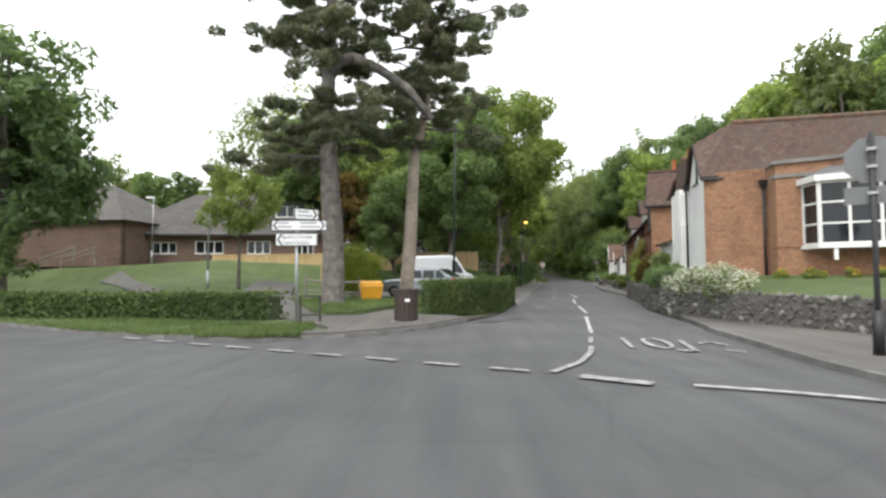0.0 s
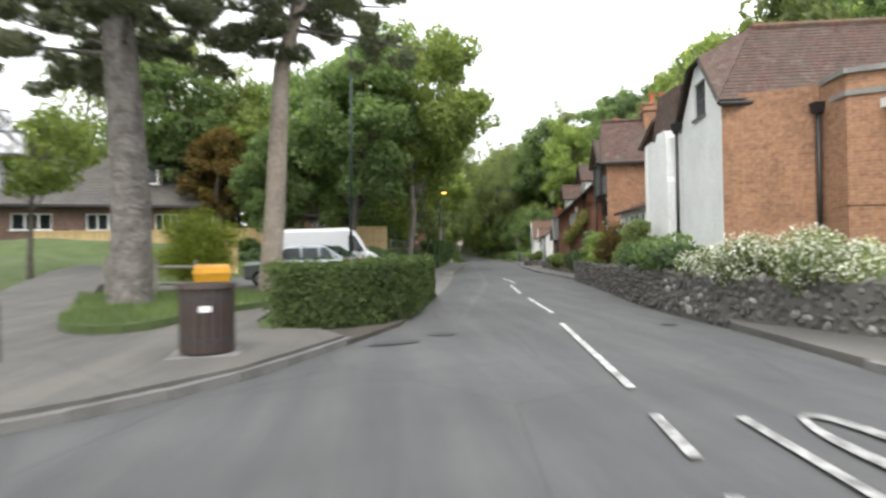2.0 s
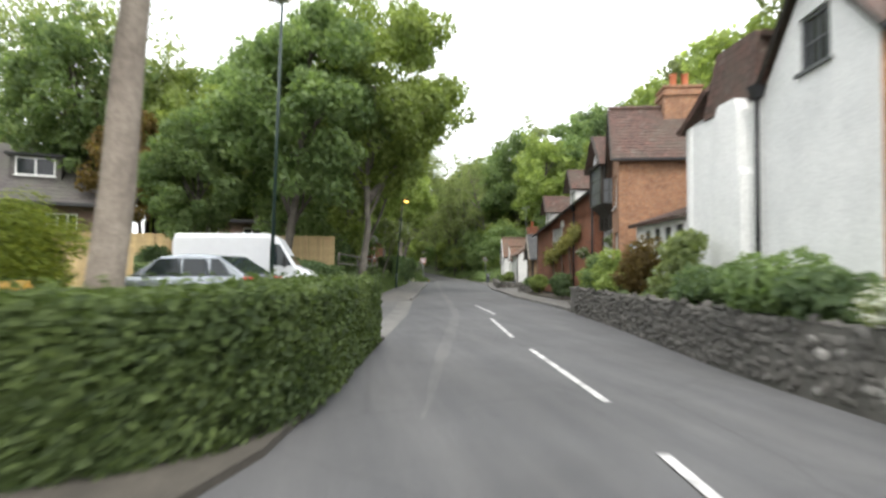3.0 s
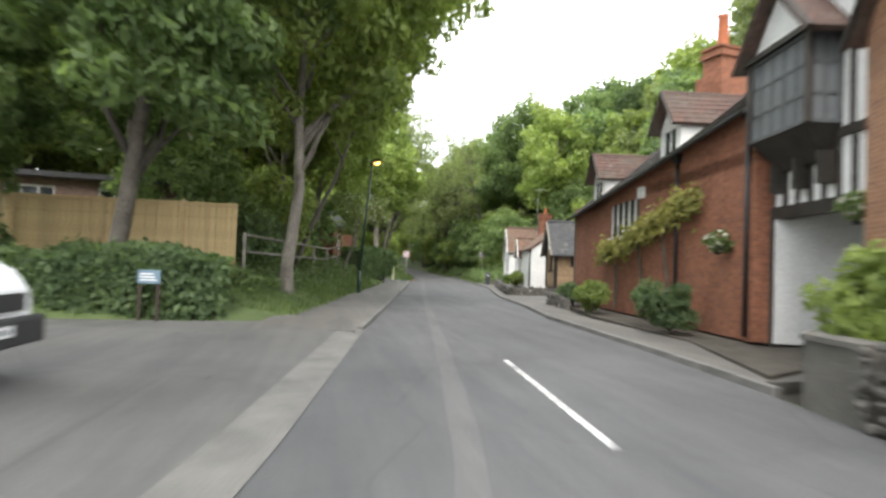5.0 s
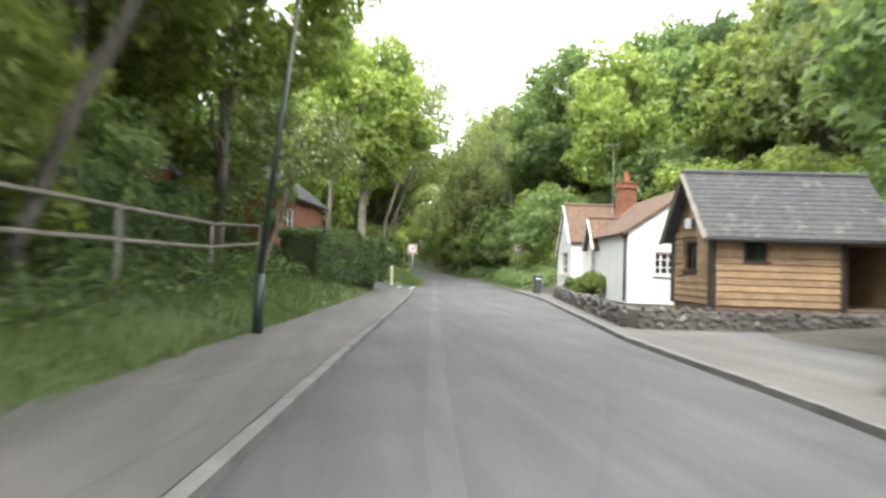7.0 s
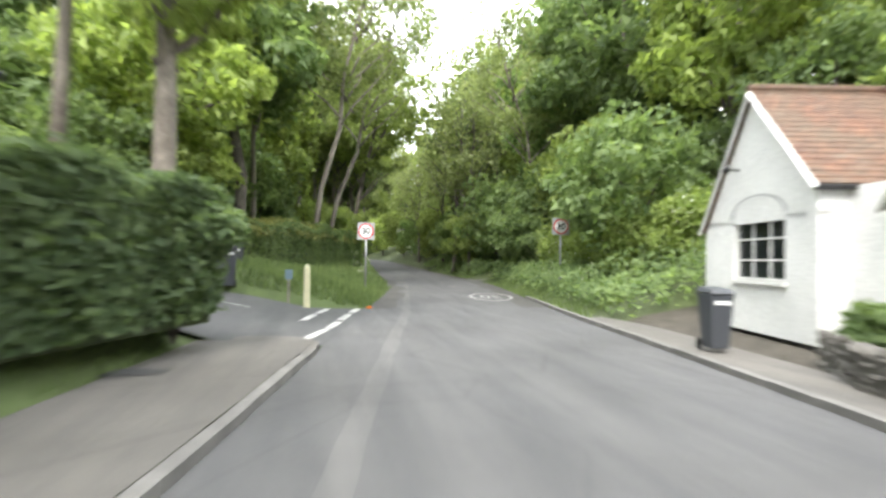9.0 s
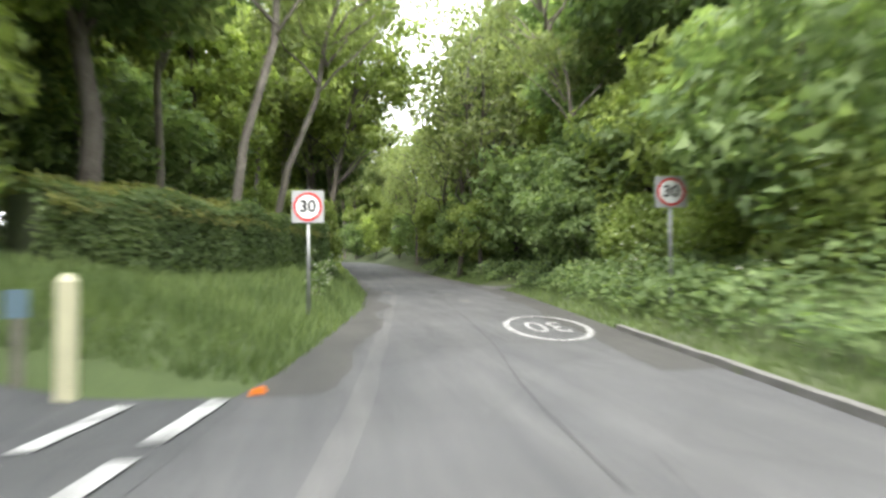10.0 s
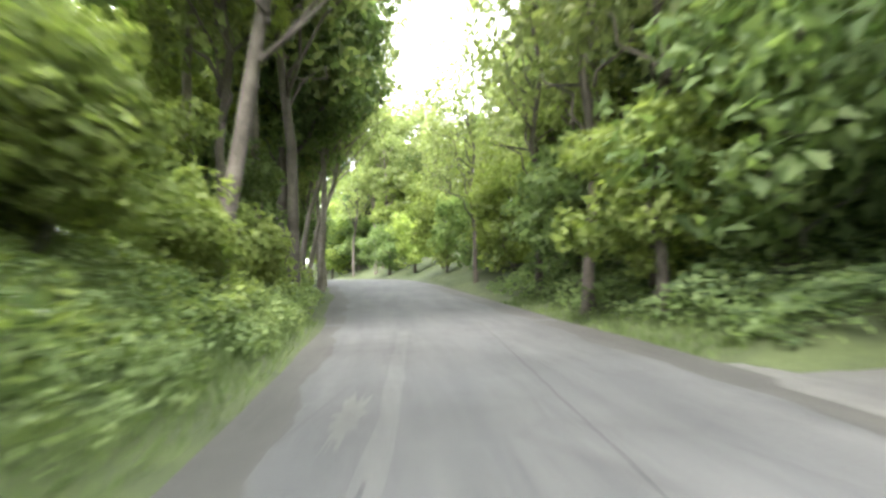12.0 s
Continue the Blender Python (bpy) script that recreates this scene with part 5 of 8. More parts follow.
def litter_bin(x, y):
    t = thing("litter_bin", "dark brown slatted round litter bin on a concrete slab", "litter bin", (x, y, 0.12), 8)
    part("plinth", MB().box(-0.46, -0.42, -0.05, 0.42, 0.38, 0.035), KERB, t, "cracked concrete slab", bevel=0.01)
    part("liner", MB().tube([(0, 0, 0.05), (0, 0, 0.8)], [0.3, 0.3], 20), BLACK, t, "black inner liner")
    slat = MB().box(-0.048, -0.012, 0.06, 0.048, 0.012, 0.9).mesh("slat", BINBROWN)
    for k in range(20):
        q = 2 * math.pi * k / 20
        ob = part("slat", slat, BINBROWN, t)
        ob.matrix_basis = pose(0.335 * math.cos(q), 0.335 * math.sin(q), 0, 0, 0, math.degrees(q) + 90)
    for z in (0.2, 0.74):
        part("hoop", MB().tube([(0, 0, z), (0, 0, z + 0.05)], [0.352, 0.352], 24), TRIM, t, "dark steel hoop")
    lip = MB()
    for k in range(24):
        a0, a1 = 2 * math.pi * k / 24, 2 * math.pi * (k + 1) / 24
        q = lambda w, r, z: (r * math.cos(w), r * math.sin(w), z)
        lip.hexa([q(a0, 0.27, 0.9), q(a0, 0.38, 0.9), q(a1, 0.38, 0.9), q(a1, 0.27, 0.9)], [q(a0, 0.28, 0.96), q(a0, 0.37, 0.96), q(a1, 0.37, 0.96), q(a1, 0.28, 0.96)])
    part("rim", lip, BINBROWN, t, "rounded brown rim")
    part("notice", MB().box(-0.05, -0.372, 0.6, 0.1, -0.366, 0.68), SIGN_W, t, "small white label")


litter_bin(-0.78, 16.5)


def grit_bin(x, y):
    t = thing("grit_bin", "bright yellow plastic grit bin", "grit bin", (x, y, 0.31), 15)
    part("tub", MB().hexa([(-0.42, -0.3, 0), (0.42, -0.3, 0), (0.42, 0.3, 0), (-0.42, 0.3, 0)], [(-0.5, -0.38, 0.62), (0.5, -0.38, 0.62), (0.5, 0.38, 0.62), (-0.5, 0.38, 0.62)]), YELLOW, t, bevel=0.03)
    part("lid", MB().hexa([(-0.54, -0.42, 0.62), (0.54, -0.42, 0.62), (0.54, 0.42, 0.62), (-0.54, 0.42, 0.62)], [(-0.48, -0.3, 0.8), (0.48, -0.3, 0.8), (0.48, 0.4, 0.9), (-0.48, 0.4, 0.9)]), YELLOW, t, bevel=0.03)


grit_bin(-3.35, 25.9)


def rail_fence(name, label, posts, rails, post_h, mat, zoff=0.0, rr=0.05, group=""):
    t = thing(name, label, "fence")
    tops = []
    for x, y in posts:
        z = max(ground_z(x, y), 0.1) + zoff
        tops.append((x, y, z))
        part("post", MB().box(-0.05, -0.05, -0.3, 0.05, 0.05, post_h, pose(x, y, z, 0, 0, R.uniform(0, 20))), mat, t, bevel=0.01)
    for a, b in zip(tops, tops[1:]):
        for h in rails:
            part("rail", MB().tube([(a[0], a[1], a[2] + h), (b[0], b[1], b[2] + h + R.uniform(-0.03, 0.03))], [rr, rr], 6), mat, t)
    return t


rail_fence("post_and_rail_fence", "low weathered wooden rail fence beside the grit bin", [(-6.6, 26.6), (-5.2, 26.6), (-4.0, 26.5)], (0.45, 0.95), 1.2, WEATHERED)
rail_fence("post_and_rail_fence", "pale weathered split-rail fence above the verge", [(2.4, 47.6), (3.6, 52), (4.4, 56), (5.0, 60), (5.6, 63.5)], (0.75, 1.3), 1.35, WEATHERED, 0.2, 0.04)


def column_lamp(name, label, x, y, h, mat, lean, lit, head_turn):
    z = max(ground_z(x, y), 0.1)
    t = thing(name, label, "street lamp", (x, y, z))
    part("base", MB().tube([(0, 0, -0.2), (0, 0, 1.1)], [0.095, 0.095], 12), mat, t, smooth=True)
    part("column", MB().tube([(0, 0, 1.1), (lean[0], lean[1], h)], [0.06, 0.045], 12), mat, t, smooth=True)
    c, s = math.cos(radians(head_turn)), math.sin(radians(head_turn))
    m = pose(lean[0], lean[1], h, 0, 0, head_turn)
    hd = MB()
    prof = [(-0.08, 0.05), (0.1, 0.09), (0.4, 0.12), (0.62, 0.09), (0.68, 0.04)]
    for (a, w), (b, v) in zip(prof, prof[1:]):
        hd.hexa([m @ Vector(q) for q in ((a, -w, 0.0), (b, -v, 0.02), (b, v, 0.02), (a, w, 0.0))], [m @ Vector(q) for q in ((a, -w * 0.7, 0.13), (b, -v * 0.7, 0.14), (b, v * 0.7, 0.14), (a, w * 0.7, 0.13))])
    head = part("lantern", hd, mat if lit else SIGN_W, t, "" if lit else "pale grey lantern")
    bowl = MB()
    for k in range(6):
        a, b = -0.9 + 0.36 * k - 0.2, -0.9 + 0.36 * (k + 1) - 0.2
        q = lambda w, g: m @ Vector((0.38 + 0.24 * math.sin(w), 0.1 * math.cos(w) * g, -0.01 - 0.1 * math.cos(w)))
        bowl.face(q(a, -1), q(b, -1), q(b, 1), q(a, 1))
    part("bowl", bowl, GLOW if lit else WHITE, head, "glowing orange sodium bowl" if lit else "clear bowl")


column_lamp("street_lamp", "dark green street lamp, lit orange, leaning over the footway", 6.6, 56.6, 6.55, GREEN_PAINT, (0.45, 0.5), True, -60)
column_lamp("street_lamp", "dark green lamp column standing behind the hedge", 0.35, 33.6, 10.5, GREEN_PAINT, (0.15, 0.1), False, -70)
column_lamp("street_lamp", "slim galvanised street lamp on the green", -14.3, 33.0, 5.9, GALV, (0.1, 0), False, 180)
column_lamp("street_lamp", "slim galvanised street lamp near the low buildings", -26.1, 47.9, 5.7, GALV, (0.1, 0), False, 180)


def board_fence(name, label, a, b, h, z0):
    t = thing(name, label, "fence")
    a, b = Vector(a), Vector(b)
    d = (b - a).normalized()
    n = int((b - a).length / 0.16)
    me = MB().box(0.004, -0.012, 0, 0.156, 0.012, h).mesh("board", FENCE)
    for k in range(n):
        p = a + d * (k * 0.16)
        ob = part("board", me, FENCE, t)
        ob.matrix_basis = pose(p.x, p.y, z0 + R.uniform(-0.01, 0.01), 0, R.uniform(-0.3, 0.3), math.degrees(math.atan2(d.y, d.x)))
    m = pose(a.x, a.y, z0, 0, 0, math.degrees(math.atan2(d.y, d.x)))
    L = n * 0.16
    part("gravel_board", MB().box(0, -0.03, -0.2, L, 0.03, 0.14, m), FENCE, t)
    for h2 in (0.55, h - 0.15):
        part("rail", MB().box(0, -0.05, h2, L, -0.013, h2 + 0.08, m), FENCE, t)
    for k in range(int(L / 2.4) + 1):
        part("post", MB().box(min(k * 2.4, L) - 0.05, -0.06, -0.3, min(k * 2.4, L) + 0.05, 0.06, h + 0.05, m), FENCE, t)


board_fence("board_fence", "new honey-coloured close-board timber fence", (-21, 48.6), (2.2, 47.4), 2.55, 0.75)
board_fence("board_fence", "new timber fence panel beside the brick building", (-9.5, 41.0), (-6.2, 41.6), 1.9, 0.6)


def board_sign(x, y, z, turn, w, h, label):
    t = thing("notice_board", label, "sign", (x, y, z), turn)
    for s in (-1, 1):
        part("leg", MB().box(s * w * 0.4 - 0.03, 0.0, -0.9, s * w * 0.4 + 0.03, 0.05, h), BINBROWN, t)
    p = part("panel", MB().box(-w / 2, -0.02, 0.0, w / 2, 0.015, h), SIGN_B, t, "pale blue panel", bevel=0.005)
    for k in range(3):
        part("lettering", MB().box(-w * 0.38, -0.027, h * (0.22 + 0.22 * k), w * (0.36 - 0.08 * k), -0.022, h * (0.32 + 0.22 * k)), SIGN_W, p, "unreadable pale lettering")


board_sign(0.97, 42.9, 0.9, -8, 0.52, 0.32, "small pale blue notice on brown legs")
board_sign(11.95, 31.6, 2.0, -15, 0.75, 0.36, "pale blue sign among the shrubs of the front garden")


# ---- vehicles ----
def loft(sections, caps=True):
    mb = MB()
    n = len(sections[0])
    k = len(mb.v)
    for s in sections:
        mb.v += [tuple(p) for p in s]
    for i in range(len(sections) - 1):
        for j in range(n):
            q = (j + 1) % n
            mb.f.append((k + i * n + j, k + i * n + q, k + (i + 1) * n + q, k + (i + 1) * n + j))
    if caps:
        mb.f.append(tuple(k + j for j in reversed(range(n))))
        mb.f.append(tuple(k + (len(sections) - 1) * n + j for j in range(n)))
    return mb


def ring(x, w, z0, z1, r=0.12):
    w /= 2
    return [(x, -w, z0 + r), (x, -w * 0.93, z0), (x, w * 0.93, z0), (x, w, z0 + r), (x, w * 0.98, z1 - r), (x, w * 0.88, z1), (x, -w * 0.88, z1), (x, -w * 0.98, z1 - r)]


def wheel(parent, x, y, r, w):
    m = pose(x, y, r, 90, 0, 0)
    prof = [(0.55, -w / 2), (0.92, -w / 2), (1.0, -w * 0.3), (1.0, w * 0.3), (0.92, w / 2), (0.55, w / 2)]
    mb = MB()
    for k in range(20):
        a, b = 2 * math.pi * k / 20, 2 * math.pi * (k + 1) / 20
        for (p, u), (q, v) in zip(prof, prof[1:]):
            mb.face(*[m @ Vector((r * g * math.cos(t), r * g * math.sin(t), s)) for g, s, t in ((p, u, a), (q, v, a), (q, v, b), (p, u, b))])
    wh = part("wheel", MB().tube([m @ Vector((0, 0, -w * 0.35)), m @ Vector((0, 0, w * 0.35))], [r * 0.2, r * 0.2], 10), TRIM, parent)
    part("tyre", mb, RUBBER, wh)
    rim = MB().tube([m @ Vector((0, 0, -w * 0.32)), m @ Vector((0, 0, w * 0.32))], [r * 0.56, r * 0.56], 16)
    part("rim", rim, GALV, wh, "silver alloy rim")


def hatchback(x, y, turn):
    c = thing("car", "silver five-door hatchback parked behind the hedge", "car", (x, y, 0.3), turn)
    body = loft([ring(-2.05, 1.5, 0.35, 0.72), ring(-1.95, 1.66, 0.24, 0.86), ring(-1.2, 1.74, 0.2, 0.93), ring(0.0, 1.76, 0.2, 0.96), ring(1.3, 1.74, 0.2, 0.98), ring(1.85, 1.68, 0.24, 0.98), ring(2.0, 1.56, 0.36, 0.9)])
    part("body", body, CAR_SILVER, c, smooth=False, bevel=0.03)
    part("cabin", loft([ring(-1.05, 1.5, 0.93, 0.98, 0.02), ring(-0.35, 1.4, 0.95, 1.42, 0.06), ring(0.3, 1.36, 0.95, 1.5, 0.06), ring(1.1, 1.34, 0.95, 1.46, 0.06), ring(1.8, 1.42, 0.95, 1.02, 0.02)]), CAR_SILVER, c, bevel=0.02)
    for s in (-1, 1):
        y1 = s * 0.725
        for a in ((-0.72, -0.35, 0.22, 0.18), (0.3, 0.3, 0.92, 0.86), (1.0, 1.0, 1.5, 1.2)):
            g = MB().face((a[0], y1 * 1.02, 0.99), (a[2], y1 * 1.02, 0.99), (a[3], y1 * 0.955, 1.38), (a[1], y1 * 0.955, 1.38))
            part("side_window", g, CAR_GLASS, c)
        part("mirror", MB().box(-0.75, s * 0.86 - 0.09, 0.95, -0.6, s * 0.86 + 0.09, 1.08), CAR_SILVER, c, bevel=0.03)
        part("tail_lamp", MB().box(1.86, s * 0.66 - 0.13, 0.74, 2.0, s * 0.66 + 0.13, 0.97), LAMP_RED, c, "red tail lamp", bevel=0.02)
        part("head_lamp", MB().box(-2.06, s * 0.55 - 0.18, 0.6, -1.94, s * 0.55 + 0.18, 0.75), GLASS, c, bevel=0.02)
        for xx in (-1.3, 1.28):
            wheel(c, xx, s * 0.8, 0.3, 0.19)
    part("rear_window", MB().face((1.16, -0.55, 1.43), (1.16, 0.55, 1.43), (1.78, 0.6, 1.05), (1.78, -0.6, 1.05)), CAR_GLASS, c)
    part("windscreen", MB().face((-1.02, 0.62, 1.0), (-0.38, 0.56, 1.41), (-0.38, -0.56, 1.41), (-1.02, -0.62, 1.0)), CAR_GLASS, c)
    part("bumper", MB().box(1.95, -0.75, 0.36, 2.06, 0.75, 0.52), TRIM, c, bevel=0.03)
    return c


def panel_van(x, y, turn):
    c = thing("van", "white panel van parked with its nose towards the lane", "van", (x, y, 0.06), turn)
    part("body", loft([ring(-2.5, 1.86, 0.4, 2.1), ring(-2.4, 1.94, 0.35, 2.26), ring(0.9, 1.94, 0.35, 2.3), ring(1.25, 1.9, 0.35, 2.2, 0.15), ring(1.95, 1.86, 0.35, 1.3), ring(2.5, 1.78, 0.35, 1.1), ring(2.72, 1.6, 0.4, 0.9)]), CAR_WHITE, c, bevel=0.04)
    part("windscreen", MB().face((1.95, -0.76, 1.33), (1.95, 0.76, 1.33), (1.29, 0.72, 2.1), (1.29, -0.72, 2.1)), CAR_GLASS, c)
    part("grille", MB().box(2.66, -0.6, 0.68, 2.76, 0.6, 0.86), TRIM, c, "black grille", bevel=0.01)
    part("bumper", MB().box(2.45, -0.93, 0.32, 2.82, 0.93, 0.62), TRIM, c, "dark plastic bumper", bevel=0.04)
    part("number_plate", MB().box(2.82, -0.26, 0.44, 2.835, 0.26, 0.55), SIGN_W, c)
    part("plate_bar", MB().box(2.836, -0.2, 0.47, 2.839, 0.2, 0.52), SIGN_GREY, c)
    for s in (-1, 1):
        part("side_window", MB().face((1.0, s * 0.975, 1.3), (1.8, s * 0.945, 1.3), (1.35, s * 0.93, 1.95), (1.0, s * 0.96, 2.0)), CAR_GLASS, c)
        part("head_lamp", MB().hexa([(2.4, s * 0.74 - 0.16, 0.72), (2.7, s * 0.7 - 0.16, 0.72), (2.7, s * 0.7 + 0.1, 0.72), (2.4, s * 0.74 + 0.16, 0.72)], [(2.35, s * 0.74 - 0.13, 1.0), (2.52, s * 0.7 - 0.13, 0.98), (2.52, s * 0.7 + 0.1, 0.98), (2.35, s * 0.74 + 0.16, 1.0)]), GLASS, c)
        part("mirror", MB().box(1.5, s * 1.1 - 0.1, 1.25, 1.62, s * 1.1 + 0.1, 1.6), TRIM, c, bevel=0.03)
        for xx in (-1.5, 1.75):
            wheel(c, xx, s * 0.86, 0.34, 0.22)
    return c


hatchback(-1.2, 30.1, -23).scale = (1.05, 1.0, 1.0)
van = panel_van(-0.6, 35.1, -2)
van.location.z = 0.2
van.scale = (0.865, 1, 1.05)

# ---- houses ----
def wall_panel(p0, p1, z0, h0, h1, holes=(), thick=0.28, apex=None):
    """A wall from plan point p0 to p1 (outside on the right hand), tops h0 and h1, with holes (s0, s1, za, zb) through it; apex: (s, z)."""
    p0, p1 = Vector(p0), Vector(p1)
    d = p1 - p0
    L = d.length
    d /= L
    n = Vector((-d.y, d.x)) * thick
    mb = MB()
    low = min(h0, h1)

    def cell(s0, s1, za0, za1, zb0, zb1):
        q = [p0 + d * s0, p0 + d * s1, p0 + d * s1 + n, p0 + d * s0 + n]
        mb.hexa([(*q[0], za0), (*q[1], za1), (*q[2], za1), (*q[3], za0)], [(*q[0], zb0), (*q[1], zb1), (*q[2], zb1), (*q[3], zb0)])

    ss = sorted({0.0, L, *[v for h in holes for v in h[:2]]})
    zs = sorted({z0, low, *[v for h in holes for v in h[2:]]})
    for a, b in zip(ss, ss[1:]):
        run = None
        for c, e in zip(zs, zs[1:]):
            m_s, m_z = (a + b) / 2, (c + e) / 2
            hole = any(h[0] < m_s < h[1] and h[2] < m_z < h[3] for h in holes)
            if not hole:
                run = (run[0], e) if run else (c, e)
            if (hole or e == zs[-1]) and run:
                cell(a, b, run[0], run[0], run[1], run[1])
                run = None
    if abs(h0 - h1) > 0.01:
        q = [p0, p1, p1 + n, p0 + n]
        zt = [h0, h1, h1, h0]
        k = [max(z, low + 0.001) for z in zt]
        mb.hexa([(*q[i], low) for i in range(4)], [(*q[i], k[i]) for i in range(4)])
    if apex:
        s, z = apex
        for a, b, za, zb in ((0, s, h0, z), (s, L, z, h1)):
            q = [p0 + d * a, p0 + d * b, p0 + d * b + n, p0 + d * a + n]
            lo = [h0 + (h1 - h0) * a / L, h0 + (h1 - h0) * b / L]
            zz = [max(za, lo[0] + 0.001), max(zb, lo[1] + 0.001)]
            mb.hexa([(*q[0], lo[0]), (*q[1], lo[1]), (*q[2], lo[1]), (*q[3], lo[0])], [(*q[0], zz[0]), (*q[1], zz[1]), (*q[2], zz[1]), (*q[3], zz[0])])
    return mb


def slope(a, b, c, d, rows, thick=0.1):
    """A tiled roof slope from eave a-b up to ridge d-c, in courses that overlap."""
    a, b, c, d = (Vector(p) for p in (a, b, c, d))
    n = (b - a).cross(d - a).normalized()
    mb = MB()
    for k in range(rows):
        t0, t1 = k / rows, (k + 1) / rows
        e0, e1, f0, f1 = a.lerp(d, t0), b.lerp(c, t0), b.lerp(c, t1), a.lerp(d, t1)
        up = n * 0.014
        mb.face(e0 + up, e1 + up, f0, f1)
        mb.face(e0, e1, e1 + up, e0 + up)
    mb.face(*[p - n * thick for p in (d, c, b, a)])
    for p, q in ((a, b), (b, c), (c, d), (d, a)):
        mb.face(p - n * thick, q - n * thick, q, p)
    return mb


def window(parent, p0, d, s0, s1, z0, z1, cols, rows, name="window", inset=0.1, bar_w=0.05, mat=None, glass=None, sill=True):
    """A window set in a hole of the wall that starts at p0 and runs along d (outside on the right hand)."""
    mat, glass = mat or WHITE, glass or GLASS
    p0, d = Vector(p0), Vector(d).normalized()
    n = Vector((-d.y, d.x))
    P = lambda s, o, z: Vector((*(p0 + d * s + n * o), z))

    def slat(mb, sa, sb, za, zb, o0, o1):
        mb.hexa([P(sa, o0, za), P(sb, o0, za), P(sb, o1, za), P(sa, o1, za)], [P(sa, o0, zb), P(sb, o0, zb), P(sb, o1, zb), P(sa, o1, zb)])

    w = new(name)
    w.parent = parent
    f = MB()
    for sa, sb, za, zb in ((s0, s0 + 0.07, z0, z1), (s1 - 0.07, s1, z0, z1), (s0 + 0.07, s1 - 0.07, z0, z0 + 0.07), (s0 + 0.07, s1 - 0.07, z1 - 0.07, z1)):
        slat(f, sa, sb, za, zb, inset - 0.04, inset + 0.05)
    part("window_frame", f, mat, w)
    for k in range(1, cols):
        s = s0 + (s1 - s0) * k / cols
        m1 = MB()
        slat(m1, s - bar_w / 2, s + bar_w / 2, z0 + 0.07, z1 - 0.07, inset - 0.02, inset + 0.04)
        part("mullion", m1, mat, w)
    for k in range(1, rows):
        z = z0 + (z1 - z0) * k / rows
        m1 = MB()
        slat(m1, s0 + 0.07, s1 - 0.07, z - bar_w * 0.35, z + bar_w * 0.35, inset - 0.015, inset + 0.035)
        part("glazing_bar", m1, mat, w)
    g = MB()
    g.face(P(s0 + 0.06, inset + 0.01, z0 + 0.06), P(s1 - 0.06, inset + 0.01, z0 + 0.06), P(s1 - 0.06, inset + 0.01, z1 - 0.06), P(s0 + 0.06, inset + 0.01, z1 - 0.06))
    part("pane", g, glass, w)
    if glass is GLASS and s1 - s0 > 0.55:
        for side in (0, 1):
            cu = MB()
            c0 = s0 + 0.06 if side == 0 else s1 - 0.06 - (s1 - s0) * 0.3
            for k in range(8):
                sa, sb = c0 + (s1 - s0) * 0.3 * k / 8, c0 + (s1 - s0) * 0.3 * (k + 1) / 8
                oa, ob_ = inset + 0.12 + 0.03 * (k % 2), inset + 0.12 + 0.03 * ((k + 1) % 2)
                cu.face(P(sa, oa, z0 + 0.03), P(sb, ob_, z0 + 0.03), P(sb, ob_, z1 - 0.03), P(sa, oa, z1 - 0.03))
            part("curtain", cu, CURTAIN, w, "pale drawn curtain")
    if sill:
        m1 = MB()
        slat(m1, s0 - 0.06, s1 + 0.06, z0 - 0.06, z0, -0.07, inset + 0.03)
        part("window_sill", m1, mat, w)

    return w


def cells(p0, d, thick, spec):
    """Blocks of wall: each (sa0, sb0, z0, sa1, sb1, z1), ends at the foot and at the top."""
    p0, d = Vector(p0), Vector(d).normalized()
    n = Vector((-d.y, d.x)) * thick
    mb = MB()
    for a0, b0, z0, a1, b1, z1 in spec:
        P = lambda s, o, z: Vector((*(p0 + d * s + n * o), z))
        mb.hexa([P(a0, 0, z0), P(b0, 0, z0), P(b0, 1, z0), P(a0, 1, z0)], [P(a1, 0, z1), P(b1, 0, z1), P(b1, 1, z1), P(a1, 1, z1)])
    return mb


def pipe(parent, x, y, z0, z1, mat=None, r=0.05):
    p = part("downpipe", MB().tube([(x, y, z0), (x, y, z1)], [r, r], 8), mat or BLACK, parent, smooth=True)
    part("hopper", MB().hexa([(x - 0.08, y - 0.08, z1), (x + 0.08, y - 0.08, z1), (x + 0.08, y + 0.08, z1), (x - 0.08, y + 0.08, z1)], [(x - 0.14, y - 0.13, z1 + 0.25), (x + 0.14, y - 0.13, z1 + 0.25), (x + 0.14, y + 0.13, z1 + 0.25), (x - 0.14, y + 0.13, z1 + 0.25)]), mat or BLACK, p)


def stack(parent, x, y, z0, z1, w, pots, mat, turn=15, name="chimney"):
    m = pose(x, y, 0, 0, 0, turn)
    c = part(name, MB().box(-w / 2, -w * 0.4, z0, w / 2, w * 0.4, z1, m), mat, parent, bevel=0.01)
    part("cap_course", MB().box(-w / 2 - 0.07, -w * 0.4 - 0.07, z1 - 0.28, w / 2 + 0.07, w * 0.4 + 0.07, z1 - 0.12, m), mat, c)
    part("cap_course", MB().box(-w / 2 - 0.05, -w * 0.4 - 0.05, z1, w / 2 + 0.05, w * 0.4 + 0.05, z1 + 0.08, m), mat, c)
    for k in range(pots):
        q = m @ Vector(((k - (pots - 1) / 2) * 0.42, 0, z1 + 0.08))
        part("chimney_pot", MB().tube([q, q + Vector((0, 0, 0.12)), q + Vector((0, 0, 0.5)), q + Vector((0, 0, 0.55))], [0.16, 0.13, 0.12, 0.15], 10), TERRA, c, "orange clay pot", smooth=True)


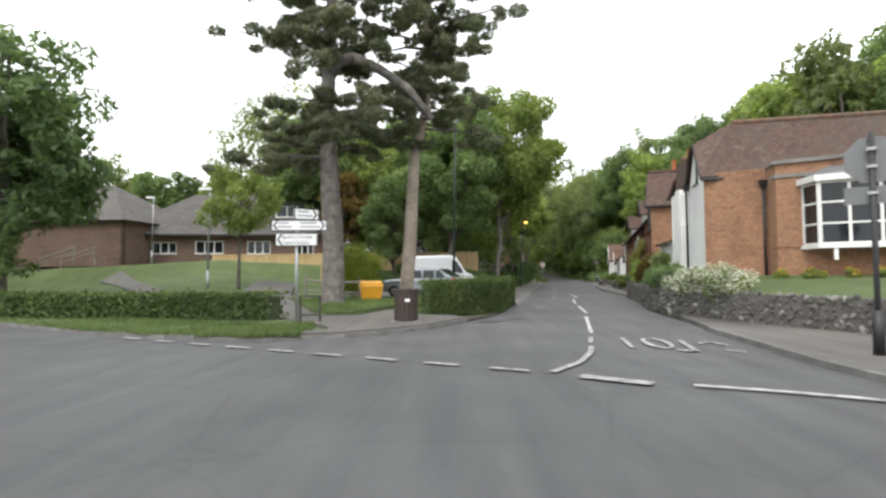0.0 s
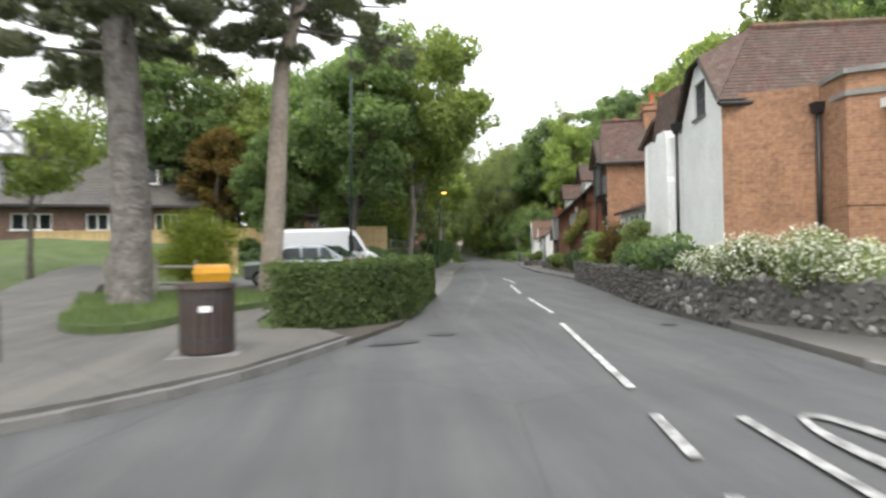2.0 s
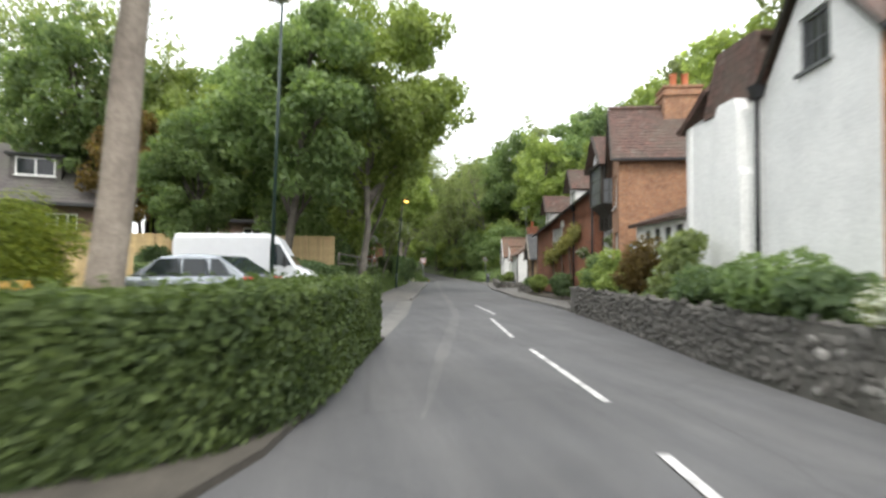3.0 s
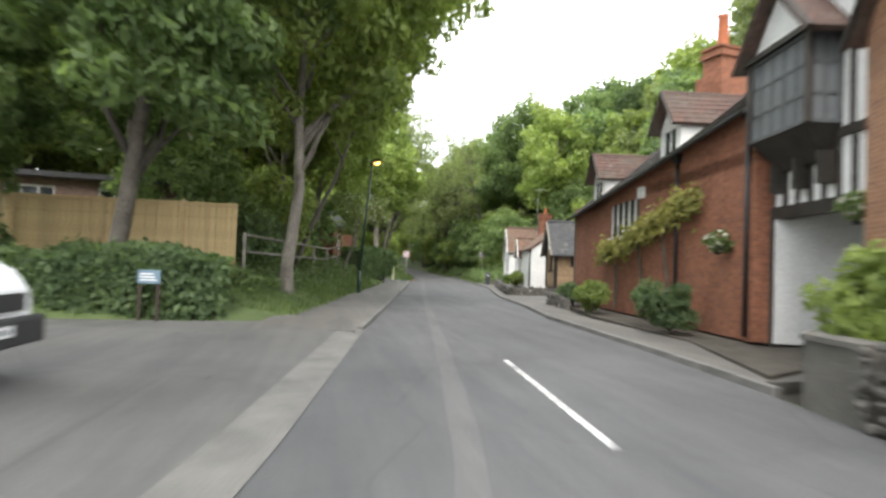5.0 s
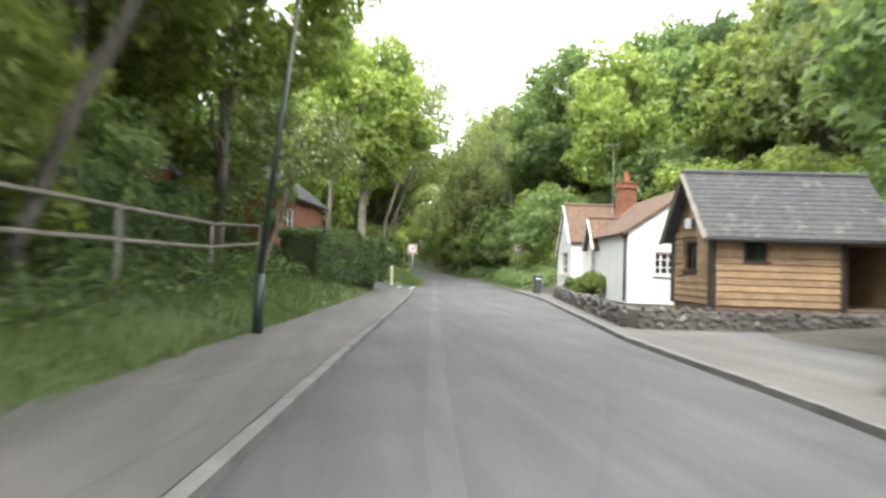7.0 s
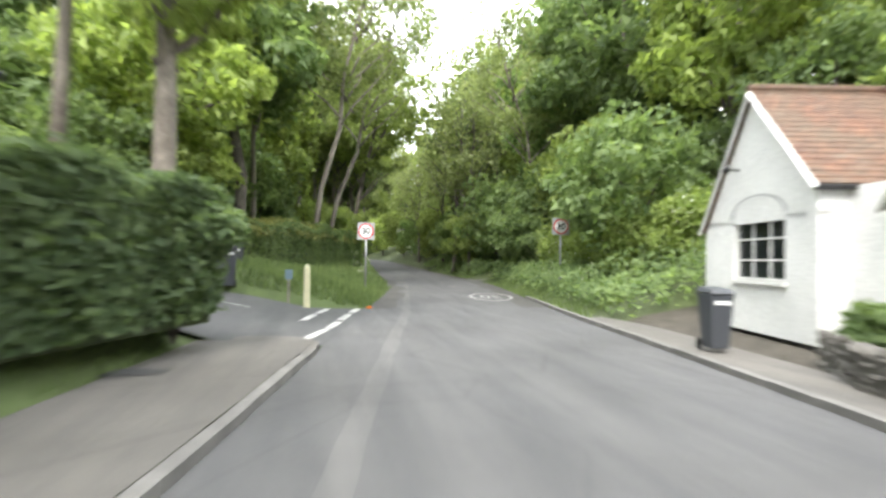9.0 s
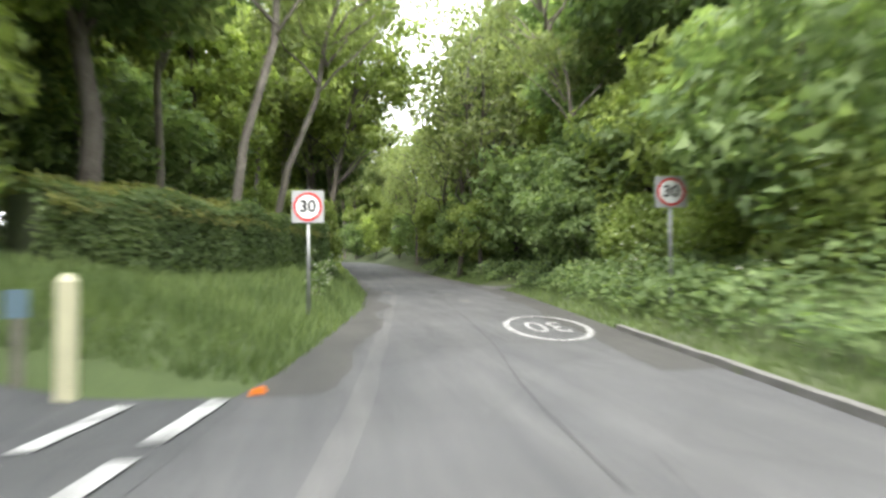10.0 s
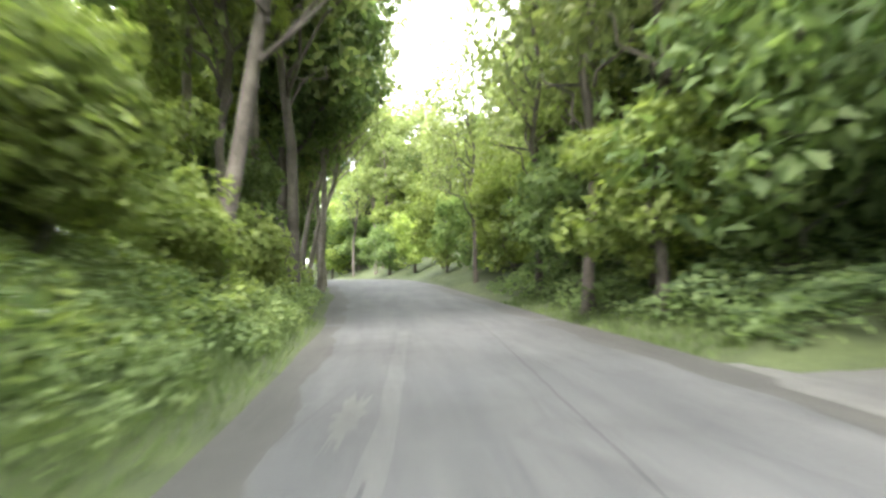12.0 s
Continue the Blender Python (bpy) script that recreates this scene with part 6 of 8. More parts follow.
U = lambda a, b: (Vector(b) - Vector(a)).normalized()
V3 = lambda p, z: Vector((p[0], p[1], z))


def house_a():
    h = thing("house", "large orange-brick house with a white rendered gable and brown tiled roof", "house")
    c1, c2, d = Vector((10.2, 21.9)), Vector((10.93, 25.05)), Vector((0.84, -0.5426))
    P, Rr = Vector((11.95, 20.75)), Vector((11.8, 19.85))
    L = (c1 - c2).length
    # white gable, its upper part narrowing to the half hip
    g = U(c2, c1)
    part("gable_wall", wall_panel(c2, c1, 0.7, 5.0, 5.0), RENDER_W, h, "white rendered gable wall")
    k = (L / 2 - 0.35) / 1.4
    sl = lambda z: max(0.0, (z - 5.2) * k)
    w0, w1 = 1.2, 2.1
    spec = [(0, w0, 5.0, 0, w0, 5.2), (w0, w1, 5.0, w0, w1, 5.1), (w1, L, 5.0, w1, L, 5.2), (0, w0, 5.2, sl(6.1), w0, 6.1),
            (w1, L, 5.2, w1, L - sl(6.1), 6.1), (sl(6.1), L - sl(6.1), 6.1, sl(6.58), L - sl(6.58), 6.58)]
    part("gable_top", cells(c2, g, 0.28, spec), RENDER_W, h, "white rendered gable head")
    window(h, c2, g, w0, w1, 5.1, 6.1, 4, 2, mat=LEADED)
    # brick front and the parapeted wing before it
    part("wall", wall_panel(c1, P, 0.7, 5.25, 5.25), BRICK, h)
    part("wall", wall_panel(P, Rr, 0.7, 5.2, 5.2, thick=0.3), BRICK, h)
    end = Rr + d * 9
    holes = [(1.0, 3.9, 2.35, 4.35)]
    part("wall", wall_panel(Rr, end, 0.7, 5.2, 5.2, holes), BRICK, h)
    part("wall", wall_panel(end, end + Vector((0.54, 0.84)) * 9, 0.7, 5.2, 5.2), BRICK, h)
    part("wall", wall_panel(end + Vector((0.54, 0.84)) * 9, c2 + Vector((0.35, -0.3)), 0.7, 5.1, 5.1), RENDER_W, h)
    for a, b in ((P + Vector((0.1, 0.1)), Rr), (Rr, end)):
        u = U(a, b)
        o = Vector((u.y, -u.x))
        ln = (b - a).length
        mb = cells(a + o * 0.1, u, 0.42, [(0, ln + 0.1, 5.2, 0, ln + 0.1, 5.32)])
        part("coping", mb, COPING, h, "grey stone coping")
        part("string_course", cells(a + o * 0.05, u, 0.08, [(0, ln + 0.05, 4.72, 0, ln + 0.05, 4.84)]), COPING, h)
        part("string_course", cells(a + o * 0.035, u, 0.08, [(0, ln + 0.035, 2.32, 0, ln + 0.035, 2.42)]), BRICK, h)
    pipe(h, P.x - 0.12, P.y - 0.06, 1.0, 4.55)
    pipe(h, 10.8, 25.12, 1.0, 5.05)
    # roof with half hip
    e = Vector((0.982, -0.19))
    r0, r1 = V3(Vector((10.48, 23.45)) + e * 1.5, 7.55), V3(Vector((10.48, 23.45)) + e * 14, 7.6)
    o = Vector((-0.19, -0.982)) * 0.22
    es, ee = V3(c1 + o - e * 0.15, 5.12), V3(c1 + o + e * 14, 5.12)
    ns, ne = V3(c2 - o - e * 0.15, 5.12), V3(c2 - o + e * 14, 5.12)
    q1, q2 = V3(c1 + g * -1 * (L / 2 - 0.45) - d * 0.15, 6.66), V3(c2 + g * (L / 2 - 0.45) - d * 0.15, 6.66)
    roof = slope(es, ee, r1, r0, 22)
    up = Vector((0, 0, 0.02))
    roof.face(es + up, r0 + up, q1 + up)
    part("roof", roof, TILE, h, "brown clay-tiled roof slope")
    back_slope = slope(ne, ns, r0, r1, 22)
    back_slope.face(ns + up, q2 + up, r0 + up)
    part("roof", back_slope, TILE, h, "brown clay-tiled roof slope")
    hip = MB().face(q1 + up, r0 + up * 2, q2 + up)
    part("half_hip", hip, TILE, h)
    part("ridge_tiles", MB().tube([r0 + up, r1 + up], [0.1, 0.1], 8), TILE_ORANGE, h)
    for a, b in ((es, q1), (q1, q2), (q2, ns)):
        part("bargeboard", MB().tube([a - up * 4, b - up * 4], [0.055, 0.055], 4), OAK_DARK, h)
    part("gutter", MB().tube([es - up * 5, lerp(es, ee, 0.16) - up * 5], [0.06, 0.06], 8), BLACK, h)
    # canted oriel window
    f = lambda s, out: Rr + d * s + Vector((-0.5426, -0.84)) * out
    pts = [f(0.75, 0.0), f(1.25, 0.85), f(3.65, 0.85), f(4.15, 0.0)]
    bay = part("bay_window", slab([tuple(p) for p in (f(0.68, 0), f(1.2, 0.93), f(3.7, 0.93), f(4.22, 0))], 2.22, 2.34), WHITE, h, "white painted canted bay window")
    part("cornice", slab([tuple(p) for p in (f(0.6, 0), f(1.15, 1.02), f(3.75, 1.02), f(4.3, 0))], 4.38, 4.58), WHITE, bay)
    top = [V3(f(0.6, 0), 4.58), V3(f(1.15, 1.02), 4.58), V3(f(3.75, 1.02), 4.58), V3(f(4.3, 0), 4.58)]
    t0, t1 = V3(f(1.5, 0.0), 4.98), V3(f(3.4, 0.0), 4.98)
    part("bay_roof", MB().face(top[0], top[1], t0).face(top[1], top[2], t1, t0).face(top[2], top[3], t1), LEAD, bay, "grey lead bay roof")
    for a, b, n in ((pts[0], pts[1], 1), (pts[1], pts[2], 3), (pts[2], pts[3], 1)):
        ln = (b - a).length
        window(bay, a, U(a, b), 0.0, ln, 2.34, 4.38, n, 3 if n > 1 else 3, name="casement", inset=0.03, bar_w=0.09, sill=False)
    for p in pts[1:3]:
        part("post", MB().tube([V3(p, 2.34), V3(p, 4.38)], [0.07, 0.07], 8), WHITE, bay)
    part("bracket", cells(f(1.6, 0.5), d, -0.4, [(0, 0.12, 1.85, 0, 0.12, 2.22)]), WHITE, bay)


house_a()


def white_wing():
    h = thing("cottage", "white rendered cottage wing with a chimney buttress and tile-hung top", "house")
    a, b = Vector((11.28, 28.2)), Vector((10.94, 25.1))
    e = Vector((0.95, -0.3))
    part("wall", wall_panel(a, b, 0.6, 5.15, 5.15), RENDER_W, h, "white rendered wall")
    part("wall", wall_panel(a + e * 5, a, 0.6, 5.15, 5.15, apex=(2.5, 6.9)), RENDER_W, h)
    part("wall", wall_panel(b, b + e * 5, 0.6, 5.15, 5.15), RENDER_W, h)
    g = U(a, b)
    part("tile_hanging", cells(a - Vector((0.06, 0)), g, 0.3, [(0.9, 2.95, 5.16, 1.5, 2.95, 6.55)]), TILE, h, "brown hanging tiles")
    part("buttress", cells(b - g * 1.35 - Vector((0.32, -0.08)), g, 0.4, [(0, 1.1, 0.6, 0.0, 1.1, 3.55), (0.0, 1.1, 3.55, 0.08, 1.02, 3.7), (0.08, 1.02, 3.7, 0.12, 1.0, 4.95), (0.12, 1.0, 4.95, 0.3, 0.9, 5.2)]), RENDER_W, h, "white rendered chimney buttress")
    ridge0, ridge1 = V3(a + g * 1.6 + e * 0.9, 7.0), V3(a + g * 1.6 + e * 6, 7.0)
    part("roof", slope(V3(a - Vector((0.2, -0.2)), 5.1), V3(a - Vector((0.15, -0.15)) - e * -0.01, 5.12), ridge0, ridge0 + Vector((0.01, 0, 0)), 4), TILE, h)
    part("roof", slope(V3(a + e * 6 + Vector((0, 0.2)), 5.1), V3(a + Vector((-0.1, 0.2)), 5.1), ridge0, ridge1, 14), TILE, h)
    part("roof", slope(V3(a + Vector((-0.15, 0.2)), 5.1), V3(a + g * 1.0 - Vector((0.1, 0)), 5.9), lerp(ridge0, ridge1, 0.02), ridge0, 8), TILE, h)
    part("roof", slope(V3(b, 6.5), V3(b + e * 6, 5.3), ridge1, ridge0, 14), TILE, h)
    # lean-to linking to the next house
    lt = thing("lean_to", "low lean-to porch with white framed windows", "porch")
    p, q = Vector((12.0, 32.0)), Vector((11.35, 28.4))
    u = U(p, q)
    ln = (q - p).length
    hs = [(0.5 + 0.78 * k, 1.2 + 0.78 * k, 1.9, 2.85) for k in range(4)]
    part("wall", wall_panel(p, q, 0.5, 3.0, 3.0, hs), RENDER_W, lt)
    for s in hs:
        window(lt, p, u, *s, 1, 2)
    part("roof", slope(V3(p + Vector((-0.25, 0.1)), 2.98), V3(q + Vector((-0.25, -0.1)), 2.98), V3(q + e * 3, 4.1), V3(p + e * 3, 4.1), 9), TILE, lt)


white_wing()


def gabled(name, label, sw, nw, e, depth, z0, eave_s, eave_n, apex, wall_mat, roof_mat, holes=(), holes_s=(), rows=16, over=0.25, verge=None, grid=None):
    """A house whose gable faces the lane: corners sw and nw, running back along e."""
    h = thing(name, label, "house")
    sw, nw, e = Vector(sw), Vector(nw), Vector(e).normalized()
    u = U(nw, sw)
    L = (sw - nw).length
    se, ne = sw + e * depth, nw + e * depth
    part("gable_wall", wall_panel(nw, sw, z0, eave_n, eave_s, holes, apex=(L / 2, apex)), wall_mat, h)
    part("wall", wall_panel(sw, se, z0, eave_s, eave_s, holes_s), wall_mat, h)
    part("wall", wall_panel(se, ne, z0, eave_s, eave_n, apex=(L / 2, apex)), wall_mat, h)
    part("wall", wall_panel(ne, nw, z0, eave_n, eave_n), wall_mat, h)
    mid0, mid1 = V3((sw + nw) / 2 - e * over, apex + 0.08), V3((se + ne) / 2, apex + 0.08)
    o = U(nw, sw) * over
    fs, fn = over * (apex - eave_s) / (L / 2), over * (apex - eave_n) / (L / 2)
    a, b = V3(sw + o - e * over, eave_s + 0.08 - fs), V3(se + o, eave_s + 0.08 - fs)
    c, f = V3(nw - o - e * over, eave_n + 0.08 - fn), V3(ne - o, eave_n + 0.08 - fn)
    part("roof", slope(a, b, mid1, mid0, rows), roof_mat, h)
    part("roof", slope(f, c, mid0, mid1, rows), roof_mat, h)
    part("ridge_tiles", MB().tube([mid0 + Vector((0, 0, 0.03)), mid1 + Vector((0, 0, 0.03))], [0.09, 0.09], 8), roof_mat, h)
    for p in (a, c):
        part("bargeboard", MB().tube([p - Vector((0, 0, 0.08)), mid0 - Vector((0, 0, 0.08))], [0.06, 0.06], 4), verge or OAK_DARK, h)
    part("gutter", MB().tube([a - Vector((0, 0, 0.06)), b - Vector((0, 0, 0.06))], [0.05, 0.05], 6), BLACK, h)
    for s in holes:
        window(h, nw, u, *s, *(grid or (3, 2)))
    for s in holes_s:
        window(h, sw, e, *s, 2, 2)
    return h


hb = gabled("house", "narrow orange-brick house with brown tiled roof and tall chimney", (11.75, 32.7), (13.07, 35.75), (0.95, -0.3), 6.5, 0.4, 5.5, 5.5, 7.4, BRICK, TILE,
            [(0.9, 2.1, 3.85, 5.0), (1.1, 2.7, 1.55, 2.9)])
stack(hb, 14.6, 33.6, 6.4, 8.1, 1.3, 2, BRICK, -17)


def timber_house():
    h = thing("house", "black-and-white timber-framed house with a jettied leaded oriel", "house")
    nw, sw = Vector((14.3, 39.0)), Vector((13.62, 35.75))
    u, e = U(nw, sw), Vector((0.95, -0.3))
    L = (sw - nw).length
    P = lambda s, o, z: V3(nw + u * s + Vector((u.y, -u.x)) * o, z)
    part("gable_wall", wall_panel(nw, sw, 2.95, 5.9, 5.9, apex=(L / 2, 7.5)), RENDER_W, h, "white plastered gable")
    part("passage_wall", wall_panel(nw + e * 1.6, sw + e * 1.6, 0.2, 3.2, 3.2), RENDER_W, h, "whitewashed wall inside the passage")
    part("wall", wall_panel(sw, sw + e * 6, 0.2, 5.9, 5.9), BRICK_BROWN, h)
    part("wall", wall_panel(nw + e * 6, nw, 0.2, 5.9, 5.9), RENDER_W, h, "whitewashed wall of the passage")
    for s in (0.05, L - 0.05):
        part("post", MB().box(-0.11, -0.11, 0.1, 0.11, 0.11, 3.0, pose(*P(s, 0.0, 0), 0, 0, 10)), OAK_DARK, h, "dark oak post")
    part("bressumer", cells(nw + Vector((u.y, -u.x)) * 0.06, u, 0.3, [(0, L, 2.8, 0, L, 3.05)]), OAK_DARK, h)
    for z in (4.1, 5.85):
        part("beam", cells(nw + Vector((u.y, -u.x)) * 0.05, u, 0.1, [(0, L, z, 0, L, z + 0.18)]), OAK_DARK, h)
    for k in range(9):
        s = 0.08 + k * (L - 0.2) / 8
        part("stud", cells(nw + Vector((u.y, -u.x)) * 0.03, u, 0.1, [(s, s + 0.13, 3.05, s, s + 0.13, 4.1)]), OAK_DARK, h)
    for s in (2.35, 2.75, 3.1):
        part("stud", cells(nw + Vector((u.y, -u.x)) * 0.03, u, 0.1, [(s, s + 0.13, 4.28, s, s + 0.13, 5.85)]), OAK_DARK, h)
    # oriel
    s0, s1, out = 0.25, 2.15, 0.62
    pts = [P(s0, 0, 4.35), P(s0, out, 4.35), P(s1, out, 4.35), P(s1, 0, 4.35)]
    tops = [p + Vector((0, 0, 1.65)) for p in pts]
    inner = [P(s0 + 0.25, 0, 3.75), P(s0 + 0.3, 0.12, 3.75), P(s1 - 0.3, 0.12, 3.75), P(s1 - 0.25, 0, 3.75)]
    oriel = part("oriel", MB().hexa([inner[0], inner[1], inner[2], inner[3]], pts), OAK_DARK, h, "dark carved oriel base")
    for a, b, n in ((pts[0], pts[1], 2), (pts[1], pts[2], 5), (pts[2], pts[3], 2)):
        a2, b2 = Vector(a[:2]), Vector(b[:2])
        window(oriel, a2, U(a2, b2), 0.0, (b2 - a2).length, 4.35, 6.0, n, 3, name="casement", inset=0.02, bar_w=0.07, mat=LEADED, glass=PANES, sill=False)
    for p in pts[1:3]:
        part("post", MB().tube([p, p + Vector((0, 0, 1.65))], [0.08, 0.08], 6), OAK_DARK, oriel)
    part("lid", slab([tuple(p[:2]) for p in (P(s0 - 0.1, 0, 0), P(s0 - 0.1, out + 0.1, 0), P(s1 + 0.1, out + 0.1, 0), P(s1 + 0.1, 0, 0))], 6.0, 6.12), OAK_DARK, oriel)
    part("gablet", MB().face(P(s0, out - 0.05, 6.12), P(s1, out - 0.05, 6.12), P((s0 + s1) / 2, out - 0.05, 7.25)), RENDER_W, oriel, "white plastered gablet")
    for k in range(3):
        s = s0 + 0.2 + k * 0.72
        part("bracket", cells(nw + u * s + Vector((u.y, -u.x)) * 0.3, u, 0.3, [(0, 0.12, 3.3, 0, 0.12, 3.9)]), OAK_DARK, oriel)
    # roofs
    mid = (s0 + s1) / 2
    rf0, rf1 = P(mid, out + 0.25, 7.4), P(mid, -3.5, 7.4)
    part("roof", slope(P(s1 + 0.35, out + 0.25, 5.95), P(s1 + 0.35, -3.5, 5.95), rf1, rf0, 10), TILE, h, "small brown gablet roof")
    part("roof", slope(P(s0 - 0.35, -3.5, 5.95), P(s0 - 0.35, out + 0.25, 5.95), rf0, rf1, 10), TILE, h, "small brown gablet roof")
    for s in (s0 - 0.35, s1 + 0.35):
        part("bargeboard", MB().tube([P(s, out + 0.2, 5.92), P(mid, out + 0.2, 7.36)], [0.07, 0.07], 4), OAK_DARK, h)
    m0, m1 = P(L / 2, 0.15, 7.62), P(L / 2, -6, 7.62)
    part("roof", slope(P(L + 0.1, 0.2, 5.8), P(L + 0.1, -6, 5.8), m1, m0, 14), TILE, h)
    part("roof", slope(P(-0.1, -6, 5.8), P(-0.1, 0.2, 5.8), m0, m1, 14), TILE, h)


timber_house()


def long_cottage():
    h = thing("house", "long red-brick cottage with white gabled dormers and climbing plants", "house")
    far, near = Vector((15.75, 51.0)), Vector((13.85, 38.95))
    u, e = U(far, near), Vector((0.97, -0.16))
    L = (near - far).length
    ef, en = 4.15, 5.25
    top = lambda s: ef + (en - ef) * s / L
    P = lambda s, o, z: V3(far + u * s + Vector((u.y, -u.x)) * o, z)
    big = (3.25, 5.95, 2.8, 4.32)
    back = 1.47
    end, eb = far - u * back, top(-back)
    part("wall", wall_panel(end, near, 0.2, eb, en, [(big[0] + back, big[1] + back, big[2], big[3])]), BRICK_RED, h, "orange-red brick front")
    window(h, far, u, *big, 5, 1, bar_w=0.15)
    part("wall", wall_panel(near, near + e * 6, 0.2, en, en, apex=(3, 7.7)), BRICK_RED, h)
    part("wall", wall_panel(near + e * 6, end + e * 6, 0.2, en, eb), BRICK_RED, h)
    part("wall", wall_panel(end + e * 6, end, 0.2, eb, eb, apex=(3, 6.6)), BRICK_BROWN, h)
    a, b = P(-0.2 - back, 0.3, eb - 0.1), P(L + 0.0, 0.3, en - 0.1)
    c, d = V3(near + e * 3, 7.7), V3(end + e * 3 - u * 0.2, 6.7)
    part("roof", slope(a, b, c, d, 20), TILE_GREY, h, "weathered brown-grey tiled roof")
    part("roof", slope(V3(near + e * 6.3, en - 0.1), V3(end + e * 6.3, eb - 0.1), d, c, 20), TILE_GREY, h)
    part("gutter", MB().tube([a - Vector((0, 0, 0.05)), b - Vector((0, 0, 0.05))], [0.055, 0.055], 6), BLACK, h)
    pipe(h, *P(8.75, 0.08, 0)[:2], 0.3, 4.6)
    part("vent_box", cells(far + Vector((u.y, -u.x)) * 0.12, u, 0.14, [(6.05, 6.42, 3.95, 6.05, 6.42, 4.3)]), WHITE, h, "white wall vent", bevel=0.01)
    pipe(h, *P(L - 0.15, 0.08, 0)[:2], 0.3, 5.0)
    for s, w, drop in ((1.5, 1.3, 0.15), (7.85, 1.3, 0.75)):
        zt = top(s)
        s0, s1 = s - w / 2, s + w / 2
        q = far - Vector((u.y, -u.x)) * 0.12
        dm = part("dormer", cells(q, u, 0.18, [(s0, s0 + 0.2, zt - drop, s0, s0 + 0.2, zt + 1.05), (s1 - 0.2, s1, zt - drop, s1 - 0.2, s1, zt + 1.05), (s0 + 0.2, s1 - 0.2, zt + 0.95, s0 + 0.2, s1 - 0.2, zt + 1.05), (s0, s1, zt + 1.05, s - 0.02, s + 0.02, zt + 1.95)]), WHITE, h, "white boarded gabled dormer")
        window(dm, q, u, s0 + 0.2, s1 - 0.2, zt - drop + 0.05, zt + 0.95, 2, 2, name="casement", inset=0.02)
        for sc in (s0, s1 - 0.06):
            part("cheek", MB().hexa([P(sc, -0.15, zt), P(sc + 0.06, -0.15, zt), P(sc + 0.06, -1.7, zt), P(sc, -1.7, zt)][::-1], [P(sc, -0.15, zt + 1.05), P(sc + 0.06, -0.15, zt + 1.05), P(sc + 0.06, -1.7, zt + 1.1), P(sc, -1.7, zt + 1.1)][::-1]), WHITE, dm)
        r0, r1 = P(s, 0.2, zt + 2.05), P(s, -2.6, zt + 2.05)
        part("dormer_roof", slope(P(s1 + 0.18, 0.2, zt + 0.92), P(s1 + 0.18, -1.6, zt + 0.92), r1, r0, 7), TILE, dm)
        part("dormer_roof", slope(P(s0 - 0.18, -1.6, zt + 0.92), P(s0 - 0.18, 0.2, zt + 0.92), r0, r1, 7), TILE, dm)
        for sc in (s0 - 0.18, s1 + 0.18):
            part("bargeboard", MB().tube([P(sc, 0.2, zt + 0.86), P(s, 0.2, zt + 2.0)], [0.05, 0.05], 4), OAK_DARK, dm)
    stack(h, 17.75, 45.1, 6.2, 9.1, 0.95, 0, BRICK_RED, 10)
    part("chimney_base", MB().box(-0.62, -0.55, 6.2, 0.62, 0.55, 8.2, pose(17.75, 45.1, 0, 0, 0, 10)), BRICK_RED, h, bevel=0.02)
    part("chimney_pot", MB().tube([(17.75, 45.1, 9.15), (17.75, 45.1, 9.3), (17.75, 45.1, 10.25), (17.75, 45.1, 10.33)], [0.24, 0.19, 0.16, 0.2], 12), TERRA, h, "tall orange clay pot", smooth=True)
    # climbing plant over the front
    w = thing("climbing_plant", "yellow-green wisteria trained along the brick front", "climber")
    line = [(3.0, 2.25), (4.4, 2.4), (5.8, 2.6), (7.2, 2.85), (8.6, 3.2), (10.0, 3.55)]
    spots = []
    for _ in range(2300):
        k = R.random() * (len(line) - 1.001)
        i = int(k)
        s, z = (line[i][j] + (line[i + 1][j] - line[i][j]) * (k - i) for j in (0, 1))
        spots.append((P(s + R.gauss(0, 0.25), R.uniform(0.05, 0.45), z + R.gauss(0, 0.2) + 0.25 * noise.noise((s * 1.7, z, 0))), Vector((-1, -0.2, 0.3))))
    part("foliage", facing_leaves("foliage", spots, 0.11, LEAF_WISTERIA), LEAF_WISTERIA, w)
    for s in (4.2, 6.4, 8.2):
        part("stem", MB().tube([P(s, 0.1, 0.3), P(s + 0.15, 0.12, 1.4), P(s - 0.1, 0.15, 2.5), P(s + 0.3, 0.15, 3.2)], [0.05, 0.045, 0.04, 0.02], 6), BARK, w)
    b = thing("hanging_basket", "hanging basket of white and green flowers on the wall", "hanging basket", tuple(P(L - 0.9, 0.3, 2.35)))
    cen, r = clumps(7, 0.22, 0.22, 0.22, 0.0, 0.16)
    part("foliage", leaf_mesh("foliage", cen, r, 420, 0.09, LEAF[0]), LEAF[0], b)
    part("blossom", leaf_mesh("blossom", cen, r * 1.1, 60, 0.09, PETAL, long=1.0), PETAL, b)
    part("bowl", MB().tube([(0, 0, -0.3), (0, 0, -0.12), (0, 0, 0)], [0.05, 0.16, 0.2], 10), TRIM, b)
    copy_thing(b, pose(13.2, 36.0, 2.75))


long_cottage()


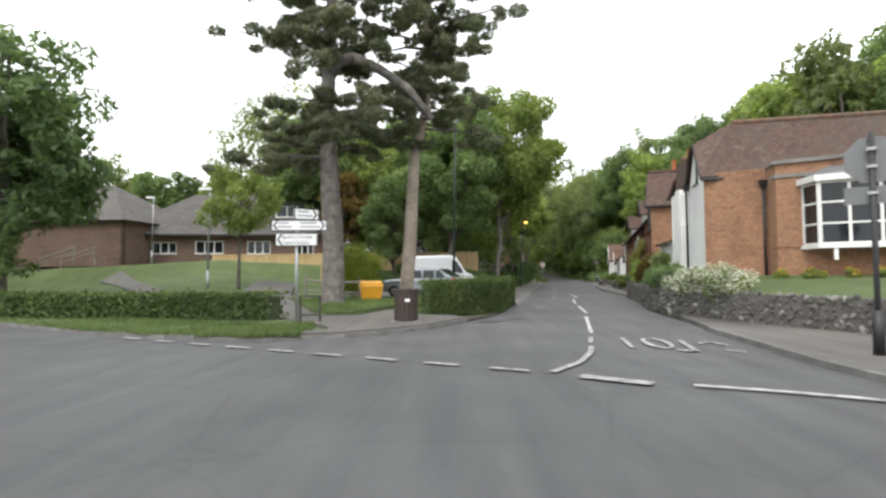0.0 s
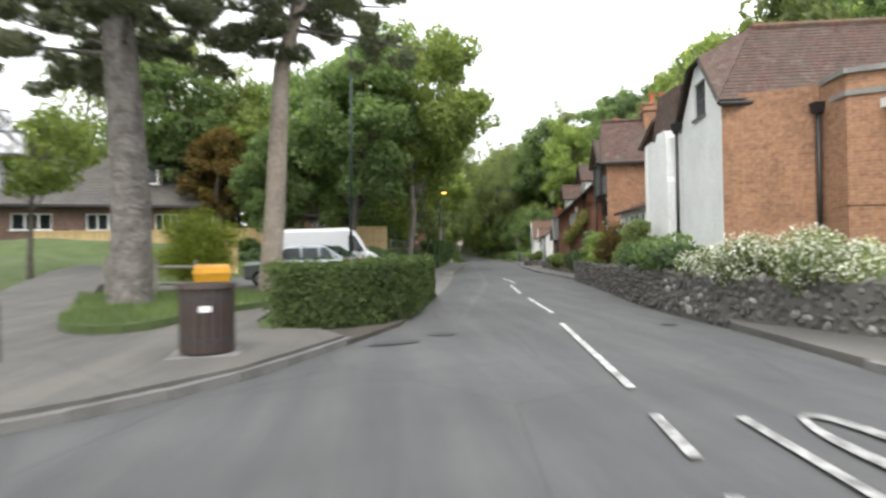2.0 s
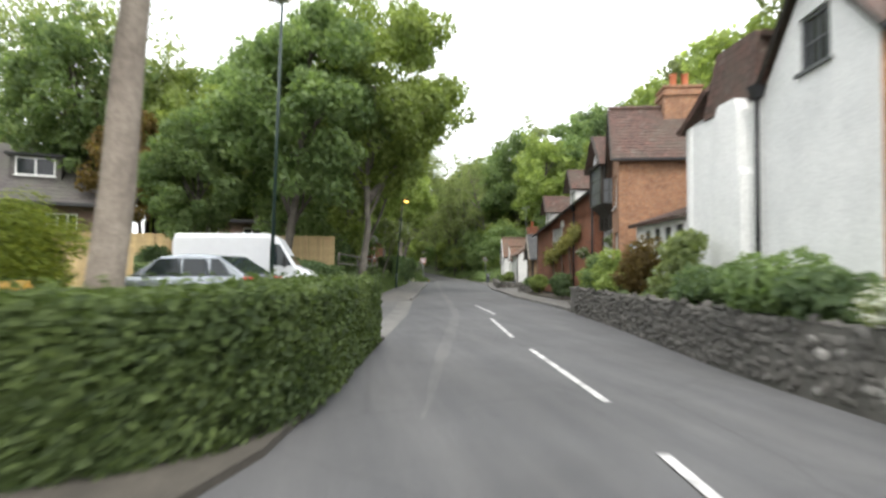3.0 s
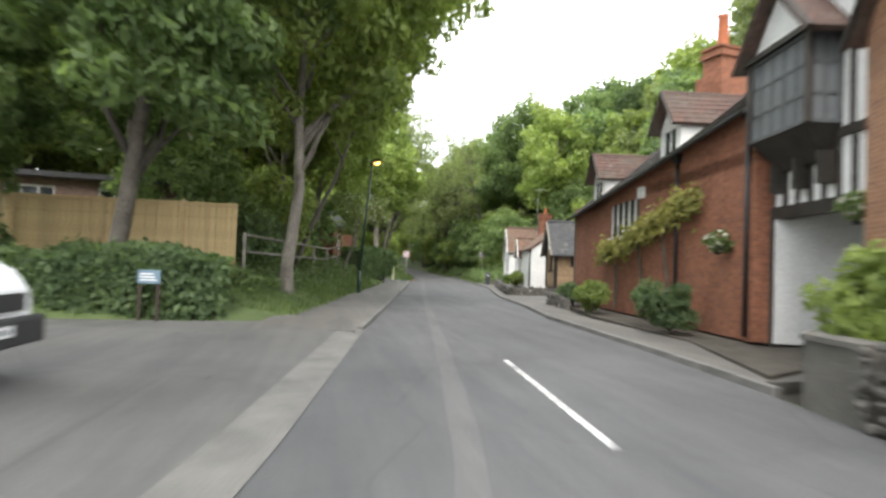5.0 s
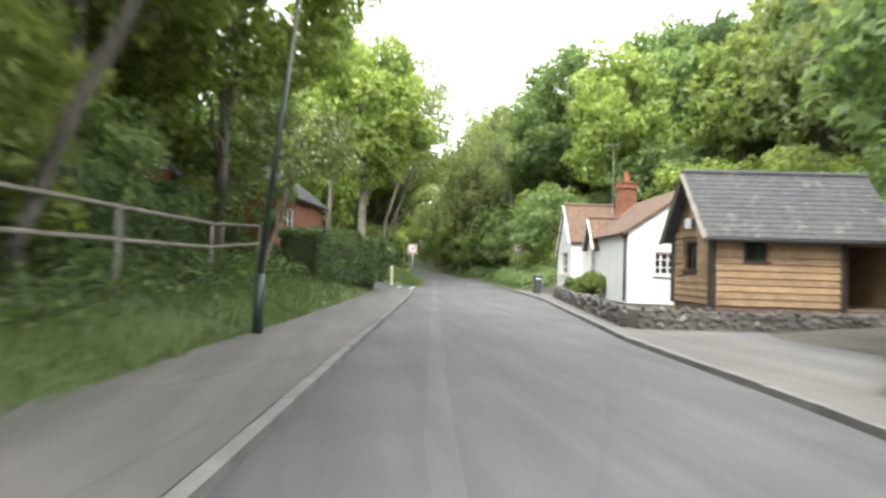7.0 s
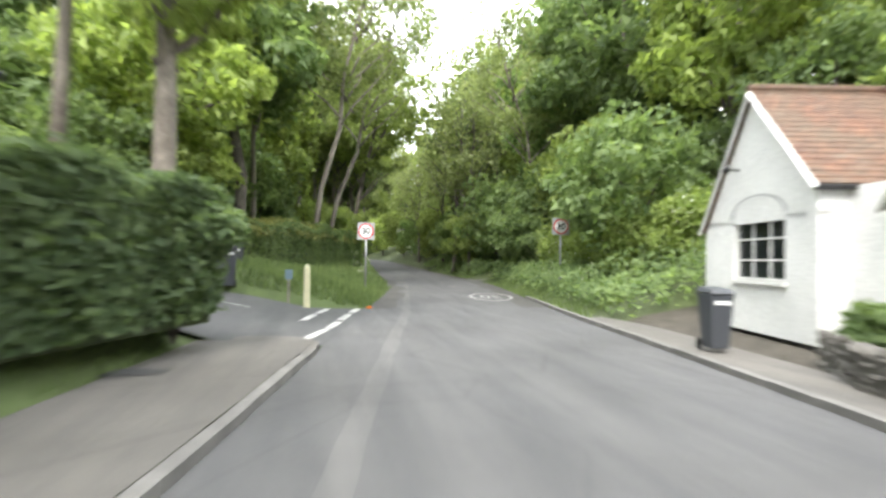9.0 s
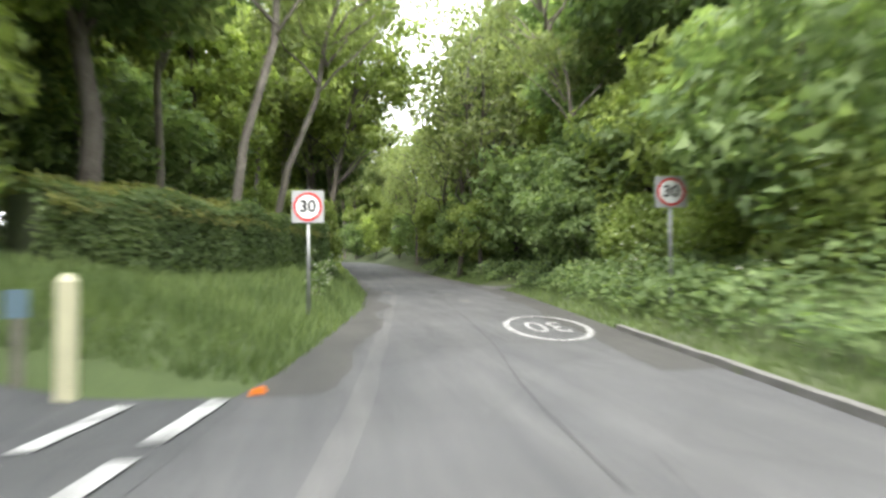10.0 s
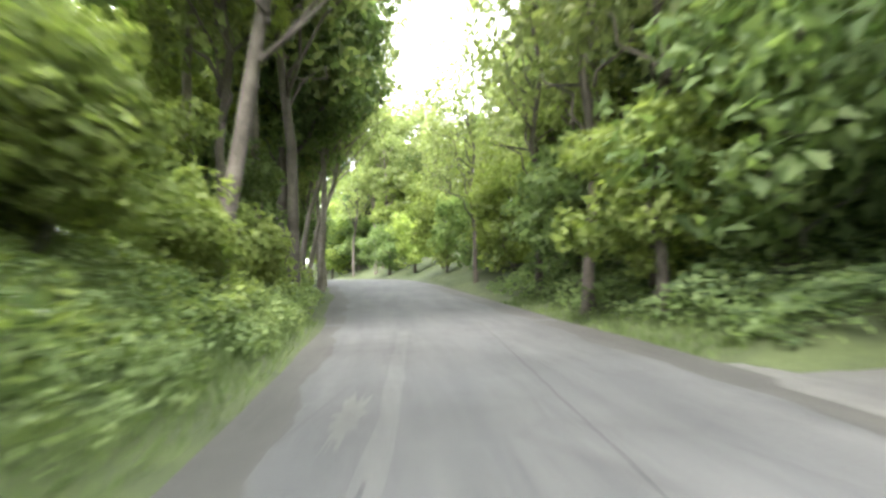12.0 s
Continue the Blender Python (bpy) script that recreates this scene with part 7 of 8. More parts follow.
def shed():
    t = thing("timber_garage", "honey-coloured weatherboarded timber garage with a slate roof", "shed")
    nw, sw, e = Vector((19.0, 63.0)), Vector((18.45, 60.3)), Vector((0.975, -0.22))
    u = U(nw, sw)
    L, D = (sw - nw).length, 5.2
    se = sw + e * D
    part("plinth", wall_panel(nw, sw, 0.0, 0.55, 0.55), BRICK_BROWN, t)
    part("plinth", wall_panel(sw, se, 0.0, 0.55, 0.55), BRICK_BROWN, t)
    part("wall", wall_panel(nw + Vector((0.05, 0)), sw + Vector((0.05, 0.03)), 0.55, 2.8, 2.8, [(0.85, 1.75, 1.55, 2.45)], 0.12, apex=(L / 2, 4.5)), TIMBER, t)
    part("wall", wall_panel(sw + Vector((0, 0.04)), se + Vector((0, 0.04)), 0.55, 2.8, 2.8, [(0.9, 1.55, 1.85, 2.5), (3.65, 5.0, 0.56, 2.35)], 0.12), TIMBER, t, "weatherboarded wall with an open bay")
    part("wall", wall_panel(se, se - u * L, 0.2, 2.8, 2.8, (), 0.12), TIMBER, t)
    part("wall", wall_panel(se - u * L, nw, 0.2, 2.8, 2.8, (), 0.12), TIMBER, t)
    window(t, sw, e, 0.9, 1.55, 1.85, 2.5, 1, 1, mat=OAK_DARK)
    window(t, nw, u, 0.85, 1.75, 1.55, 2.45, 2, 1, mat=OAK_DARK)
    for k in range(11):
        z = 0.58 + 0.2 * k
        for a, d, ln, hole in ((nw, u, L, (0.85, 1.75, 1.55, 2.45)), (sw, e, 3.6, (0.9, 1.55, 1.85, 2.5))):
            o = Vector((d.y, -d.x))
            runs = [(0, ln)] if z + 0.2 < hole[2] or z > hole[3] else [(0, hole[0] - 0.04), (hole[1] + 0.04, ln)]
            for s0, s1 in runs:
                A = lambda s, q, zz: V3(a + d * s + o * q, zz)
                part("board", MB().hexa([A(s0, 0.045, z), A(s1, 0.045, z), A(s1, 0.0, z), A(s0, 0.0, z)], [A(s0, 0.012, z + 0.21), A(s1, 0.012, z + 0.21), A(s1, 0.0, z + 0.21), A(s0, 0.0, z + 0.21)]), TIMBER, t)
    for p in (nw, sw, sw + e * 3.62, se):
        part("corner_post", MB().box(-0.08, -0.08, 0.5, 0.08, 0.08, 2.85, pose(p.x, p.y, 0, 0, 0, 12)), OAK_DARK, t)
    m0, m1 = V3((nw + sw) / 2 - e * 0.35, 4.6), V3((nw + sw) / 2 + e * D, 4.6)
    part("roof", slope(V3(sw + u * 0.35 - e * 0.35, 2.5), V3(se + u * 0.35, 2.5), m1, m0, 14), SLATE, t, "grey slate roof with pale lichen")
    part("roof", slope(V3(nw - u * 0.35 + e * D, 2.5), V3(nw - u * 0.35 - e * 0.35, 2.5), m0, m1, 14), SLATE, t, "grey slate roof with pale lichen")
    for p in (sw + u * 0.35, nw - u * 0.35):
        part("bargeboard", MB().tube([V3(p - e * 0.35, 2.42), m0 - Vector((0, 0, 0.1))], [0.08, 0.08], 4), WEATHERED, t)
    part("ridge_tiles", MB().tube([m0, m1], [0.09, 0.09], 8), SLATE, t)
    part("gutter", MB().tube([V3(sw + u * 0.4 - e * 0.3, 2.42), V3(se + u * 0.4, 2.42)], [0.06, 0.06], 6), BLACK, t)
    part("lamp_plate", MB().box(-0.12, -0.12, 2.85, 0.12, 0.12, 3.15, pose(*((nw + sw) / 2 - Vector((0.06, 0))), 0, 0, 0, 12)), SIGN_W, t)


shed()

# white cottage at the far end of the row
fh = gabled("cottage", "whitewashed cottage with an arched window and orange tiled roof", (20.05, 74.1), (20.9, 78.1), (0.97, -0.2), 6.5, 0.2, 2.95, 2.4, 5.05, RENDER_W, TILE_ORANGE,
            [(1.3, 3.15, 1.22, 2.5)], over=0.1, verge=RENDER_W, rows=18, grid=(3, 3))
arch = MB()
fu = U((20.9, 78.1), (20.05, 74.1))
for k in range(10):
    a, b = math.pi * k / 10, math.pi * (k + 1) / 10
    q = lambda w, r: V3(Vector((20.9, 78.1)) + fu * (2.225 - math.cos(w) * r) + Vector((fu.y, -fu.x)) * 0.03, 2.53 + math.sin(w) * r * 0.42)
    arch.face(q(a, 0.96), q(b, 0.96), q(b, 1.03), q(a, 1.03))
part("arch_moulding", arch, SIGN_GREY, fh)
wl_at = lambda s, o, z: V3(Vector((20.9, 78.1)) + fu * s + Vector((fu.y, -fu.x)) * o, z)
blind = MB()
for k in range(12):
    a, b = 1.38 + 1.69 * k / 12, 1.38 + 1.69 * (k + 1) / 12
    blind.face(wl_at(a, -0.2 + 0.02 * (k % 2), 1.28), wl_at(b, -0.2 + 0.02 * ((k + 1) % 2), 1.28), wl_at(b, -0.2 + 0.02 * ((k + 1) % 2), 2.45), wl_at(a, -0.2 + 0.02 * (k % 2), 2.45))
part("net_curtain", blind, CURTAIN, fh, "pale net curtain behind the arched window")
lampb = part("wall_lamp", MB().tube([wl_at(1.5, 0.0, 3.55), wl_at(1.5, 0.28, 3.6)], [0.025, 0.025], 6), TRIM, fh, "small dark wall lamp")
part("lamp_head", MB().tube([wl_at(1.5, 0.24, 3.63), wl_at(1.62, 0.34, 3.52)], [0.05, 0.07], 8), TRIM, lampb)
stack(fh, 23.4, 74.6, 3.6, 6.3, 0.85, 1, BRICK_RED, 12)
aer = thing("aerial", "tall thin television aerial mast beside the chimney", "aerial", (22.9, 75.2, 4.4))
part("mast", MB().tube([(0, 0, 0), (0, 0, 4.2)], [0.025, 0.02], 6), GALV, aer)
part("boom", MB().tube([(-0.5, 0, 4.1), (0.45, 0, 4.2)], [0.015, 0.015], 5), GALV, aer)
for k in range(5):
    part("element", MB().tube([(-0.4 + 0.18 * k, -0.2, 4.12), (-0.4 + 0.18 * k, 0.2, 4.12)], [0.01, 0.01], 4), GALV, aer)
gabled("cottage", "small white gabled porch wing with a broad casement", (20.0, 70.9), (20.45, 72.95), (0.97, -0.2), 3.5, 0.2, 2.7, 2.7, 3.95, RENDER_W, TILE_ORANGE, [(0.45, 1.75, 1.2, 2.6)], verge=WHITE, rows=9, grid=(3, 3))


def white_end():
    h = thing("cottage", "white cottage end with a long brown tiled slope", "house")
    sw, nw, e = Vector((19.2, 66.5)), Vector((20.05, 71.0)), Vector((0.95, -0.3))
    u = U(nw, sw)
    part("wall", wall_panel(nw, sw, 0.2, 3.1, 3.1), RENDER_W, h)
    part("wall", wall_panel(sw, sw + e * 5.4, 0.2, 3.1, 3.1, [(1.0, 1.8, 1.35, 2.25)], apex=(2.7, 4.95)), RENDER_W, h)
    part("wall", wall_panel(sw + e * 5.4, nw + e * 5.4, 0.2, 3.1, 3.1), RENDER_W, h)
    part("wall", wall_panel(Vector((20.6, 74.2)), Vector((20.5, 72.9)), 0.2, 2.9, 2.9), RENDER_W, h)
    window(h, sw, e, 1.0, 1.8, 1.35, 2.25, 3, 3)
    m0, m1 = V3(sw + e * 2.7 + u * 0.12, 5.05), V3(nw + e * 2.7 - u * 3.0, 5.05)
    part("roof", slope(V3(nw - e * 0.25 - u * 0.0, 2.98), V3(sw - e * 0.25 + u * 0.12, 2.98), m0, m1, 14), TILE_ORANGE, h)
    part("roof", slope(V3(sw + e * 5.65 + u * 0.12, 2.98), V3(nw + e * 5.65, 2.98), m1, m0, 14), TILE_ORANGE, h)
    pipe(h, sw.x - 0.06, sw.y + 0.15, 0.3, 2.8)


white_end()


def brick_hall():
    h = thing("brick_building", "low brown-brick building with hipped grey roof and white windows", "building")
    a, b = Vector((-24.5, 40.0)), Vector((-9.3, 43.2))
    u = U(a, b)
    n = Vector((-u.y, u.x))
    L = (b - a).length
    hs = [(2.6, 4.3, 2.5, 3.5), (5.6, 7.6, 2.5, 3.6), (9.3, 11.0, 2.45, 3.6), (12.9, 14.2, 2.4, 3.6)]
    part("wall", wall_panel(a, b, 0.8, 4.3, 4.3, hs), BRICK_BROWN, h)
    for s in hs:
        window(h, a, u, *s, 3, 1, bar_w=0.09)
    part("wall", wall_panel(b, b + n * 9, 0.8, 4.3, 4.3, [(3, 5, 2.4, 3.6)]), BRICK_BROWN, h)
    part("wall", wall_panel(b + n * 9, a + n * 9, 0.8, 4.3, 4.3), BRICK_BROWN, h)
    part("wall", wall_panel(a + n * 9, a, 0.8, 4.3, 4.3), BRICK_BROWN, h)
    o = 0.5
    A, B, C, D = V3(a - u * o - n * o, 4.15), V3(b + u * o - n * o, 4.15), V3(b + u * o + n * (9 + o), 4.15), V3(a - u * o + n * (9 + o), 4.15)
    m0, m1 = V3(a + u * 4.5 + n * 4.5, 8.3), V3(b - u * 3.0 + n * 4.5, 8.3)
    part("roof", slope(A, B, m1, m0, 16), TILE_GREY, h)
    part("roof", slope(C, D, m0, m1, 16), TILE_GREY, h)
    part("hip", slope(B, C, m1, m1 + Vector((0, 0.01, 0)), 16), TILE_GREY, h)
    part("hip", slope(D, A, m0, m0 + Vector((0, 0.01, 0)), 16), TILE_GREY, h)
    part("fascia", cells(a - u * o - n * (o + 0.01), u, 0.04, [(0, L + 2 * o, 4.0, 0, L + 2 * o, 4.18)]), TRIM, h)
    q = a + u * 11.0 + n * 1.2
    dm = part("dormer", cells(q, u, 1.8, [(0, 2.2, 5.6, 0, 2.2, 5.85), (0, 0.25, 5.85, 0, 0.25, 6.9), (1.95, 2.2, 5.85, 1.95, 2.2, 6.9), (0, 2.2, 6.9, 0, 2.2, 7.0)]), TILE_GREY, h, "flat-topped dormer")
    window(dm, q, u, 0.25, 1.95, 5.85, 6.9, 2, 1, name="casement", inset=0.02, bar_w=0.09)
    part("dormer_lid", cells(q - n * 0.25 - u * 0.2, u, 2.4, [(0, 2.6, 7.0, 0, 2.6, 7.12)]), TRIM, dm)
    h2 = thing("brick_building", "low brick hall with a broad grey pyramid roof", "building")
    a, b = Vector((-41, 47)), Vector((-27.5, 46.0))
    u = U(a, b)
    n = Vector((-u.y, u.x))
    for p, q2 in ((a, b), (b, b + n * 12), (b + n * 12, a + n * 12), (a + n * 12, a)):
        part("wall", wall_panel(p, q2, 1.0, 5.0, 5.0), BRICK_BROWN, h2)
    h2.location.z = 1.35
    grow = 1.22
    h.scale = (grow, grow, 1.05)
    h.location = (0.9 * (1 - grow), 0, 0.85)
    A, B, C, D = (V3(p, 4.85) for p in (a - u * 0.5 - n * 0.5, b + u * 0.5 - n * 0.5, b + u * 0.5 + n * 12.5, a - u * 0.5 + n * 12.5))
    m0, m1 = V3(a + u * 5.5 + n * 6, 8.9), V3(b - u * 5.5 + n * 6, 8.9)
    for p in ((A, B, m1, m0), (C, D, m0, m1), (B, C, m1, m1 + Vector((0, 0.01, 0))), (D, A, m0, m0 + Vector((0, 0.01, 0)))):
        part("roof", slope(*p, 14), TILE_GREY, h2)
    hr = thing("handrail", "pair of pale timber handrails beside garden steps", "handrail", (-32.3, 43.0, 2.25), 5)
    for s in (0, 1.6):
        part("rail", MB().tube([(s, 0, 0.7), (s + 2.3, 0.5, 1.6)], [0.05, 0.05], 6), WEATHERED, hr)
        part("rail", MB().tube([(s, 0, 0.35), (s + 2.3, 0.5, 1.25)], [0.04, 0.04], 6), WEATHERED, hr)
        part("post", MB().tube([(s, 0, -0.4), (s, 0, 0.75)], [0.06, 0.06], 6), WEATHERED, hr)
        part("post", MB().tube([(s + 2.3, 0.5, 0.2), (s + 2.3, 0.5, 1.65)], [0.06, 0.06], 6), WEATHERED, hr)


brick_hall()


def far_houses():
    h = thing("bungalow", "pale bungalow with a flat roof and white windows behind the fence", "house")
    a, b = Vector((-7.5, 51.5)), Vector((-0.5, 52.2))
    u = U(a, b)
    n = Vector((-u.y, u.x))
    hs = [(1.0, 2.6, 3.0, 4.0), (4.0, 5.6, 3.0, 4.0)]
    part("wall", wall_panel(a, b, 1.5, 4.3, 4.3, hs), BRICK_BROWN, h)
    for s in hs:
        window(h, a, u, *s, 3, 1)
    for p, q in ((b, b + n * 5), (b + n * 5, a + n * 5), (a + n * 5, a)):
        part("wall", wall_panel(p, q, 1.5, 4.3, 4.3), BRICK_BROWN, h)
    part("roof", slab([tuple(p) for p in (a - u * 0.3 - n * 0.3, b + u * 0.3 - n * 0.3, b + u * 0.3 + n * 5.3, a - u * 0.3 + n * 5.3)], 4.3, 4.5), TRIM, h)
    h = thing("house", "red-brick house with a slate roof behind the hedge", "house")
    a, b = Vector((5.4, 68.6)), Vector((7.0, 75.0))
    u = U(a, b)
    n = Vector((-u.y, u.x))
    hs = [(1.2, 2.3, 3.2, 4.3)]
    part("wall", wall_panel(a, b, 0.8, 4.9, 4.9, hs), BRICK_RED, h)
    window(h, a, u, *hs[0], 2, 2)
    for p, q, ap in ((b, b + n * 6, (3, 7.2)), (b + n * 6, a + n * 6, None), (a + n * 6, a, (3, 7.2))):
        part("wall", wall_panel(p, q, 0.8, 4.9, 4.9, apex=ap), BRICK_RED, h)
    m0, m1 = V3(a - u * 0.2 + n * 3, 7.3), V3(b + u * 0.2 + n * 3, 7.3)
    part("roof", slope(V3(a - u * 0.2 - n * 0.3, 4.75), V3(b + u * 0.2 - n * 0.3, 4.75), m1, m0, 14), SLATE, h)
    part("roof", slope(V3(b + u * 0.2 + n * 6.3, 4.75), V3(a - u * 0.2 + n * 6.3, 4.75), m0, m1, 14), SLATE, h)
    h.location = (0, 0.3, -0.6)
    h = thing("outbuilding", "small brick outbuilding with a white gable among the trees", "shed")
    a, b = Vector((1.6, 60.6)), Vector((3.7, 61.3))
    u = U(a, b)
    n = Vector((-u.y, u.x))
    part("wall", wall_panel(a, b, 1.0, 3.7, 3.7, [(1.2, 1.8, 2.9, 3.5)]), BRICK_RED, h)
    window(h, a, u, 1.2, 1.8, 2.9, 3.5, 2, 1)
    for p, q in ((b, b + n * 2.4), (b + n * 2.4, a + n * 2.4), (a + n * 2.4, a)):
        part("wall", wall_panel(p, q, 1.0, 3.7, 3.7), BRICK_RED, h)
    m0, m1 = V3(a + u * (b - a).length / 2 - n * 0.2, 4.9), V3(a + u * (b - a).length / 2 + n * 2.6, 4.9)
    part("gable", MB().face(V3(a + n * 0.02, 3.7), V3(b + n * 0.02, 3.7), m0 + V3(n * 0.22, -0.1)), RENDER_W, h, "white boarded gable")
    part("roof", slope(V3(b + u * 0.2 - n * 0.2, 3.6), V3(b + u * 0.2 + n * 2.6, 3.6), m1, m0, 6), SLATE, h)
    part("roof", slope(V3(a - u * 0.2 + n * 2.6, 3.6), V3(a - u * 0.2 - n * 0.2, 3.6), m0, m1, 6), SLATE, h)


far_houses()

# ---- walls of stone, gardens, roadside things ----
lawn_wall = [(16.5, -1.5), (12.9, 6.4), (10.5, 12), (8.75, 16.4), (8.25, 19), (8.45, 22.3), (9.9, 28.9), (10.75, 33.5)]
lawn_house = [(24, 8), (19.5, 14.4), (13.0, 18.4), (11.7, 19.9), (10.3, 22.2), (10.6, 25.2), (11.2, 28.6), (12.0, 32.6)]
mb = MB()
for k in range(4):
    a = [tuple(lerp(p, q, k / 4)) for p, q in zip(lawn_wall, lawn_house)]
    b = [tuple(lerp(p, q, (k + 1) / 4)) for p, q in zip(lawn_wall, lawn_house)]
    strip(mb, b, a, 0.75 + 0.6 * ((k + 1) / 4) ** 0.7, 0.75 + 0.6 * (k / 4) ** 0.7)
solid("lawn", mb, TURF, "raised mown front lawn behind the flint wall", "lawn", "structure")


def stone_mesh(seed):
    rr = random.Random(seed)
    bm = bmesh.new()
    bmesh.ops.create_icosphere(bm, subdivisions=1, radius=1.0)
    for v in bm.verts:
        v.co *= rr.uniform(0.75, 1.2)
    me = bpy.data.meshes.new("stone")
    bm.to_mesh(me)
    bm.free()
    return me


STONES = [stone_mesh(k) for k in range(6)]
for k, s in enumerate(STONES):
    s.materials.append(STONE_W if k == 5 else STONE)


def flint_wall(name, label, line, z0, h, thick, cap=False, limit=300, size=0.11, step=0.2, inner=None, zone=None):
    w = thing(name, label, "stone wall", kind="structure")
    core = MB()
    pts = along(line, 0.5)
    for (p, n, u), (q, m, v) in zip(pts, pts[1:]):
        a, b, c, d = p - n * thick / 2, q - m * thick / 2, q + m * thick / 2, p + n * thick / 2
        core.hexa([(*a, z0 - 0.2), (*b, z0 - 0.2), (*c, z0 - 0.2), (*d, z0 - 0.2)], [(*a, z0 + h), (*b, z0 + h), (*c, z0 + h), (*d, z0 + h)])
    part("core", core, MORTAR, w, "lime mortar core")
    if cap:
        top = MB()
        for (p, n, u), (q, m, v) in zip(pts, pts[1:]):
            a, b, c, d = p - n * (thick / 2 + 0.04), q - m * (thick / 2 + 0.04), q + m * (thick / 2 + 0.04), p + n * (thick / 2 + 0.04)
            top.hexa([(*a, z0 + h + 0.002), (*b, z0 + h + 0.002), (*c, z0 + h + 0.002), (*d, z0 + h + 0.002)], [(*a, z0 + h + 0.07), (*b, z0 + h + 0.07), (*c, z0 + h + 0.07), (*d, z0 + h + 0.07)])
        part("coping", top, MORTAR, w, "flat mortared coping")
    loose_v, loose_f = [], []
    count = 0
    side = 1 if inner is None else inner
    for p, n, u in along(line, step):
        for r in range(int(h / (size * 1.25)) + 1):
            q = p + n * side * thick / 2 + u * R.uniform(-0.07, 0.07)
            m = pose(q.x, q.y, z0 + 0.05 + r * size * 1.25 + R.uniform(-0.06, 0.06), R.uniform(0, 60), R.uniform(0, 60), R.uniform(0, 360))
            sc = Matrix.Diagonal((size * R.uniform(0.5, 1.1), size * R.uniform(0.4, 0.7), size * R.uniform(0.4, 0.85), 1))
            me = STONES[R.randrange(6)] if R.random() < 0.8 else STONES[1]
            near = zone is None or zone(q.x, q.y)
            if count < limit and near:
                ob = part("stone", me, STONE, w)
                ob.matrix_basis = m @ sc
                count += 1
            else:
                k = len(loose_v)
                loose_v += [tuple((m @ sc) @ v.co) for v in me.vertices]
                loose_f += [tuple(k + i for i in f.vertices) for f in me.polygons]
    if loose_v:
        me = bpy.data.meshes.new("stonework")
        me.from_pydata(loose_v, [], loose_f)
        me.materials.append(STONE)
        tagged(part("stonework", me, STONE, w), kind="stuff")
    return w


flint_wall("garden_wall", "rough grey flint and rubble wall holding up the lawn", lawn_wall, 0.0, 0.88, 0.4, inner=1, zone=lambda x, y: 13 < y < 24)
flint_wall("garden_wall", "low rubble wall before the brick houses", [(10.75, 33.5), (11.02, 34.75), (13.0, 34.5)], 0.05, 0.78, 0.35, True, inner=1, limit=120, size=0.08, step=60)
flint_wall("garden_wall", "low stone wall in front of the timber garage", [(20.5, 57.2), (17.5, 57.6), (15.0, 58.4), (15.9, 62), (17.0, 66.3), (18.35, 71.6), (19.4, 73.2)], 0.1, 0.45, 0.35, inner=1, limit=300)
flint_wall("garden_wall", "low stone wall end at the corner of the cottage", [(14.05, 48.8), (14.4, 51.2), (15.6, 51.6)], 0.1, 0.42, 0.3, inner=1, limit=200)

for x, y, z, a, b, c in ((8.7, 16.9, 0.75, 0.85, 0.9, 0.75), (8.45, 18.4, 0.7, 0.8, 0.95, 0.8), (8.45, 19.7, 0.7, 0.7, 0.8, 0.6)):
    shrub("flowering_shrub", "grey-green shrub smothered in white blossom spilling over the wall", (x, y, z), a, b, c, LEAF[3], 2200, 0.07, PETAL, 24, 4200)
for x, y, z, a, b, c, lf, lb in ((8.65, 21.2, 0.6, 0.8, 0.9, 0.9, 2, "dark green evergreen shrub above the wall"), (8.9, 22.2, 0.7, 0.9, 1.2, 0.9, 0, "leafy green garden shrub"),
                                 (9.3, 24.4, 0.7, 0.8, 1.2, 0.9, 2, "dense dark green garden shrub"), (10.0, 26.6, 0.7, 0.8, 1.1, 1.7, 3, "tall loose garden shrub"),
                                 (10.4, 30.6, 0.6, 0.8, 1.0, 1.5, 1, "loose yellow-green shrub in the front garden"), (10.9, 32.4, 0.5, 0.7, 0.8, 1.3, 0, "green shrub by the brick house"),
                                 (11.6, 34.4, 0.5, 0.8, 0.8, 1.4, 1, "bright green bush behind the low wall"), (13.0, 40.6, 0.3, 0.7, 0.8, 1.0, 2, "dark green bush below the brick front"),
                                 (13.9, 46.4, 0.3, 0.7, 1.1, 0.8, 1, "yellow-green plants at the cottage wall"), (14.6, 49.4, 0.3, 0.6, 1.0, 0.7, 2, "low green plants at the cottage wall"),
                                 (19.4, 70.2, 0.3, 0.8, 1.2, 0.9, 1, "grassy yellow-green plants before the white cottage"), (19.6, 72.4, 0.3, 0.6, 0.9, 0.7, 0, "green plants before the white cottage")):
    shrub("garden_shrub", lb, (x, y, z), a, b, c, LEAF[lf], 2600, 0.1, n_cl=18)
shrub("garden_shrub", "reddish-brown bush against the white wing", (10.3, 28.6, 0.7), 0.8, 0.9, 1.75, LEAF_COPPER, 2600, 0.09, n_cl=20)
shrub("topiary_ball", "dark clipped topiary ball by the cottage wall", (13.45, 42.3, 0.4), 0.6, 0.6, 0.9, LEAF[2], 3000, 0.06, n_cl=26)
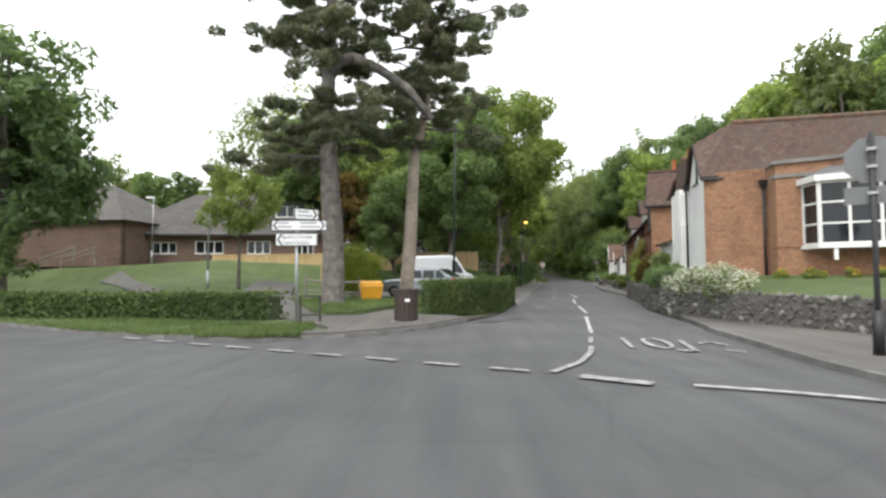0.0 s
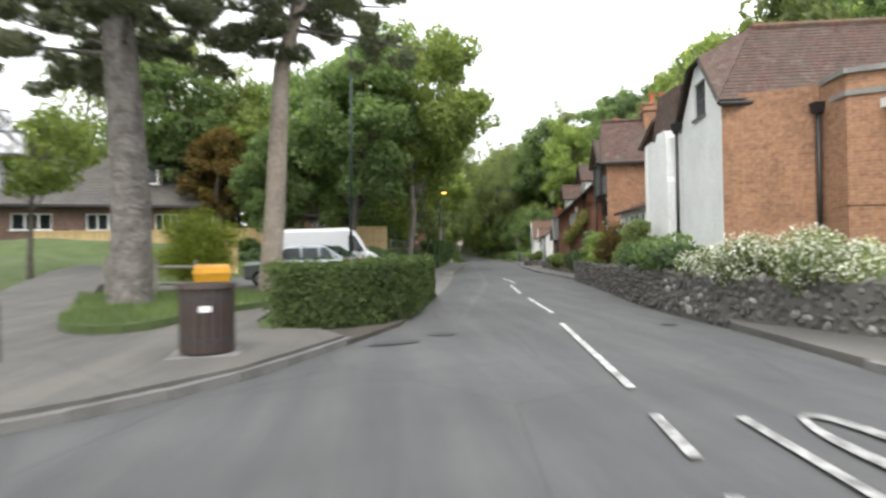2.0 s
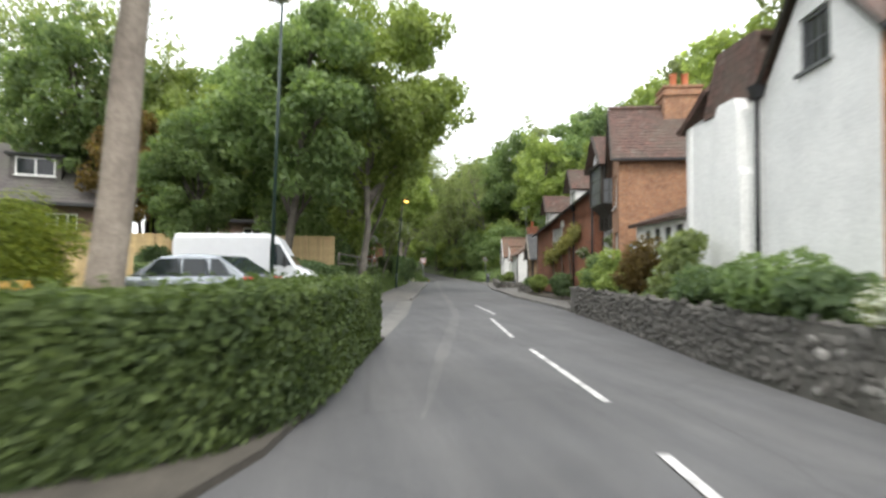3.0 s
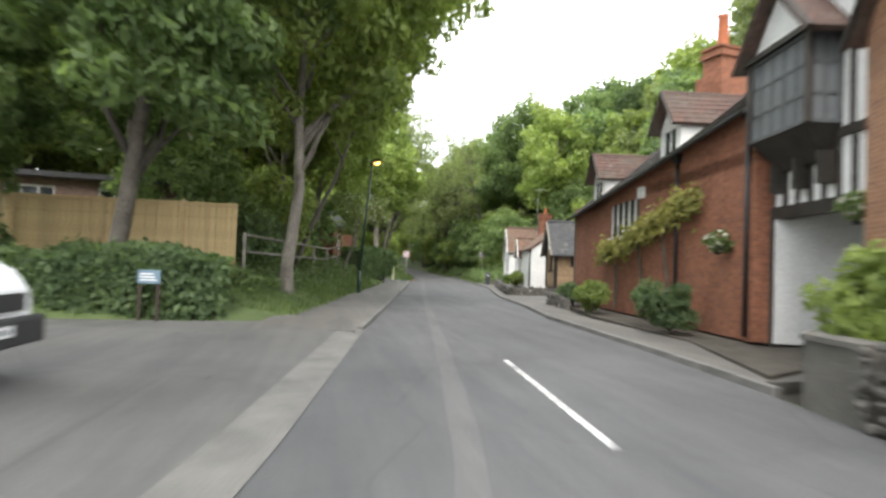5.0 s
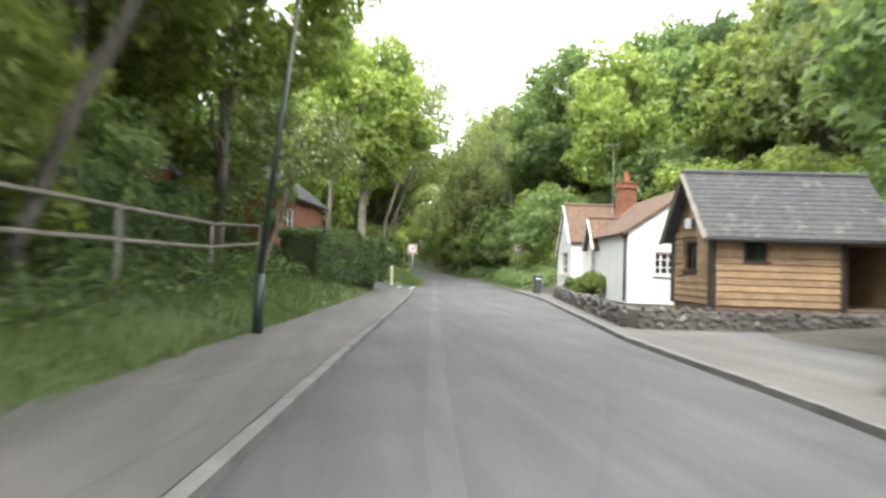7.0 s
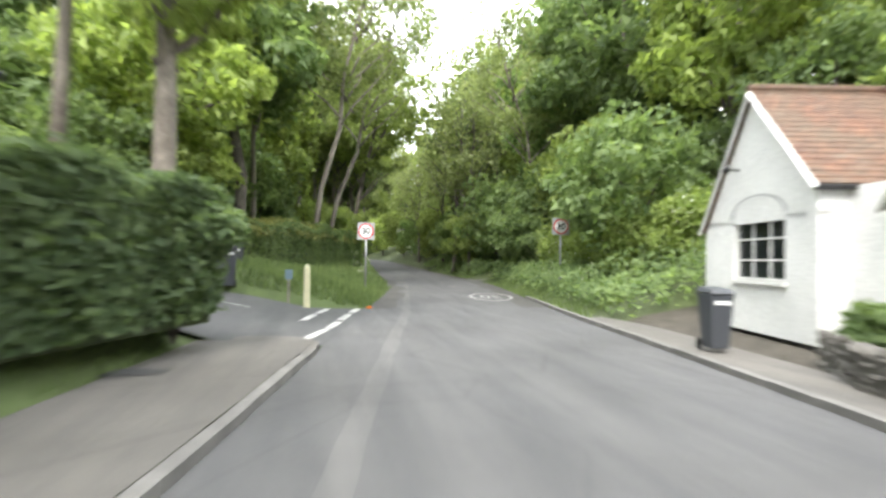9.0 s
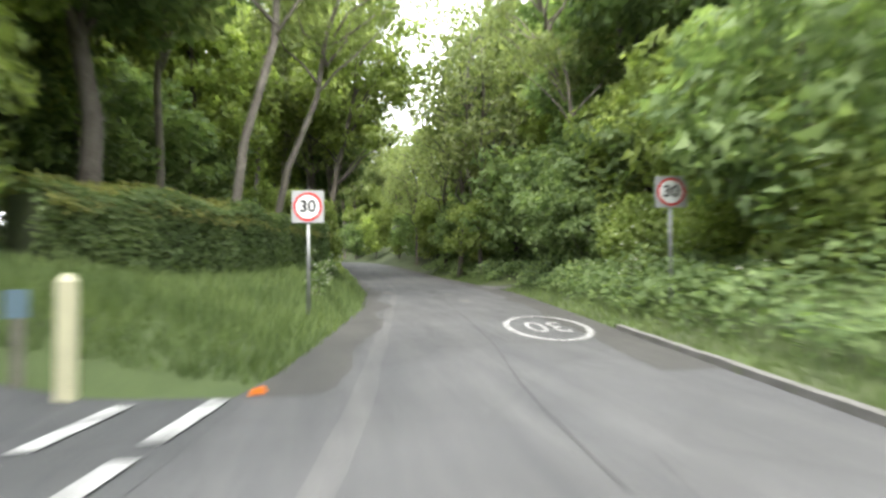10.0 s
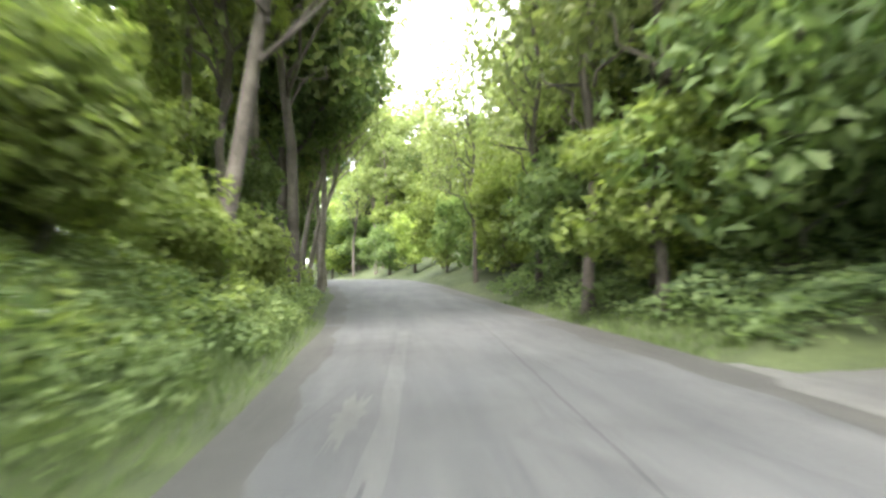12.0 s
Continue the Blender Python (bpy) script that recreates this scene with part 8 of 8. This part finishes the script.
for k in range(7):
    p = Vector((12.2, 18.9)) + Vector((0.84, -0.54)) * (0.9 * k - 0.6) + Vector((R.uniform(-0.3, 0.2), R.uniform(-0.3, 0.2)))
    shrub("flower_clump", "clump of yellow and orange flowers below the bay window", (p.x - 0.5, p.y - 0.5, 1.2), 0.45, 0.35, 0.4, LEAF[1], 420, 0.07, PETAL_Y, 6, 160, "flowers")


def speed_sign(x, y, z, turn, label, post=1.9):
    t = thing("speed_limit_sign", label, "road sign", (x, y, z), turn)
    part("pole", MB().tube([(0, 0, -0.4), (0, 0, post + 0.75)], [0.045, 0.045], 10), GALV, t, smooth=True)
    pl = part("plate", MB().box(-0.37, -0.075, post, 0.37, -0.05, post + 0.74), SIGN_GREY, t, "grey backing board", bevel=0.01)
    c = post + 0.37
    disc = lambda r, o: MB().face(*[(math.cos(q) * r, o, c + math.sin(q) * r) for q in (2 * math.pi * k / 40 for k in range(40))])
    part("ring", disc(0.33, -0.079), SIGN_R, pl, "red ring")
    part("face", disc(0.27, -0.083), SIGN_W, pl, "white disc")
    tx = bpy.data.curves.new("number", "FONT")
    tx.body, tx.size, tx.align_x, tx.align_y, tx.offset = "30", 0.38, "CENTER", "CENTER", 0.01
    tx.materials.append(SIGN_K)
    ob = new("number", tx)
    ob.parent = pl
    ob.matrix_basis = pose(0, -0.087, c, 90, 0, 0)


speed_sign(13.6, 90.5, 0.45, -12, "square grey board with a red-ringed 30 disc on a steel pole")
speed_sign(21.9, 89.1, 0.75, -12, "matching red-ringed 30 board half hidden by bushes", 1.95)


def marker_post():
    t = thing("marker_post", "cream-painted wooden verge marker post in the grass", "bollard", (11.4, 83.75, 0.05), 10)
    part("shaft", MB().hexa([(-0.09, -0.09, -0.2), (0.09, -0.09, -0.2), (0.09, 0.09, -0.2), (-0.09, 0.09, -0.2)], [(-0.085, -0.085, 1.22), (0.085, -0.085, 1.22), (0.085, 0.085, 1.22), (-0.085, 0.085, 1.22)]), CREAM, t, bevel=0.01)
    part("cap", MB().hexa([(-0.085, -0.085, 1.22), (0.085, -0.085, 1.22), (0.085, 0.085, 1.22), (-0.085, 0.085, 1.22)], [(-0.03, -0.03, 1.3), (0.03, -0.03, 1.3), (0.03, 0.03, 1.3), (-0.03, 0.03, 1.3)]), CREAM, t)


marker_post()
rf = thing("reflector", "small orange plastic reflector lying at the kerb", "debris", (13.3, 83.75, 0.04), 25)
rf.scale = (0.6, 0.6, 0.6)
part("lens", MB().hexa([(-0.16, -0.05, -0.05), (0.16, -0.05, -0.05), (0.16, 0.05, -0.05), (-0.16, 0.05, -0.05)], [(-0.13, -0.03, 0.05), (0.1, -0.03, 0.07), (0.1, 0.03, 0.07), (-0.13, 0.03, 0.05)]), TERRA_O, rf)

sp = thing("utility_marker", "small blue-grey marker plate on a post in the verge", "marker", (10.85, 83.95, 0.1), 5)
part("post", MB().box(-0.04, -0.04, -0.2, 0.04, 0.04, 0.95), WEATHERED, sp)
part("plate", MB().box(-0.11, -0.055, 0.78, 0.11, -0.042, 1.08), SIGN_B, sp)


def wheelie_bin(x, y, z, turn, label):
    t = thing("wheelie_bin", label, "wheelie bin", (x, y, z), turn, group="wheelie bins")
    part("body", MB().hexa([(-0.22, -0.26, 0.06), (0.22, -0.26, 0.06), (0.22, 0.22, 0.06), (-0.22, 0.22, 0.06)], [(-0.29, -0.34, 0.98), (0.29, -0.34, 0.98), (0.29, 0.32, 0.98), (-0.29, 0.32, 0.98)]), BINGREY, t, bevel=0.03)
    part("lid", MB().hexa([(-0.31, -0.38, 0.98), (0.31, -0.38, 0.98), (0.31, 0.36, 1.0), (-0.31, 0.36, 1.0)], [(-0.25, -0.3, 1.06), (0.25, -0.3, 1.06), (0.25, 0.3, 1.09), (-0.25, 0.3, 1.09)]), BINGREY, t, bevel=0.02)
    part("handle", MB().tube([(-0.25, 0.42, 0.96), (0.25, 0.42, 0.96)], [0.02, 0.02], 6), TRIM, t)
    part("label_strip", MB().box(-0.2, -0.352, 0.8, 0.2, -0.343, 0.86), SIGN_W, t, "pale label strip")
    for s in (-1, 1):
        part("wheel", MB().tube([(s * 0.22, 0.26, 0.1), (s * 0.28, 0.26, 0.1)], [0.1, 0.1], 12), RUBBER, t)
    return t


wheelie_bin(18.33, 74.4, 0.12, -10, "dark grey wheelie bin standing by the white cottage").scale = (0.66, 0.75, 0.97)
wheelie_bin(9.0, 84.1, 0.6, 10, "grey wheelie bin with a pale lid at the side turning").scale = (1.08, 1.1, 1.25)
wheelie_bin(8.9, 86.3, 0.95, 5, "grey wheelie bin at the side turning")


def sign_back():
    t = thing("road_sign", "grey backs of traffic signs on a dark pole", "road sign", (7.85, 9.7, 0.1), -35)
    part("pole", MB().tube([(0, 0, -0.2), (0, 0, 3.75)], [0.045, 0.045], 10), TRIM, t, smooth=True)
    part("sleeve", MB().tube([(0, 0, 0), (0, 0, 0.75)], [0.09, 0.09], 10), BLACK, t, smooth=True)
    oc = [(math.cos(q) * 0.42, math.sin(q) * 0.42) for q in (math.pi / 8 + math.pi / 4 * k for k in range(8))]
    mb = MB()
    mb.face(*[(x, 0.06, 3.3 + z) for x, z in oc]).face(*[(x, 0.075, 3.3 + z) for x, z in reversed(oc)])
    part("plate", mb, SIGN_BACK, t, "grey octagonal plate seen from behind")
    part("plate", MB().box(-0.4, 0.06, 2.55, 0.42, 0.075, 2.85), SIGN_BACK, t, "grey rectangular plate seen from behind")
    for z in (3.15, 3.45, 2.7):
        part("clip", MB().box(-0.07, -0.06, z, 0.07, 0.07, z + 0.05), GALV, t)


sign_back()
tp = thing("telegraph_pole", "brown wooden telegraph pole in the hedge", "telegraph pole", (7.2, 77.2, 0.4))
part("pole", MB().tube([(0, 0, -0.4), (0.25, 0.1, 9.5)], [0.15, 0.1], 10), BARK_PALE, tp, smooth=True)
part("step", MB().tube([(0.1, -0.25, 3.2), (0.1, 0.25, 3.2)], [0.015, 0.015], 5), GALV, tp)

# ---- undergrowth ----
def spots_on(n, test, x0, x1, y0, y1):
    out = []
    while len(out) < n:
        x, y = R.uniform(x0, x1), R.uniform(y0, y1)
        if test(x, y):
            out.append((x, y, ground_z(x, y)))
    return out


grass_patch("verge_grass", "long soft grass on the verge and bank", spots_on(26000, lambda x, y: 1.95 < ld(x, y) < 6 and not 75.5 < y < 84, 0, 12, 44, 76), 0.06, 0.24, width=0.018)
grass_patch("verge_grass", "long seeding grass on the bank past the turning", spots_on(52000, lambda x, y: 0.0 < ld(x, y) < 6.0, 7, 16, 84.5, 118), 0.1, 0.38, width=0.018)
grass_patch("verge_grass", "rough grass along the wooded side", spots_on(20000, lambda x, y: 0.02 < rd(x, y) < 4 and not 105 < y < 110.5, 18, 28, 80.5, 125), 0.08, 0.3, width=0.02)
def inside(x, y, poly):
    odd = False
    for (a, b), (c, d) in zip(poly, poly[1:] + poly[:1]):
        if (b > y) != (d > y) and x < (c - a) * (y - b) / (d - b) + a:
            odd = not odd
    return odd


tuft = [(x, y, 0.3) for x, y in ((R.uniform(-8.2, 3.2), R.uniform(18.5, 28)) for _ in range(22000)) if inside(x, y, isl)]
grass_patch("island_grass", "tufted grass under the pine trees", tuft, 0.06, 0.2, width=0.014)
lip_grass = [(*q, 0.11) for q in (lerp(lerp(verge_line[k], verge_line[k + 1], R.random()), lerp(verge_back[k], verge_back[k + 1], R.random()), R.random() ** 1.5 * 0.7) for k in (R.randrange(len(verge_line) - 1) for _ in range(16000))) if q.x > -22]
grass_patch("verge_grass", "uneven tufted grass along the kerb", lip_grass, 0.05, 0.16, width=0.014)
grass_patch("green_grass", "short tufted grass on the green", spots_on(16000, lambda x, y: 0.3 < ld(x, y) < 3.4 and x + 0.55 * (y - 13) < -3.2, -16, -3.0, 12.8, 22), 0.04, 0.12, width=0.015)


def weeds(name, label, n, test, box, top, size, leaf):
    sp = []
    while len(sp) < n:
        x, y = R.uniform(box[0], box[1]), R.uniform(box[2], box[3])
        if test(x, y):
            h = top * (0.35 + 0.65 * max(0.0, noise.noise((x * 0.5, y * 0.5, 2)) + 0.5))
            sp.append((Vector((x, y, ground_z(x, y) + h * R.random() ** 0.7)), Vector((-0.3, -0.3, 1))))
    return tagged(new(name, facing_leaves(name, sp, size, leaf, 0.6)), label, "undergrowth", "", "stuff")


on_track = lambda x, y: 105.3 - 0.17 * (x - 22) < y < 110.2 - 0.18 * (x - 22)
weeds("nettles", "bank of nettles and cow parsley beside the lane", 42000, lambda x, y: 0.7 < rd(x, y) < 11 and not on_track(x, y), (19, 35, 79, 130), 1.1, 0.13, LEAF[0])
weeds("nettles", "nettles and bramble on the shaded slope by the track", 16000, lambda x, y: 1.0 < rd(x, y) < 22 and not on_track(x, y), (22, 42, 99, 118), 1.1, 0.14, LEAF[2])
weeds("ivy_bank", "leafy bramble and ivy over the left bank", 22000, lambda x, y: 0.9 < ld(x, y) < 8, (4, 16, 103.5, 132), 0.9, 0.11, LEAF[1])
weeds("verge_weeds", "broad-leaved weeds at the back of the verge", 12000, lambda x, y: 3.2 < ld(x, y) < 8, (-2, 10, 44.5, 75.5), 0.9, 0.13, LEAF[0])
weeds("fallen_leaves", "leafy scrub under the hillside trees", 22000, lambda x, y: 9.5 < rd(x, y) < 26, (22, 52, 34, 100), 1.6, 0.3, LEAF[2])
for x, y, s in ((23.4, 86.0, 1.0), (24.2, 90.0, 1.2), (23.6, 82.8, 0.9), (24.6, 94.5, 1.1)):
    z = ground_z(x, y)
    shrub("hawthorn_bush", "pale green bush with specks of blossom on the bank", (x, y, z - 0.1), 1.7 * s, 1.8 * s, 2.3 * s, LEAF[1], 5200, 0.13, PETAL, 30, 160, "bush")
for x, y in ((13.7, 93.2), (13.9, 95.4), (13.4, 97.6), (14.2, 99.8), (13.9, 103.4), (14.3, 106.2), (22.6, 92.2), (23.1, 95.8), (21.8, 86.4)):
    shrub("cow_parsley", "clump of cow parsley with small white flower heads", (x, y, ground_z(x, y)), 0.4, 0.4, 0.95, LEAF[0], 300, 0.09, PETAL, 7, 70, "wild flower")
